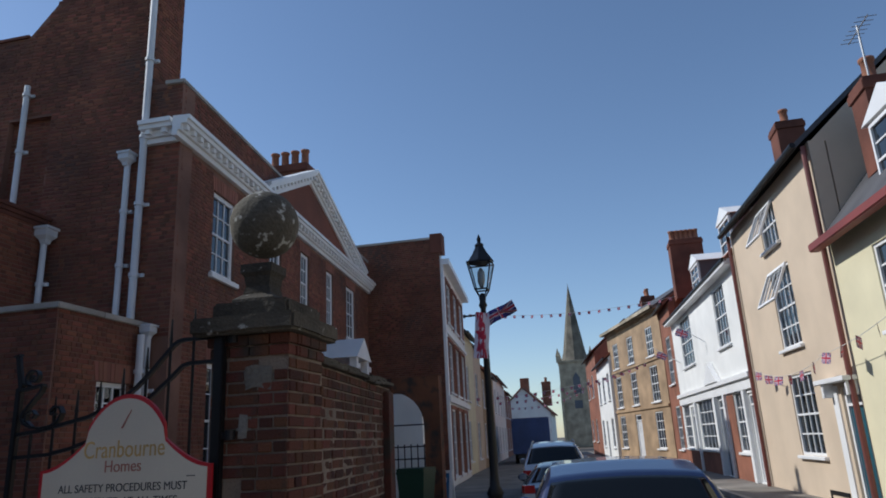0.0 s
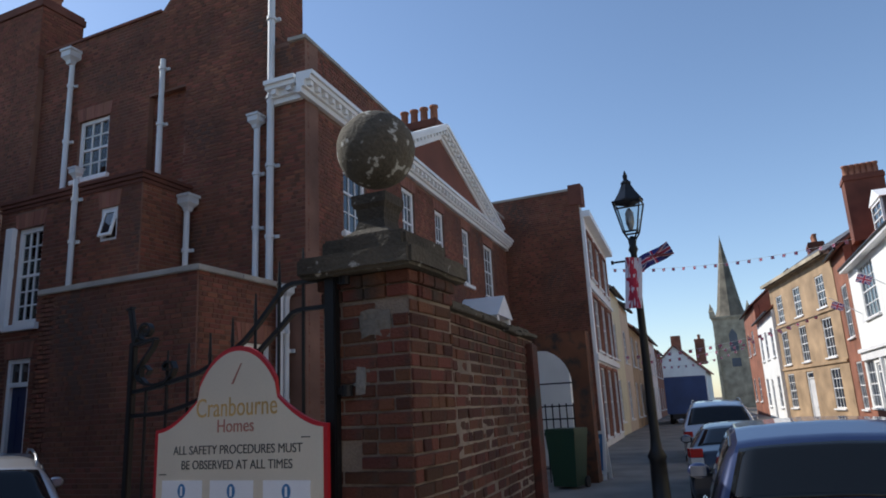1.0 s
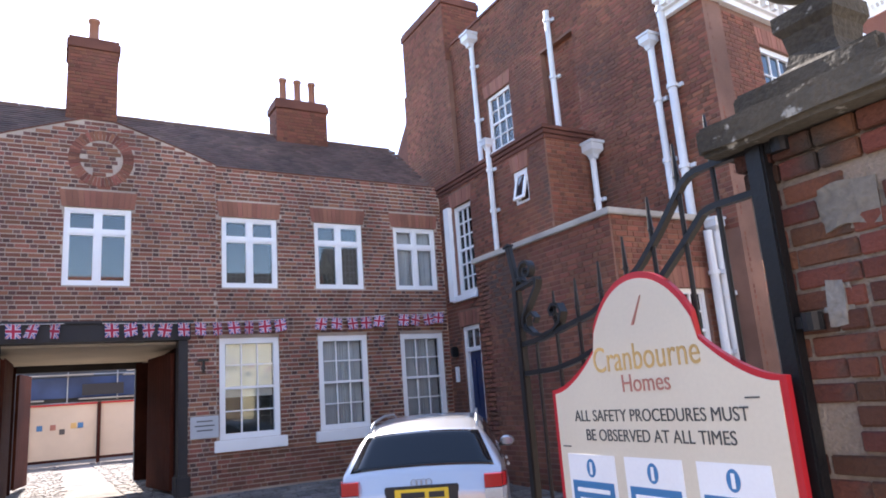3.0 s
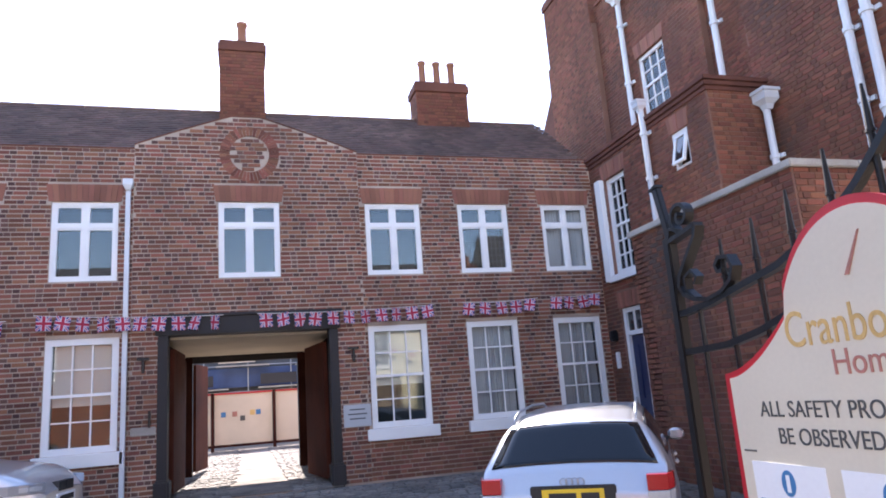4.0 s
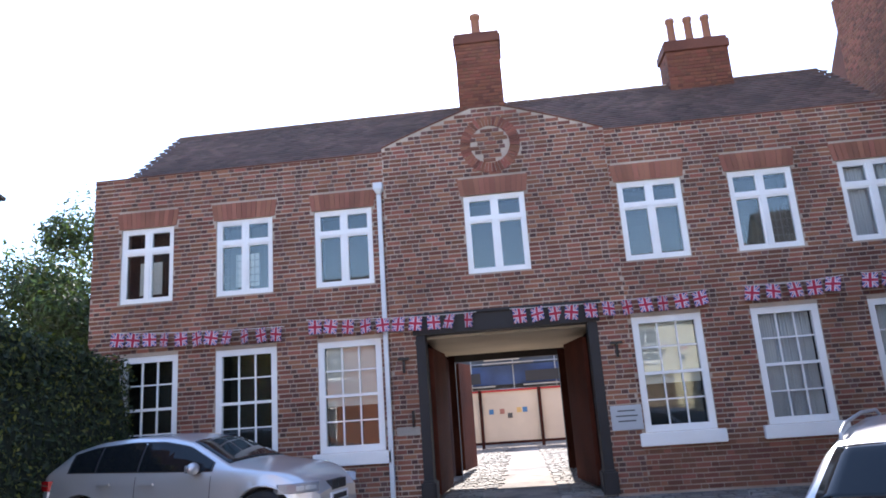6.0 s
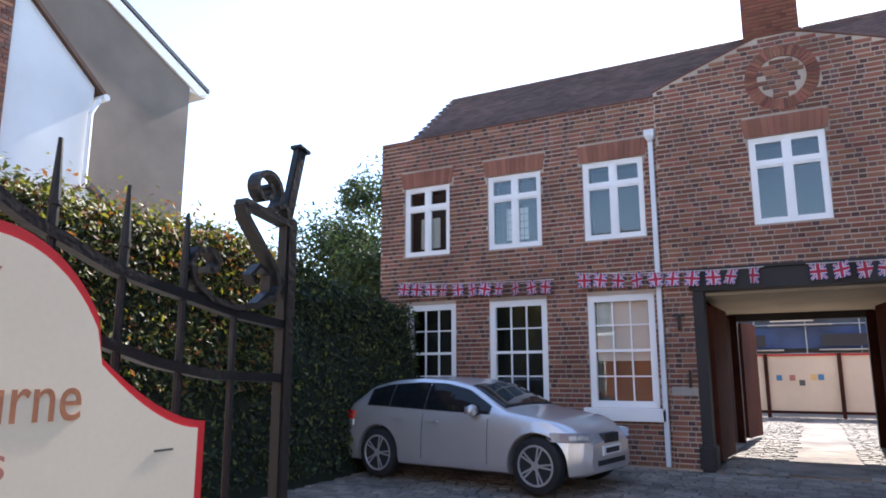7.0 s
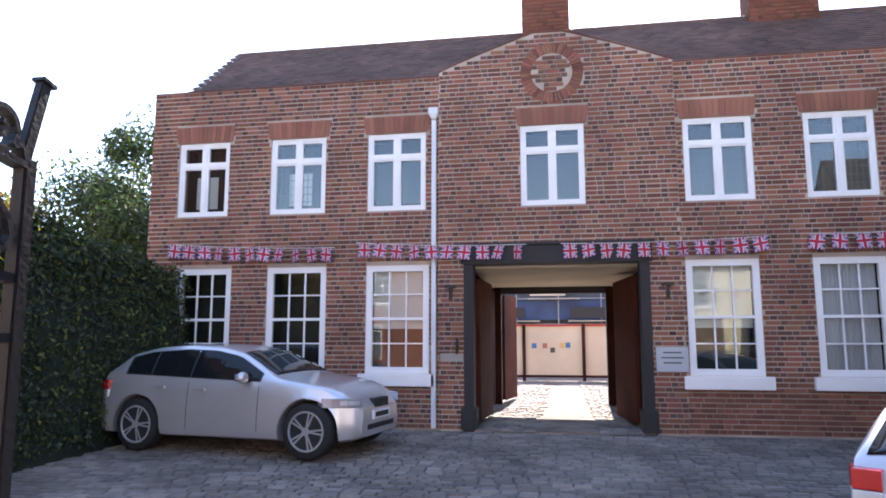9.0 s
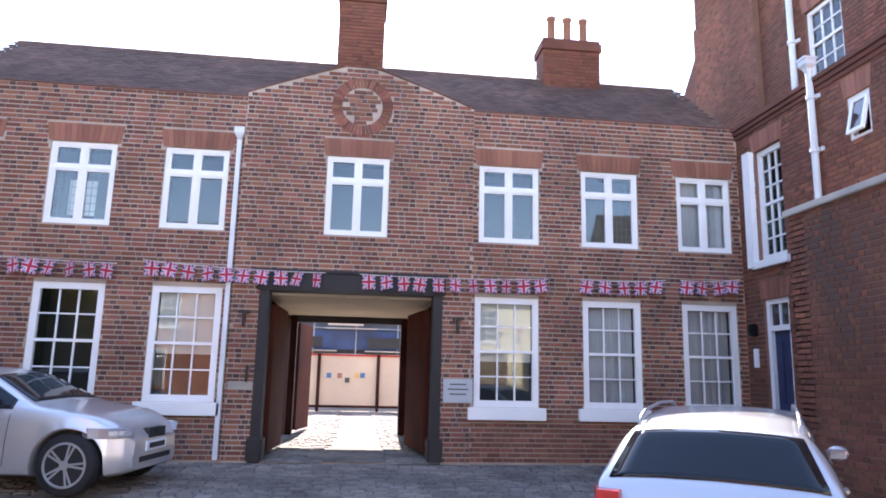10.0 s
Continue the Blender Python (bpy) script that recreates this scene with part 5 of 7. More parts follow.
for x, y, z, w, d, h, n, lab in (
    (6.15, 21.3, 8.6, 0.75, 0.8, 1.4, 1, "brick chimney stack with one red pot"),
    (5.3, 13.4, 6.2, 0.55, 0.7, 1.1, 1, "small brick chimney stack with one red pot"),
    (4.4, 32.5, 7.6, 1.4, 0.9, 2.1, 6, "broad brick chimney stack with six pots"),
    (6.2, 22.0, 8.2, 0.7, 1.4, 0.9, 3, "low brick chimney stack with three pots"),
    (3.6, 46.5, 8.2, 0.8, 1.5, 1.6, 4, "brick chimney stack with four pots"),
):
    chimney("chimney", x, y, z, w, d, h, n, DARK_SIDE, lab, 0.5, 0.13, skin=False)

# ---- house beyond, and the row down the near side ----
h2 = thing("corner_house", "three-storey brick house with white-framed street windows", "house", pose(0, 0, 0))
H2 = facing(-5.38, 24.85, -0.16, 90 + 5.1)
hh = [(u, u + 1.5, z, z + h) for u in (0.9, 3.1, 5.3) for z, h in ((0.3, 2.4), (3.3, 1.9), (5.9, 1.6))]
w2 = part("wall", holes_wall(0, 7.6, -0.1, 8.25, hh, 0.35), WHITE_RENDER, h2)
w2.matrix_basis = H2
for a, b, c, d in hh:
    ww = simple_window(H2 @ pose(a, 0, c), b - a, d - c, h2, 2, 2)
    part("surround", boxed((-0.12, 0, -0.05, 0.02, -0.1, d - c + 0.12), (b - a, b - a + 0.12, -0.05, 0.02, -0.1, d - c + 0.12), (0, b - a, -0.05, 0.02, d - c, d - c + 0.12)), FAR_BRICK, ww)
for z, o, hgt in ((2.9, 0.12, 0.2), (5.4, 0.08, 0.12), (7.9, 0.3, 0.22)):
    part("string_course", boxed((-0.02, 7.6, -o, 0, z, z + hgt)), WHITE, h2).matrix_basis = H2
part("pilaster", boxed((0, 0.4, -0.06, 0, 0, 7.9)), WHITE, h2).matrix_basis = H2
ws = part("side_wall", holes_wall(-14.5, -5.42, -0.2, 8.75, [], 0.35), HOUSE_MORTAR, h2)
ws.matrix_basis = facing(0, 24.8, 0, 0)
rng = random.Random(31)
brick_skin("brickwork", brick_cells(-9.6, -5.42, -0.1, 8.75, [], rng), (HOUSE_BRICK, HOUSE_HEADER), ws, rng)
part("parapet", boxed((-14.5, -5.36, 24.76, 25.2, 8.75, 8.83)), LEDGE, h2)
part("roof", boxed((-14.5, -6.0, 25.16, 32.2, 8.1, 8.3)), SLATE, h2)
g = bmesh.new()
prism(g, [(-9.5, 8.3), (-6.3, 8.3), (-6.9, 9.0), (-9.5, 9.0)], 25.5, 31)
part("hipped_roof", g, SLATE, h2)
part("back", boxed((-14.5, -14.2, 25.2, 32.2, -0.2, 8.2), (-14.2, -6.4, 32.0, 32.3, -0.2, 8.2)), DARK_SIDE, h2)
part("stair_parapet", boxed((-5.75, -5.3, 24.75, 25.3, 8.2, 8.95)), DARK_SIDE, h2)

L3 = facing(-6.2, 32.6, -0.16, 90 + 4)
for u0, u1, ev, mat, lab in ((0, 4.4, 6.6, CREAM, "cream gabled shop-house"), (4.42, 8.5, 6.4, BEIGE, "beige gabled house"), (8.52, 17.5, 5.6, TAN_BRICK, "tan brick house with dark roof"), (17.52, 30, 6.0, WHITE_RENDER, "long white rendered house"), (30.02, 40, 5.6, FAR_BRICK, "red brick house at the street's end")):
    n = max(1, int((u1 - u0) / 3))
    ws_ = [(u0 + 0.7 + k * 3.0, 1.3, z, h) for k in range(n) for z, h in ((3.4, 1.7), (0.6, 1.9))]
    t = terrace(lab + " with white windows", L3, u0, u1, ev, mat, ws_, RED_TILE if u0 > 8 else SLATE, 2.0)
    t["group"] = "row on the shaded side"
for x, y, rz, mat, lab in ((-8.5, 80, 0, WHITE_RENDER, "white gabled cottage at the end of the street"), (-14.5, 78, 0, FAR_BRICK, "red brick cottage with tiled roof"), (-20, 84, 0, CREAM, "cream cottage with tiled roof")):
    t = thing("cottage", lab, "house", pose(x, y, -0.16, 0, 0, rz), group="cottages at the street's end")
    part("wall", boxed((-3, 3, 0, 8, 0, 4.2)), mat, t)
    g = bmesh.new()
    prism(g, [(-3, 4.2), (3, 4.2), (0, 7.0)], 0, 8)
    part("gable", g, mat, t)
    g = bmesh.new()
    prism(g, [(-3.3, 3.95), (0, 7.05), (3.3, 3.95), (3.3, 4.1), (0, 7.25), (-3.3, 4.1)], -0.2, 8.2)
    part("roof", g, RED_TILE, t)
    for u in (-2.1, 0.7):
        simple_window(pose(u, -0.05, 2.4), 1.3, 1.2, t)
    part("chimney", boxed((-0.5, 0.5, 3, 3.9, 6.4, 8.4)), FAR_BRICK, t)
    chimney("chimney", x + 2.4, y + 5, 5.6, 1.0, 1.2, 2.2, 4, FAR_BRICK, "distant brick stack with a row of pots", 0.5, 0.15, skin=False)

church = thing("church", "stone church tower with a tall shingled spire", "church", pose(-2.85, 100, -0.16))
bm = boxed((-2.3, 2.3, 0, 4.6, 0, 11.6), (-2.45, 2.45, -0.15, 4.75, 11.6, 11.9))
part("tower", bm, CHURCH, church)
for sx in (-2.3, 2.3):
    for sy in (0.0, 4.6):
        g = bmesh.new()
        lathe(g, [(0.28, 11.7), (0.28, 12.5), (0.32, 12.55), (0.02, 13.7)], at=(sx, sy, 0), square=True)
        part("pinnacle", g, CHURCH, church)
for x in (-2.35, 2.05):
    part("buttress", boxed((x, x + 0.3, -0.5, 0, 0, 8.5)), CHURCH, church)
g = bmesh.new()
lathe(g, [(2.0, 11.9), (1.6, 13.2), (0.05, 23.0), (0.02, 23.4)], 8, at=(0, 2.3, 0))
part("spire", g, SPIRE, church)
g = bmesh.new()
prism(g, [(-0.5, 7.2), (0.5, 7.2), (0.5, 9.4), (0, 10.2), (-0.5, 9.4)], -0.06, 0.0)
part("belfry_louvre", g, GREY_DOOR, church)
part("clock", boxed((-0.55, 0.55, -0.05, 0, 5.2, 6.3), bevel=0.03), GREY_DOOR, church)
part("nave", boxed((2.4, 8, 1, 20, 0, 7)), SPIRE, church)


# ---- cars ----
def car_paint(name, colour, metal=0.6):
    m = material(name, colour, 0.32, metal, blotch=0.03)
    b = m.node_tree.nodes["Principled BSDF"]
    b.inputs["Coat Weight"].default_value, b.inputs["Coat Roughness"].default_value = 0.8, 0.06
    return m


TYRE = material("tyre_rubber", (0.015, 0.015, 0.016), 0.85, bump=0.3)
ALLOY = material("silver_alloy", (0.36, 0.37, 0.38), 0.35, 0.35)
TRIM = material("black_trim", (0.02, 0.02, 0.022), 0.6)
CAR_GLASS = glass_material("car_glass", (0.008, 0.01, 0.012), 0.04, 0.35)
RED_LAMP = material("red_lamp_lens", (0.38, 0.01, 0.012), 0.15)
CLEAR_LAMP = material("clear_lamp_lens", (0.5, 0.52, 0.54), 0.12, 0.3)
DARK_LAMP = material("headlamp_lens", (0.32, 0.33, 0.36), 0.06, 0.3)
YELLOW_PLATE = material("yellow_number_plate", (0.75, 0.52, 0.03), 0.5)


def loft(rings):
    bm = bmesh.new()
    vs = [[bm.verts.new(p) for p in r] for r in rings]
    n = len(vs[0])
    for a, b in zip(vs, vs[1:]):
        for i in range(n):
            bm.faces.new((a[i], a[(i + 1) % n], b[(i + 1) % n], b[i]))
    bm.faces.new(vs[0][::-1]), bm.faces.new(vs[-1])
    bmesh.ops.recalc_face_normals(bm, faces=bm.faces[:])
    return bm


def eased(keys, soft=0.07):
    """A curve through (x, value) keys, its corners rounded off."""
    xs, vs = [k[0] for k in keys], [k[1] for k in keys]
    return lambda x: sum(float(np.interp(x + soft * d, xs, vs)) for d in (-1, -0.6, -0.2, 0.2, 0.6, 1)) / 6


def sheet(fn, nu, nv, off, back=-0.03):
    """A thin curved plate over fn(i, j) in 0..1, off in front of it and reaching back behind it."""
    bm = bmesh.new()
    f = [[bm.verts.new(fn(i / nu, j / nv) + off) for j in range(nv + 1)] for i in range(nu + 1)]
    rim = [(i, 0) for i in range(nu + 1)] + [(nu, j) for j in range(1, nv + 1)] + [(i, nv) for i in range(nu - 1, -1, -1)] + [(0, j) for j in range(nv - 1, 0, -1)]
    for i in range(nu):
        for j in range(nv):
            bm.faces.new((f[i][j], f[i + 1][j], f[i + 1][j + 1], f[i][j + 1]))
    unit = off.normalized()
    b = [bm.verts.new(f[i][j].co + unit * back) for i, j in rim]
    for k, (i, j) in enumerate(rim):
        i2, j2 = rim[(k + 1) % len(rim)]
        bm.faces.new((f[i][j], b[k], b[(k + 1) % len(rim)], f[i2][j2]))
    bmesh.ops.recalc_face_normals(bm, faces=bm.faces[:])
    return bm


def car(label, m, paint, long, wide, top, belt, roof_w, screen, tail, windows, wheels, rear_lamp, head_lamp, plate_z, wheel_r=0.31, rails=False, nose=0.28, group=""):
    """A car in its own frame: x forward from the rear bumper, z up.
    top, belt, roof_w: (x, value) keys for the middle's height, the waist and the half width of the top.
    screen, tail: x from and to of the two windows; windows: x from and to of each side window."""
    t = thing("car", label, "car", m, group=group)
    plan = eased([(0, wide - 0.10), (0.12, wide - 0.045), (0.5, wide - 0.012), (1.2, wide), (long - 1.2, wide), (long - 0.6, wide - 0.02), (long - 0.25, wide - 0.10), (long - 0.08, wide - 0.2), (long, wide - 0.34)], 0.05)
    top_f, belt_f, roof_f = eased(top, 0.055), eased(belt, 0.1), eased(roof_w, 0.06)
    crown = 0.035

    def half(x):
        w, tp = plan(x), top_f(x)
        s = 0.19 + 0.08 * max(0, 1 - x / 0.12) + 0.06 * max(0, 1 - (long - x) / 0.15)
        b = min(belt_f(x), tp - crown - 0.03)
        e, r = tp - crown, min(roof_f(x), w * 0.93)
        pts = [(w * 0.85, s), (w * 0.965, s + 0.03), (w * 0.998, s + 0.11), (w * 0.996, (s + b) / 2 + 0.02), (w * 0.975, b - 0.13), (w * 0.962, b - 0.07), (w * 0.945, b - 0.012)]
        for k in (0.1, 0.35, 0.6, 0.85):
            pts.append((w * 0.94 + (r - w * 0.94) * k + 0.02 * math.sin(math.pi * k), b + (e - b) * k))
        pts += [(r - 0.02, e), (r * 0.8, e + crown * 0.4), (r * 0.45, e + crown * 0.8), (0, tp)]
        return pts

    def side_y(x, z):
        p = half(x)[5:12]
        return float(np.interp(z, [q[1] for q in p], [q[0] for q in p]))

    def over(x, y):
        p = half(x)[10:][::-1]
        return Vector((x, y, float(np.interp(abs(y), [q[0] for q in p], [q[1] for q in p]))))

    arch_r = wheel_r + 0.05
    stations = sorted(set([0, 0.02, 0.05, 0.08, 0.11, 0.15] + [0.2 + 0.08 * i for i in range(int((long - 0.3) / 0.08))] + [long - 0.1, long - 0.06, long - 0.03, long] + [w + arch_r * math.sin(math.radians(a)) for w in wheels for a in range(-90, 91, 10)] + [w + k * (arch_r + 0.004) for w in wheels for k in (-1, 1)]))
    rings = []
    for x in stations:
        pts = half(x)
        a = 0.0
        for w in wheels:
            if abs(x - w) <= arch_r:
                a = wheel_r + math.sqrt(arch_r ** 2 - (x - w) ** 2) * 1.0
        if a:
            pts = [(max(y, plan(x) * 0.975) if i < 3 else y, max(z, a + 0.006 * i)) for i, (y, z) in enumerate(pts)]
        rings.append([(x, y, z) for y, z in pts] + [(x, -y, z) for y, z in pts[:-1][::-1]])
    body = part("body", loft(rings), paint, t, smooth=True)
    body.data.set_sharp_from_angle(angle=radians(38))
    for w in wheels:
        part("wheel_well", boxed((w - arch_r - 0.02, w + arch_r + 0.02, -wide + 0.26, wide - 0.26, 0.2, wheel_r + arch_r + 0.02)), TRIM, t)
    # windows follow the body
    for s in (1, -1):
        def glass_at(x0, x1, pad):
            def fn(i, j):
                x = x0 + (x1 - x0) * i
                lo = min(belt_f(x), top_f(x)) + 0.03 - pad
                hi = max(lo + 0.012, top_f(x) - crown - 0.055 + pad)
                z = lo + (hi - lo) * j
                return Vector((x, s * side_y(x, z), z))
            return fn
        part("window_surround", sheet(glass_at(windows[0][0] - 0.03, windows[-1][1] + 0.03, 0.012), 26, 4, Vector((0, s * 0.004, 0.001))), TRIM, t, smooth=False)
        for a, b in windows:
            part("side_window", sheet(glass_at(a, b, 0), 14, 4, Vector((0, s * 0.009, 0.002))), CAR_GLASS, t, smooth=False)
        # shut lines of the doors
        for x in (windows[0][0] + 0.12, windows[-1][0] - 0.025, windows[-1][1] + 0.02):
            def seam(i, j):
                z = 0.30 + (belt_f(x) - 0.33) * j
                pts = half(x)[:7]
                return Vector((x - 0.004 + 0.008 * i, s * float(np.interp(z, [q[1] for q in pts], [q[0] for q in pts])), z))
            if min(abs(x - w) for w in wheels) > arch_r + 0.03:
                part("door_seam", sheet(seam, 1, 8, Vector((0, s * 0.002, 0)), -0.01), TRIM, t)
    for nm, (a, b), sgn in (("windscreen", screen, 1), ("rear_window", tail, -1)):
        def fn(i, j):
            x = a + (b - a) * i
            return over(x, (2 * j - 1) * (min(roof_f(x), plan(x) * 0.93) - 0.045))
        part(nm, sheet(fn, 10, 10, Vector((sgn * 0.006, 0, 0.006))), CAR_GLASS, t, smooth=True)
    # wheels
    for x in wheels:
        for s in (1, -1):
            g = bmesh.new()
            lathe(g, [(wheel_r - 0.1, -0.1), (wheel_r - 0.02, -0.105), (wheel_r, -0.08), (wheel_r, 0.08), (wheel_r - 0.02, 0.105), (wheel_r - 0.1, 0.1)], 36)
            w = part("wheel", g, TYRE, t, smooth=True)
            w.matrix_basis = Matrix.Translation((x, s * (plan(x) - 0.112), wheel_r)) @ pose(0, 0, 0, -90 * s)
            g = bmesh.new()
            lathe(g, [(wheel_r - 0.10, 0.02), (0.02, 0.02), (0.0, 0.02)], 24)
            part("brake_disc", g, TRIM, w)
            g = bmesh.new()
            lathe(g, [(wheel_r - 0.085, 0.095), (wheel_r - 0.088, 0.110), (wheel_r - 0.105, 0.112), (wheel_r - 0.115, 0.095), (wheel_r - 0.118, 0.03)], 36)
            for k in range(5):
                for d in (-0.13, 0.13):
                    mm = Euler((0, 0, 2 * math.pi * k / 5 + d)).to_matrix().to_4x4()
                    box(g, 0.03, wheel_r - 0.105, -0.011, 0.011, 0.07, 0.104, m=mm)
            rod(g, (0, 0, 0.05), (0, 0, 0.108), 0.05, 18)
            part("rim", g, ALLOY, w)

    def strip(xs, s, z0, z1, out, inner=None, deep=0.09):
        """A lens that follows the body's plan over xs; inner: how far it reaches across the car's end."""
        pts = [(x, s * (plan(max(0.0, min(long, x))) * 0.99 + out)) for x in xs]
        if inner is not None:
            pts = [(xs[0] - out, s * inner)] + pts
        back = [(x + (deep if xs[0] < 1 else -deep) * (1 if inner is None or k else 1), y - s * deep * (0.6 if k else 0.0)) for k, (x, y) in enumerate(pts)]
        g = bmesh.new()
        lo, hi = [g.verts.new((x, y, z0)) for x, y in pts + back[::-1]], [g.verts.new((x, y, z1)) for x, y in pts + back[::-1]]
        n = len(lo)
        g.faces.new(lo[::-1]), g.faces.new(hi)
        for k in range(n):
            g.faces.new((lo[k], lo[(k + 1) % n], hi[(k + 1) % n], hi[k]))
        bmesh.ops.recalc_face_normals(g, faces=g.faces[:])
        bmesh.ops.bevel(g, geom=[e for e in g.edges if abs(e.verts[0].co.z - e.verts[1].co.z) < 1e-6], offset=0.008, segments=2, affect="EDGES", profile=0.5)
        return g

    z0, z1 = rear_lamp
    zm = z0 + (z1 - z0) * 0.45
    for s in (1, -1):
        xs = (-0.004, 0.03, 0.07, 0.12, 0.2)
        part("rear_lamp", strip(xs, s, zm, z1, 0.008, wide - 0.26), RED_LAMP, t, "red lamp lens")
        part("rear_lamp", strip(xs, s, z0, zm - 0.004, 0.008, wide - 0.26), CLEAR_LAMP, t, "pale lamp lens")
        h0, h1 = head_lamp
        part("headlamp", strip((long + 0.0, long - 0.06, long - 0.12, long - 0.2, long - 0.3, long - nose - 0.12), s, h0, h1, 0.006), DARK_LAMP, t, "clear headlamp lens")
        part("headlamp_bulb", strip((long - 0.02, long - 0.08, long - 0.14, long - 0.2), s, h0 + 0.025, h1 - 0.03, 0.009), CLEAR_LAMP, t)
        for a, b in windows[-2:]:
            xx = a + 0.17
            z = belt_f(xx) - 0.115
            y = s * (plan(xx) * 0.99)
            part("door_handle", boxed((xx - 0.1, xx + 0.1, min(y, y + s * 0.035), max(y, y + s * 0.035), z - 0.018, z + 0.018), bevel=0.012), paint, t)
        xm, zm_ = windows[-1][1] - 0.16, belt_f(windows[-1][1]) + 0.07
        ym = side_y(xm, zm_) + 0.13
        g = bmesh.new()
        bmesh.ops.create_icosphere(g, subdivisions=3, radius=0.1)
        for v in g.verts:
            v.co = Vector((v.co.x * 0.6 + xm, v.co.y * 1.0 + s * ym, v.co.z * 0.72 + zm_))
        mir = part("wing_mirror", g, paint, t, smooth=True)
        part("mirror_glass", boxed((xm - 0.07, xm - 0.055, s * ym - 0.07, s * ym + 0.07, zm_ - 0.045, zm_ + 0.045), bevel=0.005), DARK_LAMP, mir)
        part("mirror_stalk", boxed((xm - 0.03, xm + 0.04, min(s * (ym - 0.16), s * (ym - 0.05)), max(s * (ym - 0.16), s * (ym - 0.05)), zm_ - 0.06, zm_ - 0.02)), TRIM, mir)
        if rails:
            g = bmesh.new()
            xs = [tail[1] + 0.12, tail[1] + 0.2, tail[1] + 0.4, 1.6, screen[1] - 0.4, screen[1] - 0.22, screen[1] - 0.12]
            ups = [-0.01, 0.05, 0.065, 0.065, 0.065, 0.045, -0.01]
            sweep(g, [(x, s * (roof_f(x) - 0.03), top_f(x) - crown + u) for x, u in zip(xs, ups)], 0.014, 8)
            part("roof_rail", g, ALLOY, t, smooth=True)
    w0 = wide - 0.12
    part("bumper_trim", boxed((-0.012, 0.1, -w0 * 0.8, w0 * 0.8, 0.27, 0.34), bevel=0.02), TRIM, t)
    part("plate_recess", boxed((-0.004, 0.1, -0.36, 0.36, plate_z - 0.02, plate_z + 0.14), bevel=0.01), TRIM, t)
    p = part("number_plate", boxed((-0.014, 0.03, -0.26, 0.26, plate_z, plate_z + 0.115), bevel=0.004), YELLOW_PLATE, t, "yellow rear number plate")
    part("plate_bar", boxed((-0.017, -0.01, -0.03, 0.20, plate_z + 0.03, plate_z + 0.085), (-0.017, -0.01, -0.22, -0.07, plate_z + 0.03, plate_z + 0.085)), TRIM, p)
    g = bmesh.new()
    for k in range(2):
        box(g, long - 0.08, long + 0.008, -0.21 + 0.22 * k, -0.01 + 0.22 * k, head_lamp[0] - 0.03, head_lamp[1] - 0.03)
    part("grille", g, TRIM, t)
    part("lower_grille", boxed((long - 0.1, long + 0.006, -0.42, 0.42, 0.30, 0.40), bevel=0.02), TRIM, t)
    f = part("front_plate", boxed((long - 0.05, long + 0.016, -0.26, 0.26, 0.43, 0.54), bevel=0.004), PAPER, t)
    part("plate_bar", boxed((long + 0.012, long + 0.019, -0.2, 0.2, 0.455, 0.515)), TRIM, f)
    return t


SILVER = car_paint("silver_car_paint", (0.56, 0.56, 0.57))
PALE_SILVER = car_paint("pale_silver_car_paint", (0.5, 0.5, 0.51))
NAVY = car_paint("dark_blue_car_paint", (0.02, 0.035, 0.10), 0.4)
BLACK_CAR = car_paint("black_blue_car_paint", (0.012, 0.016, 0.03), 0.4)
COMPACT = dict(long=3.78, wide=0.87, top=((0, 0.60), (0.04, 0.84), (0.10, 0.98), (0.42, 1.25), (0.75, 1.325), (1.3, 1.36), (1.75, 1.345), (2.12, 1.27), (2.70, 0.985), (3.0, 0.94), (3.42, 0.87), (3.64, 0.78), (3.78, 0.58)),
               belt=((0, 0.94), (0.6, 0.935), (2.4, 0.875), (2.9, 0.865), (3.4, 0.79), (3.78, 0.55)), roof_w=((0, 0.66), (0.12, 0.74), (0.5, 0.60), (2.1, 0.58), (2.72, 0.73), (3.3, 0.73), (3.78, 0.5)),
               screen=(2.68, 2.10), tail=(0.14, 0.40), windows=((0.48, 0.86), (0.89, 1.48), (1.51, 2.5)), wheels=(0.70, 3.18), rear_lamp=(0.66, 0.88), head_lamp=(0.60, 0.71), plate_z=0.60, wheel_r=0.325)
HATCH = dict(COMPACT, long=4.0, wheels=(0.75, 3.25), wide=0.86, belt=((0, 0.88), (0.6, 0.91), (2.5, 0.875), (3.0, 0.86), (3.5, 0.79), (4.0, 0.56)), windows=((0.62, 0.98), (1.0, 1.72), (1.75, 2.72)), rear_lamp=(0.68, 0.90), wheel_r=0.315, top=((0, 0.62), (0.05, 0.88), (0.12, 0.95), (0.42, 1.33), (0.9, 1.41), (1.9, 1.41), (2.4, 1.33), (3.05, 0.98), (3.65, 0.86), (3.9, 0.74), (4.0, 0.6)),
             roof_w=((0, 0.70), (0.12, 0.76), (0.45, 0.61), (2.4, 0.59), (3.1, 0.74), (3.6, 0.72), (4.0, 0.5)), screen=(3.03, 2.38), tail=(0.16, 0.40))
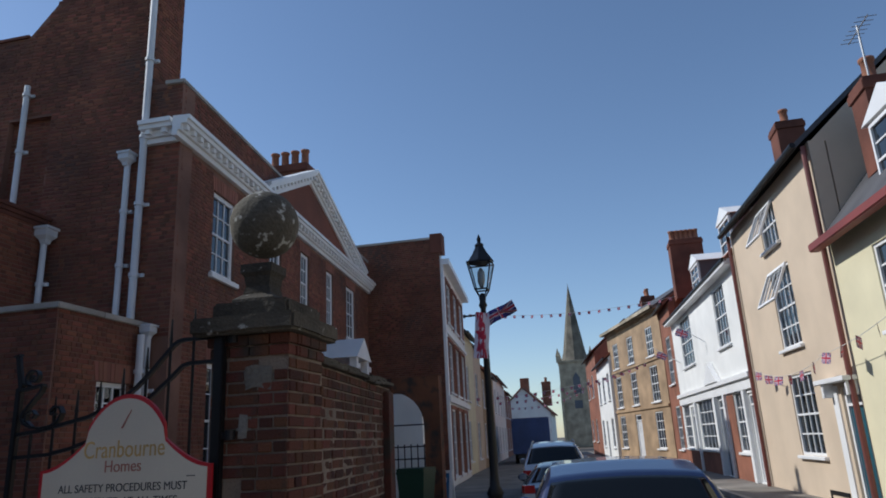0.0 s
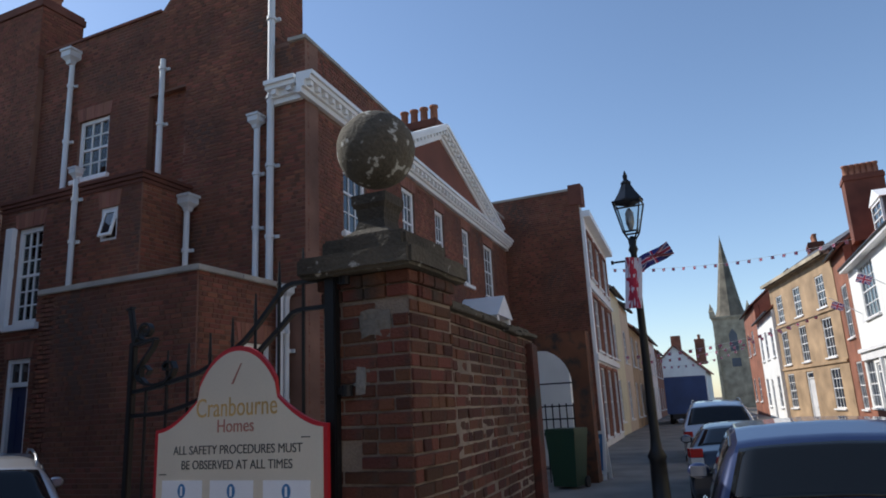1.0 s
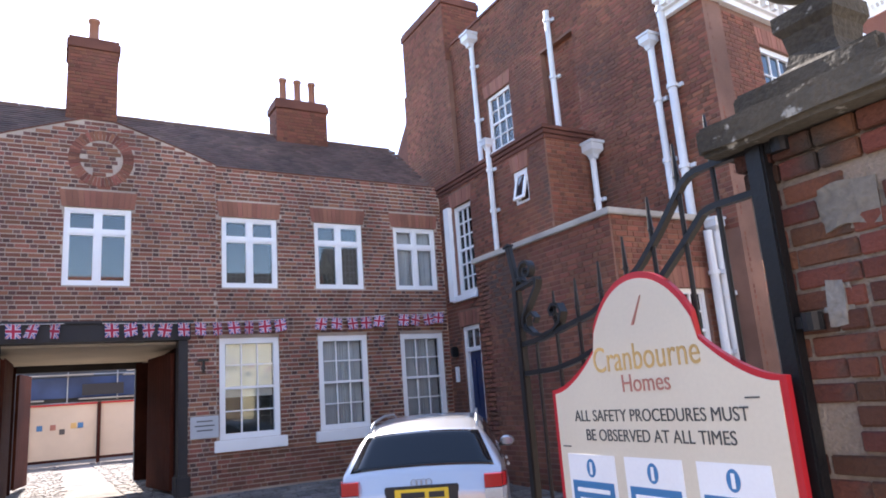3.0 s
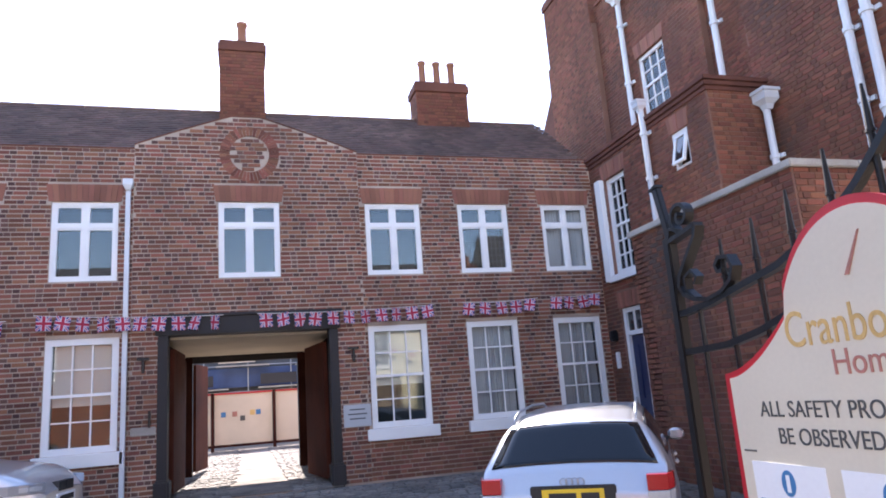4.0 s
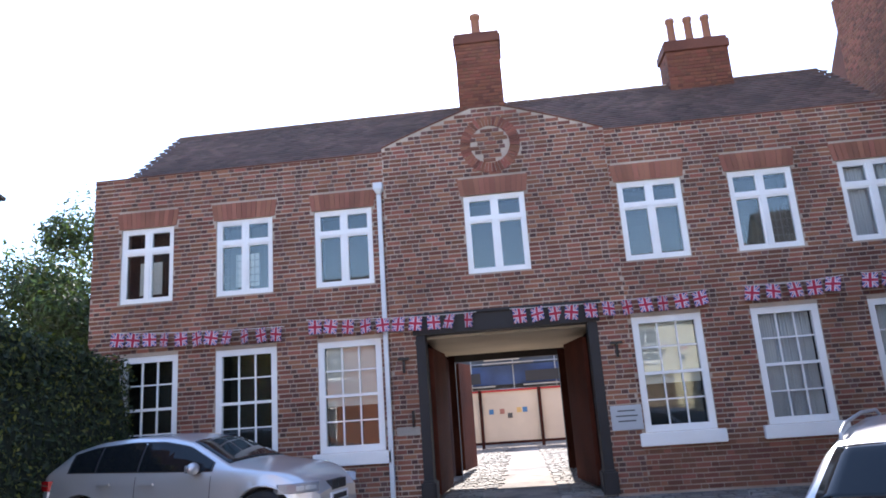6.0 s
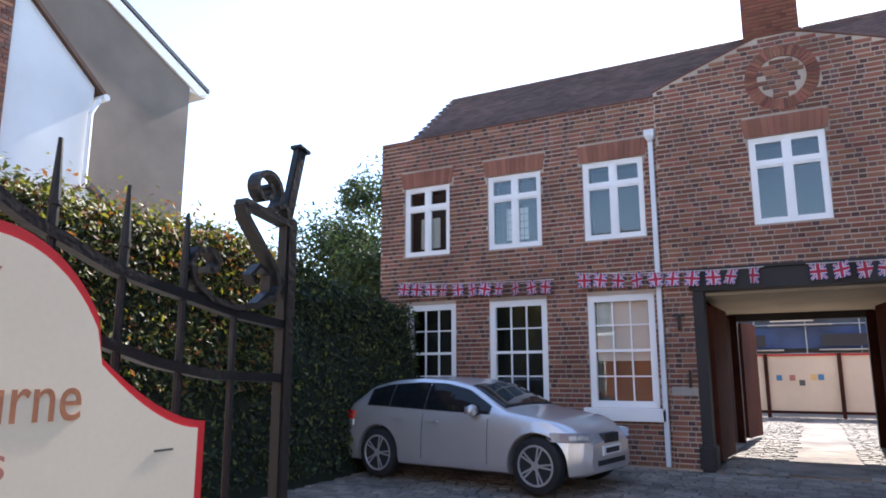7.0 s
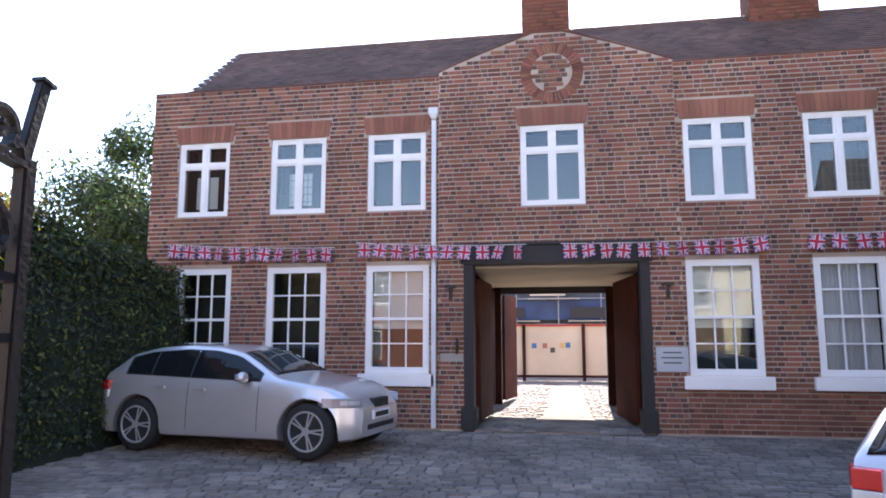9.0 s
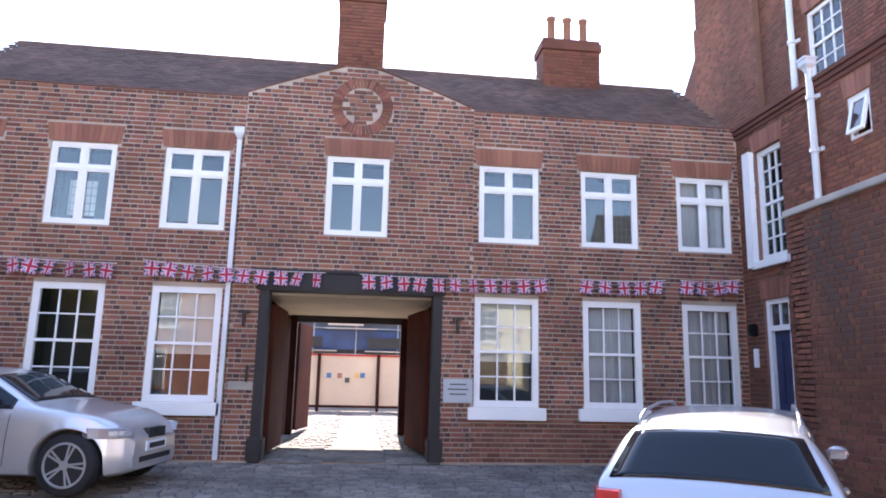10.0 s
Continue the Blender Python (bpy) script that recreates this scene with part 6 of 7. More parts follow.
LOW = dict(HATCH, top=((0, 0.62), (0.06, 0.86), (0.45, 0.93), (0.95, 1.17), (1.4, 1.21), (1.8, 1.21), (2.25, 1.16), (2.85, 0.93), (3.65, 0.82), (3.9, 0.72), (4.0, 0.58)), belt=((0, 0.84), (2.6, 0.84), (3.2, 0.80), (3.8, 0.72), (4.0, 0.54)),
           roof_w=((0, 0.70), (0.45, 0.72), (0.95, 0.58), (2.2, 0.57), (2.9, 0.72), (3.6, 0.70), (4.0, 0.5)), screen=(2.83, 2.24), tail=(0.47, 0.92), windows=((0.95, 1.4), (1.43, 2.6)))
ESTATE = dict(long=4.5, wide=0.87, top=((0, 0.62), (0.05, 0.84), (0.12, 0.90), (0.50, 1.265), (1.0, 1.345), (1.9, 1.385), (2.4, 1.36), (2.75, 1.28), (3.4, 0.95), (4.1, 0.84), (4.38, 0.74), (4.5, 0.6)),
              belt=((0, 0.85), (0.6, 0.90), (2.8, 0.87), (3.5, 0.84), (4.2, 0.74), (4.5, 0.56)), roof_w=((0, 0.72), (0.12, 0.775), (0.55, 0.60), (2.6, 0.57), (3.4, 0.74), (4.0, 0.72), (4.5, 0.5)),
              screen=(3.38, 2.72), tail=(0.15, 0.49), windows=((0.6, 1.22), (1.26, 2.1), (2.14, 3.12)), wheels=(0.85, 3.5), rear_lamp=(0.60, 0.83), head_lamp=(0.60, 0.72), plate_z=0.62, rails=True)
TALL = dict(ESTATE, top=tuple((x, z + (0.14 if 0.3 < x < 3.2 else 0.06)) for x, z in ESTATE["top"]), belt=tuple((x, z + 0.06) for x, z in ESTATE["belt"]), rails=True)
car("silver five-door hatchback parked nose to the archway", pose(-12.0, -2.76, yard(-11.8), 0, 0, 81), SILVER, **COMPACT, group="cars in the yard")
estate = car("pale silver estate car with roof rails, seen from behind", pose(-6.83, 5.49, yard(-7.2), 0, 0, 147) @ Matrix.Scale(0.92, 4), PALE_SILVER, **ESTATE, group="cars in the yard")
for k in range(4):
    g = bmesh.new()
    sweep(g, [(-0.004 + 0.035, -0.072 + 0.048 * k + 0.03 * math.cos(a), 0.79 + 0.03 * math.sin(a)) for a in [2 * math.pi * i / 16 for i in range(17)]], 0.005, 6)
    part("badge_ring", g, ALLOY, estate)
car("dark blue hatchback parked at the kerb", pose(-0.02, 6.1, -0.272, 0, 0, 93.5), NAVY, **HATCH, group="cars along the kerb")
car("black-blue low car parked at the kerb", pose(-0.72, 12.2, -0.272, 0, 0, 93.5), BLACK_CAR, **LOW, group="cars along the kerb")
car("silver estate car parked at the kerb", pose(-1.45, 19.2, -0.272, 0, 0, 94), PALE_SILVER, **TALL, group="cars along the kerb")
truck = thing("box_truck", "dark blue box truck standing in the street", "truck", pose(-4.6, 46, -0.272, 0, 0, 95))
part("cargo_box", boxed((0, 5.5, -1.2, 1.2, 0.7, 2.9), bevel=0.04), material("blue_truck_paint", (0.03, 0.07, 0.22), 0.4), truck)
part("cab", boxed((5.6, 7.0, -1.05, 1.05, 0.5, 2.2), bevel=0.1), WHITE, truck)
part("chassis", boxed((0, 7.0, -0.9, 0.9, 0.4, 0.68)), TRIM, truck)
for x in (1.0, 6.2):
    for s in (1, -1):
        g = bmesh.new()
        rod(g, (x, s * 0.85, 0.42), (x, s * 1.1, 0.42), 0.42, 20)
        part("wheel", g, TYRE, truck)

# ---- street lamp, bin, pavement board ----
lamp = thing("street_lamp", "black Victorian street lamp with a glazed lantern", "street lamp", pose(-1.84, 11.4, -0.16))
g = bmesh.new()
lathe(g, [(0.16, 0), (0.16, 0.12), (0.12, 0.16), (0.11, 0.7), (0.13, 0.75), (0.08, 0.85), (0.065, 1.0), (0.045, 3.55), (0.07, 3.6), (0.05, 3.66), (0.06, 3.74), (0.03, 3.8)], 16)
part("post", g, BLACK, lamp, smooth=True)
g = bmesh.new()
for s in (1, -1):
    rod(g, (0, 0, 3.45), (s * 0.3, 0, 3.45), 0.015, 8)
    rod(g, (s * 0.3, 0, 3.45), (s * 0.33, 0, 3.45), 0.03, 8)
part("ladder_bar", g, BLACK, lamp)
for k in range(4):
    a, b = math.radians(45 + 90 * k), math.radians(135 + 90 * k)
    lo, hi = 0.14, 0.27
    g = bmesh.new()
    rod(g, (lo * math.cos(a), lo * math.sin(a), 3.86), (hi * math.cos(a), hi * math.sin(a), 4.3), 0.012, 6)
    rod(g, (hi * math.cos(a), hi * math.sin(a), 4.3), (hi * math.cos(b), hi * math.sin(b), 4.3), 0.014, 6)
    rod(g, (lo * math.cos(a), lo * math.sin(a), 3.86), (lo * math.cos(b), lo * math.sin(b), 3.86), 0.014, 6)
    rod(g, (0.04 * math.cos(a), 0.04 * math.sin(a), 3.72), (lo * math.cos(a), lo * math.sin(a), 3.86), 0.012, 6)
    part("lantern_frame", g, BLACK, lamp)
    g = bmesh.new()
    q = [g.verts.new((r * math.cos(t) * 0.98, r * math.sin(t) * 0.98, z)) for r, t, z in ((lo, a, 3.87), (lo, b, 3.87), (hi, b, 4.29), (hi, a, 4.29))]
    g.faces.new(q)
    p = part("glass_pane", g, CLEAR, lamp)
    p.visible_shadow = False
g = bmesh.new()
lathe(g, [(0.22, 4.3), (0.22, 4.33), (0.12, 4.48), (0.07, 4.58), (0.075, 4.62), (0.03, 4.66), (0.035, 4.72), (0.005, 4.8)], 4)
part("lantern_roof", g, BLACK, lamp)
g = bmesh.new()
lathe(g, [(0.03, 3.9), (0.06, 4.0), (0.06, 4.15), (0.02, 4.22)], 12)
part("mantle", g, CLEAR_LAMP, lamp, smooth=True)

bin_ = thing("wheelie_bin", "dark green wheeled refuse bin on the pavement", "bin", pose(-3.85, 14.4, -0.16, 0, 0, 80))
GREEN = material("green_bin_plastic", (0.012, 0.045, 0.02), 0.5, blotch=0.08)
g = bmesh.new()
lathe(g, [(0.22, 0.05), (0.29, 0.95), (0.30, 0.95), (0.30, 1.0)], square=True)
part("tub", g, GREEN, bin_)
part("lid", boxed((-0.32, 0.34, -0.31, 0.31, 1.0, 1.06), bevel=0.025), GREEN, bin_)
part("handle", boxed((0.34, 0.4, -0.25, 0.25, 0.94, 0.98), bevel=0.01), GREEN, bin_)
for s in (1, -1):
    g = bmesh.new()
    rod(g, (0.24, s * 0.2, 0.1), (0.24, s * 0.26, 0.1), 0.1, 16)
    part("wheel", g, TYRE, bin_)
board = thing("pavement_sign", "white-framed folding pavement sign with a blue panel", "sign", pose(-3.75, 15.9, -0.16, 0, 0, -5))
for s in (1, -1):
    b = part("frame", boxed((-0.32, -0.26, -0.015, 0.015, 0, 0.95), (0.26, 0.32, -0.015, 0.015, 0, 0.95), (-0.26, 0.26, -0.015, 0.015, 0.89, 0.95), (-0.26, 0.26, -0.015, 0.015, 0.12, 0.18)), WHITE, board)
    b.matrix_basis = pose(0, -0.2 * s, 0, -12 * s)
    part("panel", boxed((-0.26, 0.26, -0.008, 0.008, 0.18, 0.89)), SIGN_BLUE if s > 0 else PAPER, b)
    part("text_bar", boxed((-0.2, 0.2, -0.012, -0.009, 0.7, 0.8), (-0.18, 0.18, -0.012, -0.009, 0.3, 0.5)), PAPER, b)

# ---- bunting ----
FLAG_BLUE = material("flag_blue", (0.03, 0.03, 0.16), 0.85)
FLAG_RED = material("flag_red", (0.38, 0.02, 0.05), 0.85)
FLAG_WHITE = material("flag_white", (0.55, 0.5, 0.56), 0.85)
CORD = material("white_cord", (0.6, 0.58, 0.55), 0.9)


def flag_mesh(w, h):
    """A crossed flag in layers, hanging from its top edge."""
    bm = bmesh.new()
    layers = []

    def quad(pts, y, k):
        for d in (y, -y):
            f = bm.faces.new([bm.verts.new((x, d, z)) for x, z in (pts if d < 0 else pts[::-1])])
            f.material_index = k

    quad([(-w / 2, -h), (w / 2, -h), (w / 2, 0), (-w / 2, 0)], -0.001, 0)
    for sx in (1, -1):
        for t, k, y in ((0.16, 2, -0.002), (0.06, 1, -0.003)):
            d = t * h * 0.7
            quad([(-sx * w / 2, -h), (-sx * w / 2 + sx * d, -h), (sx * w / 2, -d), (sx * w / 2, 0), (sx * w / 2 - sx * d, 0), (-sx * w / 2, -h + d)][:: sx], y - 0.0004 * sx, k)
    for t, k, y in ((0.32, 2, -0.004), (0.19, 1, -0.005)):
        quad([(-w / 2, -h / 2 - t * h / 2), (w / 2, -h / 2 - t * h / 2), (w / 2, -h / 2 + t * h / 2), (-w / 2, -h / 2 + t * h / 2)], y, k)
        quad([(-t * h / 2, -h), (t * h / 2, -h), (t * h / 2, 0), (-t * h / 2, 0)], y - 0.0004, k)
    return bm


def bunting(label, runs, w=0.205, h=0.225, out=(0, -1, 0), sag=0.04, gap=0.275, mats=(FLAG_BLUE, FLAG_RED, FLAG_WHITE)):
    """Flags on cords between pairs of points; out: the way they face."""
    t = thing("bunting", label, "bunting", group="strings of flags")
    r = random.Random(5)
    yaw = math.degrees(math.atan2(out[0], -out[1]))
    data = None
    for a, b in runs:
        a, b = Vector(a), Vector(b)
        n = max(2, round((b - a).length / gap))
        pts = [a.lerp(b, k / 24) - Vector((0, 0, sag * 4 * (k / 24) * (1 - k / 24))) for k in range(25)]
        g = bmesh.new()
        sweep(g, pts, 0.006, 5)
        part("cord", g, CORD, t)
        for k in range(n):
            s = (k + 0.5) / n
            p = a.lerp(b, s) - Vector((0, 0, sag * 4 * s * (1 - s)))
            if data is None:
                ob = part("flag", flag_mesh(w, h), mats, t)
                data = ob.data
            else:
                ob = new("flag", data)
                ob.parent = t
            ob.matrix_basis = Matrix.Translation(p) @ pose(0, 0, 0, r.uniform(-14, 6), r.uniform(-11, 11), yaw + r.uniform(-38, 38))
    return t


F = -13.36
bunting("string of small red, white and blue flags along the coach house", [((F, -3.3, 2.98), (F, -0.35, 2.86)), ((F, 0.02, 2.93), (F, 2.75, 2.84)), ((F, 3.28, 2.84), (F, 6.3, 2.88)), ((F, 6.82, 2.90), (F, 8.3, 2.94)), ((F, 8.55, 2.95), (F, 9.6, 3.0))], out=(1, 0, 0), sag=0.03)
bunting("string of small flags across the street", [((-6.0, 33.0, 7.3), (3.5, 31.0, 6.9))], 0.13, 0.14, (0, -1, 0), 0.35, 0.45)
bunting("string of small flags across the street further on", [((-6.3, 40, 3.4), (1.6, 42, 4.8)), ((-6.6, 52, 3.6), (-1.0, 53, 4.6)), ((-5.9, 33.0, 3.3), (2.6, 38.5, 4.9))], 0.15, 0.15, (0, -1, 0), 0.4, 0.5)
bunting("string of flags along the beige and cream houses", [((3.75, 19.6, 2.75), (4.0, 15.0, 2.55)), ((4.0, 15.0, 2.6), (4.3, 9.0, 3.6))], 0.24, 0.2, (-1, 0, 0), 0.25, 0.75)
lamp_flag = thing("flag", "crumpled red, white and blue flag tied to the lamp post", "flag", pose(-1.8, 11.34, 3.28))
g = flag_mesh(0.5, 0.2)
bmesh.ops.subdivide_edges(g, edges=g.edges[:], cuts=3, use_grid_fill=True)
for v in g.verts:
    v.co.y += 0.05 * math.sin(v.co.x * 16) + 0.03 * math.sin(v.co.z * 14)
part("cloth", g, (FLAG_BLUE, FLAG_RED, FLAG_WHITE), lamp_flag).matrix_basis = pose(0.2, 0, 0.1, 0, -24, 8)
g = flag_mesh(0.2, 0.72)
bmesh.ops.subdivide_edges(g, edges=g.edges[:], cuts=3, use_grid_fill=True)
for v in g.verts:
    v.co.y += 0.04 * math.sin(v.co.x * 22 + v.co.z * 4)
part("cloth", g, (FLAG_BLUE, FLAG_RED, FLAG_WHITE), lamp_flag).matrix_basis = pose(-0.03, -0.08, 0.02, 0, 6, 5)
for k, (u, z) in enumerate(((4.2, 4.3), (9.6, 4.5))):
    pole = thing("flag", "small flag on a slanting pole on the white house", "flag", T1 @ pose(u, 0, z), group="flags on the white house")
    g = bmesh.new()
    rod(g, (0, 0, 0), (0, -1.0, 0.7), 0.015, 6)
    part("pole", g, WHITE, pole)
    part("cloth", flag_mesh(0.42, 0.27), (FLAG_BLUE, FLAG_RED, FLAG_WHITE), pole).matrix_basis = pose(0, -0.7, 0.48, 0, 25, 75)

# ---- neighbours beyond the hedge ----
nb = thing("neighbour_house", "old brick house with a white rendered gable beside it", "house", pose(0, 0, 0), group="neighbours beyond the hedge")
rng = random.Random(44)
NB = facing(0, -7.0, 0, 180)
w = part("wall", boxed((-8.2, -3.0, -11, -7.0, -0.2, 9.5)), HOUSE_MORTAR, nb)
b = brick_skin("brickwork", brick_cells(3.0, 8.2, 0.5, 9.5, [], rng), (STRETCHER, HEADER), nb, rng)
b.matrix_basis = NB
g = bmesh.new()
prism(g, [(-8.21, -0.2), (-9.64, -0.2), (-9.64, 6.1), (-8.21, 7.3)], -10.5, -7.05)
part("white_wall", g, WHITE_RENDER, nb, "white rendered gable wall")
g = bmesh.new()
prism(g, [(-8.21, 7.32), (-9.82, 5.97), (-9.82, 6.06), (-8.21, 7.41)], -10.6, -6.98)
part("white_roof", g, ROOF_TILE, nb)
g = bmesh.new()
rod(g, (-9.78, -10.5, 5.95), (-9.78, -6.9, 5.95), 0.06, 10)
rod(g, (-9.7, -6.97, 5.9), (-9.56, -6.97, 5.6), 0.04, 8)
rod(g, (-9.56, -6.97, 5.6), (-9.56, -6.97, 4.4), 0.04, 8)
part("gutter", g, WHITE, nb)
g = bmesh.new()
prism(g, [(-9.66, -0.2), (-10.8, -0.2), (-10.8, 3.75), (-9.66, 4.45)], -10.4, -7.2)
part("lean_to", g, WHITE_RENDER, nb)
g = bmesh.new()
prism(g, [(-9.66, 4.47), (-10.9, 3.71), (-10.9, 3.79), (-9.66, 4.56)], -10.4, -7.1)
part("lean_to_roof", g, SLATE, nb)
gn = thing("neighbour_house", "tall house with a brown-grey pebbledash gable and white bargeboard", "house", pose(0.9, 0, 0.2), group="neighbours beyond the hedge")
g = bmesh.new()
prism(g, [(-3, -0.2), (-14.2, -0.2), (-14.2, 7.9), (-9.3, 10.1), (-3, 7.9)], -16, -9.0)
part("wall", g, GREY_RENDER, gn)
g = bmesh.new()
prism(g, [(-14.7, 7.72), (-9.3, 10.25), (-9.3, 9.95), (-14.45, 7.6)], -9.12, -8.95)
part("bargeboard", g, WHITE, gn, "white painted bargeboard")
part("soffit", boxed((-14.7, -14.2, -16, -9.0, 7.62, 7.74)), WHITE, gn)
g = bmesh.new()
prism(g, [(-14.75, 7.76), (-9.3, 10.3), (-3, 7.95), (-3, 8.05), (-9.3, 10.4), (-14.75, 7.85)], -16, -8.95)
part("roof", g, SLATE, gn)


# ---- hedge, trees ----
def leaf_cloud(name, centre_fn, n, size, mats, rng, parent):
    """Many small leaves; centre_fn gives a place and an outward normal."""
    vs, fs, which = [], [], []
    for k in range(n):
        p, nrm = centre_fn(rng)
        d = Vector((rng.gauss(0, 1), rng.gauss(0, 1), rng.gauss(0, 1))) * 0.55 + nrm
        d.normalize()
        a = d.orthogonal().normalized()
        a = (Matrix.Rotation(rng.uniform(0, 6.28), 3, d) @ a).normalized()
        b = d.cross(a)
        s = size * rng.uniform(0.6, 1.3)
        i = len(vs)
        vs += [tuple(p - a * s), tuple(p + b * s * 0.45 + d * s * 0.12), tuple(p + a * s), tuple(p - b * s * 0.45 + d * s * 0.12)]
        fs.append((i, i + 1, i + 2, i + 3))
        which.append(rng.randrange(len(mats)))
    ob = ob_mesh(name, vs, fs, mats, parent, which=which)
    ob["kind"] = "stuff"
    return ob


def leaf_material(name, colour, through_it=0.35):
    m = material(name, colour, 0.55, spread=0.35, by="island", blotch=0.15)
    n, l = m.node_tree.nodes, m.node_tree.links
    tr, mx = n.new("ShaderNodeBsdfTranslucent"), n.new("ShaderNodeMixShader")
    tr.inputs[0].default_value = (colour[0] * 1.6, colour[1] * 1.5, colour[2] * 0.8, 1)
    mx.inputs[0].default_value = through_it
    l.new(n["Principled BSDF"].outputs[0], mx.inputs[1]), l.new(tr.outputs[0], mx.inputs[2])
    l.new(mx.outputs[0], n["Material Output"].inputs[0])
    return m


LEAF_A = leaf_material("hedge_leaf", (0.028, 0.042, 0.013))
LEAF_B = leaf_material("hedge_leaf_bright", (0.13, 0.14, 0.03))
LEAF_C = leaf_material("tree_leaf", (0.06, 0.10, 0.035))
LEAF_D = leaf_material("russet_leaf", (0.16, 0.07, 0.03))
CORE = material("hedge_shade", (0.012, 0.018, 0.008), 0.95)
BARK = material("bark", (0.09, 0.07, 0.05), 0.9, bump=0.8)

hedge = thing("hedge", "tall dark green clipped hedge along the yard", "hedge")


def hedge_top(x):
    return 3.0 - 0.55 * max(0.0, min(1.0, (-9.0 - x) / 4.0)) + 0.08 * noise.noise(Vector((x * 1.3, 0, 0)))


# solid core: the shade between the leaves is painted as near-black green
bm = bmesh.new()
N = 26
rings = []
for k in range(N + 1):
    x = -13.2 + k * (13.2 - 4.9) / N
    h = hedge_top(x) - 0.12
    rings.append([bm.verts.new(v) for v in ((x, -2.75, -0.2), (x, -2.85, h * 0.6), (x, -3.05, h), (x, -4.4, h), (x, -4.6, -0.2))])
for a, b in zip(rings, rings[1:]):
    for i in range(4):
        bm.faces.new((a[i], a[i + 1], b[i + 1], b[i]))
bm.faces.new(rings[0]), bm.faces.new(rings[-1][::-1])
part("shade_core", bm, CORE, hedge)


def hedge_place(r):
    x = r.uniform(-13.3, -4.8)
    h = hedge_top(x)
    if r.random() < 0.42:
        return Vector((x, r.uniform(-4.5, -2.95), h + r.gauss(0, 0.07))), Vector((0, 0, 1))
    if r.random() < 0.06:
        return Vector((-4.85 + r.gauss(0, 0.06), r.uniform(-4.5, -2.8), r.uniform(0, h))), Vector((1, 0, 0))
    z = h * r.random() ** 0.8
    return Vector((x, -2.72 - 0.25 * z / h + r.gauss(0, 0.06), z)), Vector((0, 1, 0.3))


leaf_cloud("leaves", hedge_place, 42000, 0.043, [LEAF_A, LEAF_A, LEAF_A, LEAF_A, LEAF_A, LEAF_B], random.Random(3), hedge)


# places for bright leaves that paint sunlight along the hedge top
def hedge_lit_top(r):
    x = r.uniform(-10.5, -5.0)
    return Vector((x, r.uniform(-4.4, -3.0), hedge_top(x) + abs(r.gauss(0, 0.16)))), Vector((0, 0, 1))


# places for bright leaves that paint sunlight on the hedge face
def hedge_lit_face(r):
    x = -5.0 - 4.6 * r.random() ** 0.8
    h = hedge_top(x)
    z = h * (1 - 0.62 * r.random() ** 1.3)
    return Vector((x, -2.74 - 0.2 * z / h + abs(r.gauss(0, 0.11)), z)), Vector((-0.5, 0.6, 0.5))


# sun on the near stretch, put in as yellow and russet leaf colours
leaf_cloud("new_growth", hedge_lit_top, 3500, 0.04, [LEAF_B, LEAF_B, LEAF_D], random.Random(9), hedge)
leaf_cloud("young_growth", hedge_lit_face, 6500, 0.04, [LEAF_B, LEAF_B, LEAF_A, LEAF_D], random.Random(19), hedge)
yw = tagged(part("wall_boundary", boxed((-13.5, -5.0, -4.0, -3.75, -0.2, 2.62), (-13.5, -5.0, -4.04, -3.71, 2.62, 2.7))  , DARK_SIDE), "old brick boundary wall behind the hedge", "wall", kind="structure")


def tree(label, x, y, z, height, radius, n, seed, mats, size=0.09):
    t = thing("tree", label, "tree", pose(x, y, z), group="trees behind the coach house")
    r = random.Random(seed)
    g = bmesh.new()
    rod(g, (0, 0, -0.3), (0.1, 0.05, height * 0.5), 0.16, 10, 0.09)
    limbs = []
    for k in range(9):
        a = 2.4 * k + r.uniform(-0.3, 0.3)
        z0 = height * r.uniform(0.28, 0.5)
        tip = Vector((math.cos(a) * radius * r.uniform(0.45, 0.8), math.sin(a) * radius * r.uniform(0.45, 0.8), height * r.uniform(0.55, 0.95)))
        rod(g, (0.06, 0.03, z0), tip, 0.05, 7, 0.015)
        limbs.append(tip)
    limbs.append(Vector((0, 0, height * 0.95)))
    part("trunk", g, BARK, t)
    clumps = [(tip + Vector((r.gauss(0, 0.5), r.gauss(0, 0.5), r.gauss(0, 0.4))) * radius * 0.3, radius * r.uniform(0.2, 0.42)) for tip in limbs for _ in range(4)]

    def place(rr):
        c, q = rr.choice(clumps)
        d = Vector((rr.gauss(0, 1), rr.gauss(0, 1), rr.gauss(0, 1))).normalized()
        return c + d * q * rr.random() ** 0.4, d

    leaf_cloud("crown", place, n, size, mats, r, t)
    return t


tree("leafy green tree behind the yard wall", -20.5, -8.2, 0, 7.4, 3.2, 30000, 6, [LEAF_C, LEAF_A, LEAF_A], 0.075)
tree("green tree beyond the back yard", -37, 1.0, 0, 6.0, 3.0, 7000, 8, [LEAF_C, LEAF_A], 0.11)

# ---- back yard seen through the archway ----
hoarding = thing("hoarding", "cream site hoarding with brown posts and small notices", "fence")
BOARD = material("cream_hoarding", (0.62, 0.52, 0.40), 0.8, blotch=0.06)
for k in range(5):
    a = -2.06 + k * 2.03
    part("panel", boxed((-26.95, -26.9, a + 0.06, a + 1.97, 0.22, 1.88)), BOARD, hoarding)
    part("post", boxed((-26.9, -26.78, a - 0.05, a + 0.05, 0.0, 1.95)), PASSAGE_WOOD, hoarding)
part("top_rail", boxed((-26.97, -26.86, -2.0, 8.1, 1.88, 1.94)), SIGN_RED, hoarding)
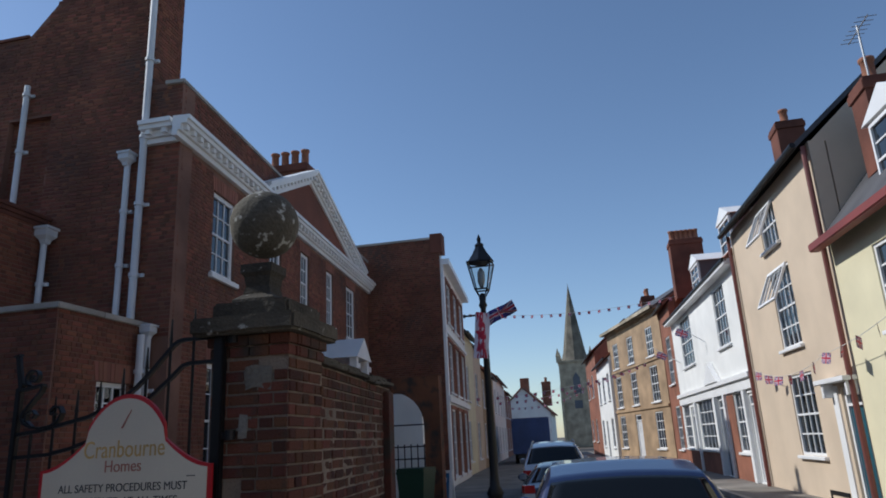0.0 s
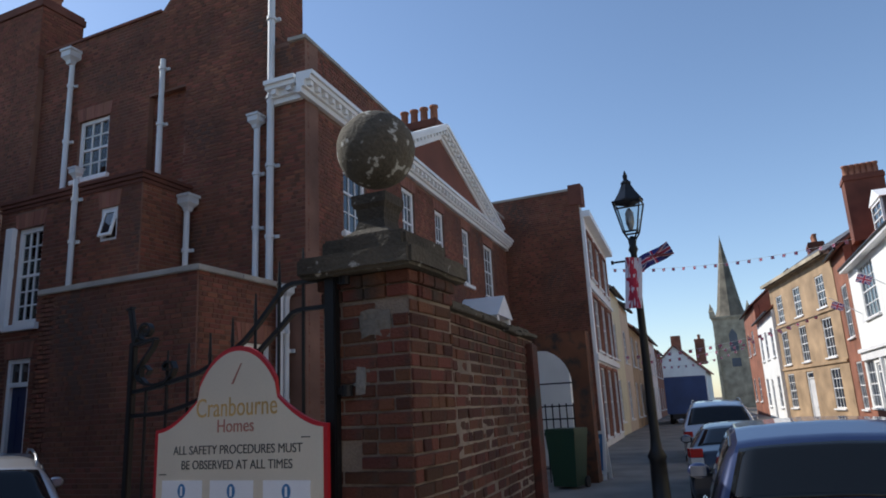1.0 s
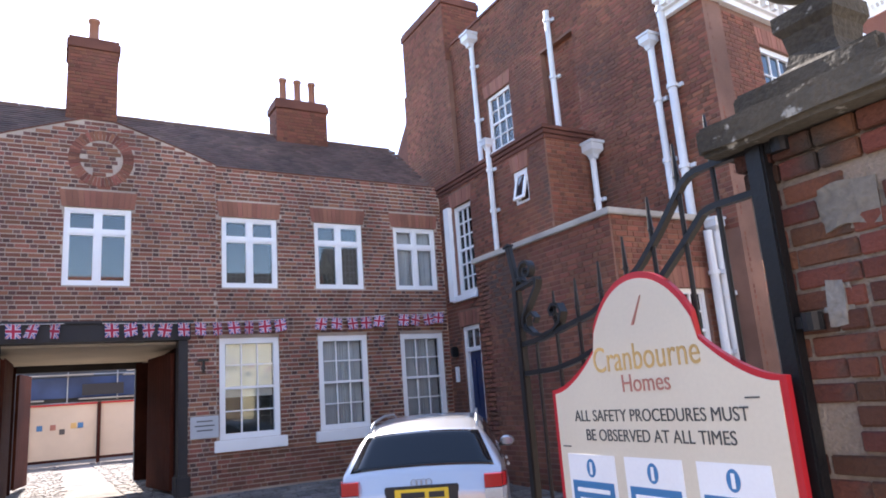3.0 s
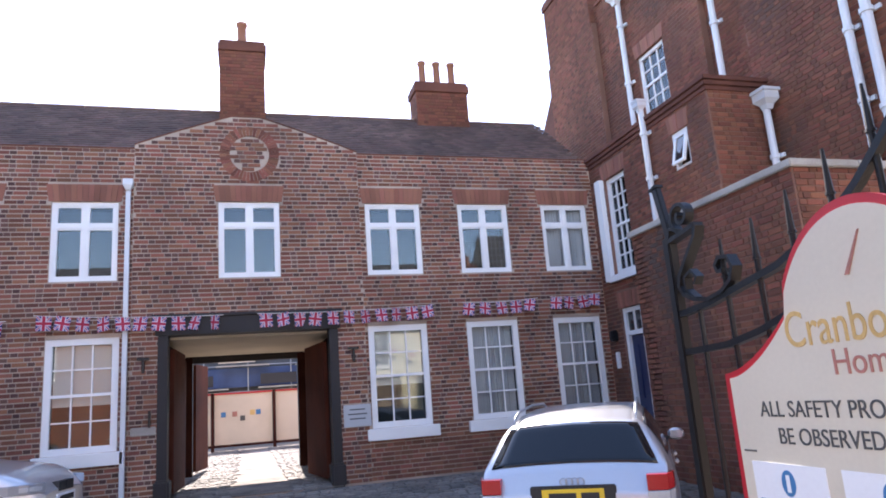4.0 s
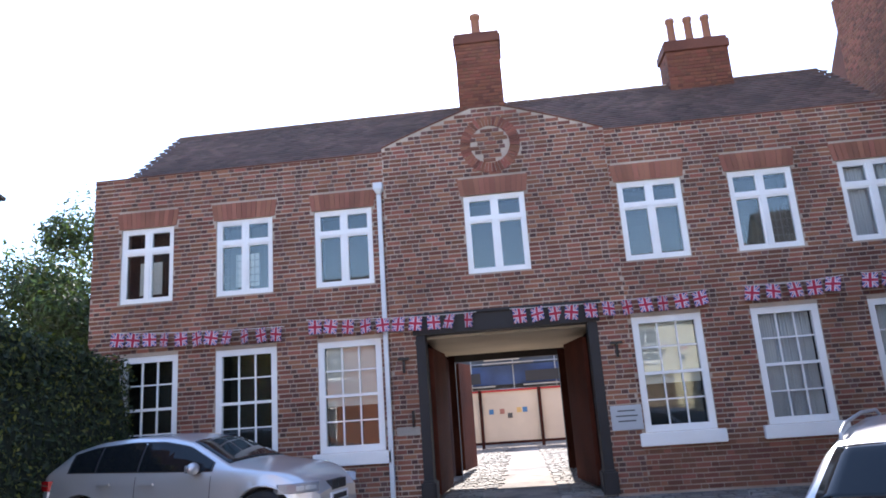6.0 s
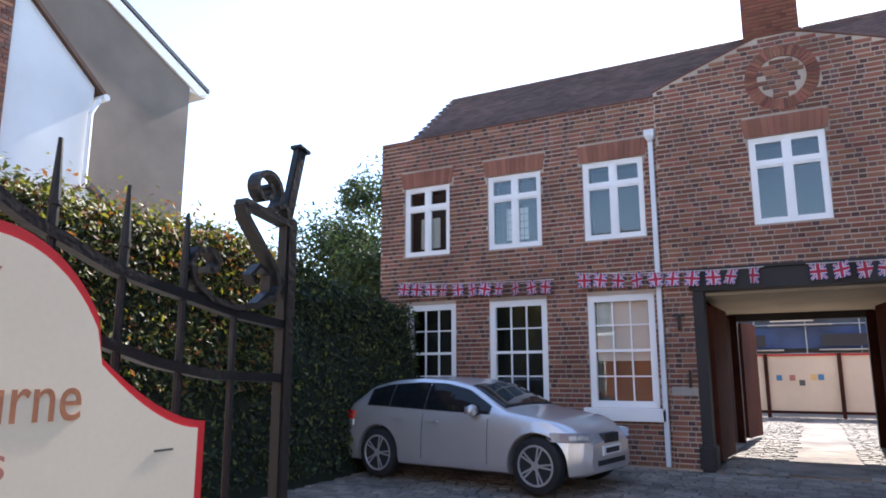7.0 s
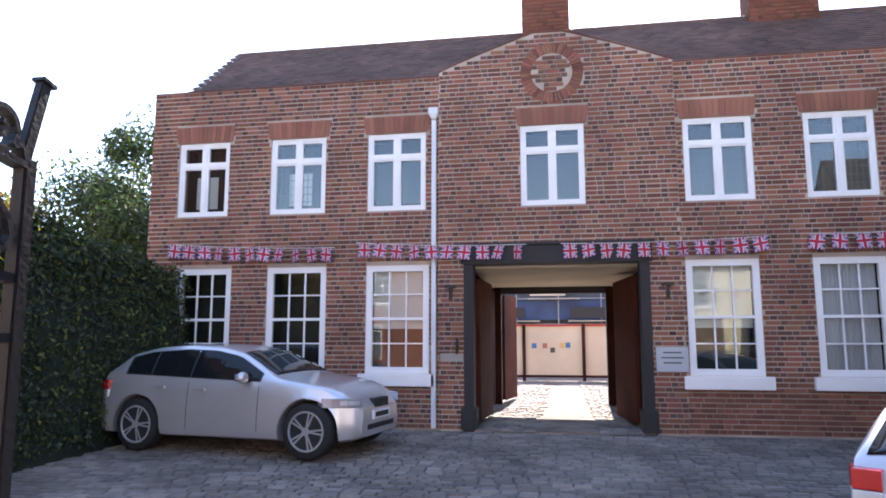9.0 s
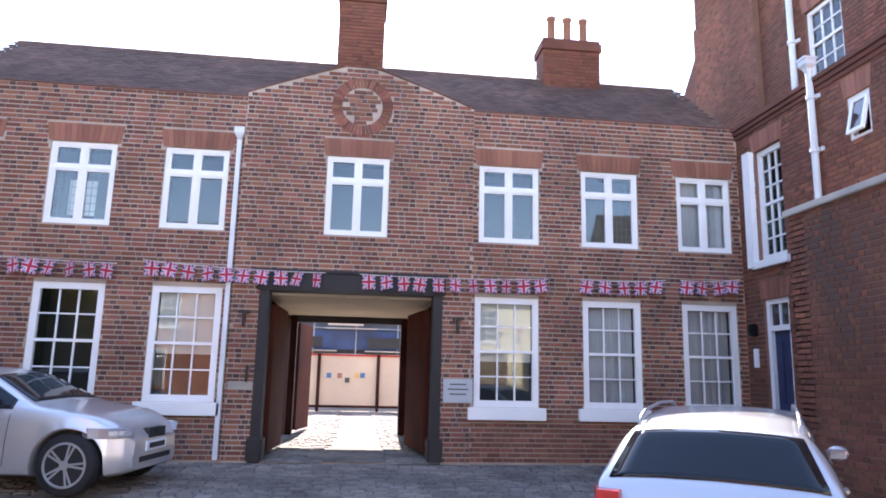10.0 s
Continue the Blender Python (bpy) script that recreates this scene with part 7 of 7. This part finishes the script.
part("bottom_rail", boxed((-26.97, -26.86, -2.0, 8.1, 0.14, 0.22)), PASSAGE_WOOD, hoarding)
for y, z, mat in ((2.35, 1.2, SIGN_BLUE), (2.72, 1.2, ROSE), (3.3, 1.22, GOLD), (3.5, 1.22, SIGN_BLUE), (2.98, 1.05, GREY_INK)):
    part("notice", boxed((-26.9, -26.885, y - 0.08, y + 0.08, z - 0.07, z + 0.1)), mat, hoarding)
scaffold = thing("scaffold", "scaffolding with blue sheeting around a site building", "scaffold")
SHEET = material("blue_sheeting", (0.035, 0.07, 0.17), 0.6, blotch=0.25)
part("sheeting", boxed((-33.0, -32.9, -4, 9, 2.3, 3.1)), SHEET, scaffold)
part("site_building", boxed((-38, -33.3, -4, 10, 0, 5.0)), material("dark_site_wall", (0.08, 0.085, 0.09), 0.9, blotch=0.2), scaffold)
for k in range(8):
    g = bmesh.new()
    rod(g, (-32.7, -4 + k * 1.8, 0), (-32.7, -4 + k * 1.8, 5.2), 0.025, 6)
    part("tube", g, ALLOY, scaffold)
for z in (2.1, 3.2, 4.4):
    g = bmesh.new()
    rod(g, (-32.7, -4, z), (-32.7, 9, z), 0.025, 6)
    part("tube", g, ALLOY, scaffold)
for k, (y, z) in enumerate(((-2.5, 2.15), (0.2, 2.2), (1.9, 3.15), (3.6, 2.2), (5.2, 3.1))):
    part("scaffold_board", boxed((-32.8, -32.2, y, y + 2.2, z, z + 0.05)), CONCRETE, scaffold)
    part("guard_panel", boxed((-32.3, -32.26, y + 0.1, y + 1.6, z + 0.15, z + 0.6)), TRIM if k % 2 else BOARD, scaffold)
tagged(part("pavement_back", boxed((-27.5, -17.8, -2.0, 9.0, 0.0, 0.012), (-17.8, -13.42, 1.8, 4.56, 0.0, 0.012)), material("worn_yard_paving", (0.20, 0.165, 0.14), 0.95, bump=0.8, grain=30, blotch=0.35, stain=((0.09, 0.07, 0.06), 0.5, 0.7, 1.5))), "pale sunlit concrete yard behind the archway", "pavement", kind="structure")

# ---- small fittings on the coach house ----
plq = thing("wall_plaque", "pale grey engraved plaque on the brickwork", "sign", FRONT @ pose(4.64, -0.075, 0.9))
part("plate", boxed((0, 0.46, 0, 0.02, 0, 0.36), bevel=0.004), material("grey_plaque", (0.42, 0.45, 0.48), 0.5, blotch=0.08), plq)
part("text_bar", boxed(*[(0.1 - 0.03 * (k % 2), 0.36 + 0.03 * (k % 2), -0.003, 0, 0.27 - 0.075 * k, 0.29 - 0.075 * k) for k in range(3)]), GREY_INK, plq)
blk = part("stone_block", boxed((1.38, 1.75, -0.07, 0.02, 1.03, 1.16), bevel=0.01), LEDGE, coach, "pale stone pad in the brickwork")
blk.matrix_basis = FRONT
for u in (1.55, 4.85):
    g = boxed((u - 0.09, u + 0.09, -0.1, -0.05, 2.18, 2.22), (u - 0.02, u + 0.02, -0.1, -0.05, 1.98, 2.18))
    part("iron_bracket", g, BLACK, coach).matrix_basis = FRONT
part("bolt", boxed((1.64, 1.67, -0.12, -0.05, 1.15, 1.4)), BLACK, coach).matrix_basis = FRONT
for z, hh_ in ((1.55, 0.3),):
    part("entry_phone", boxed((-13.25, -13.15, -0.05, 0, z, z + hh_), bevel=0.008), WHITE, house).matrix_basis = SOUTH
part("lantern", boxed((-13.25, -13.13, -0.14, 0, 2.05, 2.25), bevel=0.02), BLACK, house).matrix_basis = SOUTH
aerial = thing("aerial", "thin rooftop television aerial", "aerial", pose(5.2, 13.2, 7.4), group="aerials")
g = bmesh.new()
rod(g, (0, 0, -1.5), (0, 0, 1.0), 0.02, 6)
rod(g, (0, -0.5, 0.9), (0, 0.5, 0.9), 0.012, 6)
for k in range(7):
    rod(g, (-0.16, -0.45 + 0.15 * k, 0.9), (0.16, -0.45 + 0.15 * k, 0.9), 0.008, 5)
part("mast", g, ALLOY, aerial)

# ---- yard setts and pavement slabs ----
rng = random.Random(55)


def sett_block(vs, fs, x, y, d, w, z, e=0.018):
    i = len(vs)
    vs += [(x + 0.006, y + 0.006, z - 0.02), (x + d - 0.006, y + 0.006, z - 0.02), (x + d - 0.006, y + w - 0.006, z - 0.02), (x + 0.006, y + w - 0.006, z - 0.02), (x + e, y + e, z + 0.012), (x + d - e, y + e, z + 0.012), (x + d - e, y + w - e, z + 0.012), (x + e, y + w - e, z + 0.012)]
    fs += [(i + 4, i + 5, i + 6, i + 7), (i, i + 1, i + 5, i + 4), (i + 1, i + 2, i + 6, i + 5), (i + 2, i + 3, i + 7, i + 6), (i + 3, i, i + 4, i + 7)]


# cobbled margins on both sides of a smooth strip through the archway
vs, fs = [], []
for y0, y1 in ((1.95, 2.75), (3.75, 4.45)):
    x = -26.7
    while x < -13.5:
        d, y = rng.uniform(0.13, 0.18), y0 + rng.random() * 0.08
        while y < y1:
            w_ = rng.uniform(0.15, 0.26)
            sett_block(vs, fs, x, y, d, w_, 0.018 + rng.uniform(-0.006, 0.006), 0.022)
            y += w_
        x += d
tagged(ob_mesh("archway_cobbles", vs, fs, SETT), "worn cobbles beside the smooth strip under the archway", "cobbles", kind="stuff")
vs, fs = [], []
x = -13.35
while x < -4.0:
    d = rng.uniform(0.11, 0.14)
    y = -2.7 - rng.random() * 0.2
    while y < 8.7:
        w_ = rng.uniform(0.15, 0.24)
        if -13.4 < x:
            z = yard(x + d / 2) - 0.018 + rng.uniform(-0.006, 0.006)
            sett_block(vs, fs, x, y, d, w_, z)
        y += w_
    x += d
st = ob_mesh("cobbles", vs, fs, SETT)
tagged(st, "worn grey cobbles of the yard", "cobbles", kind="stuff")
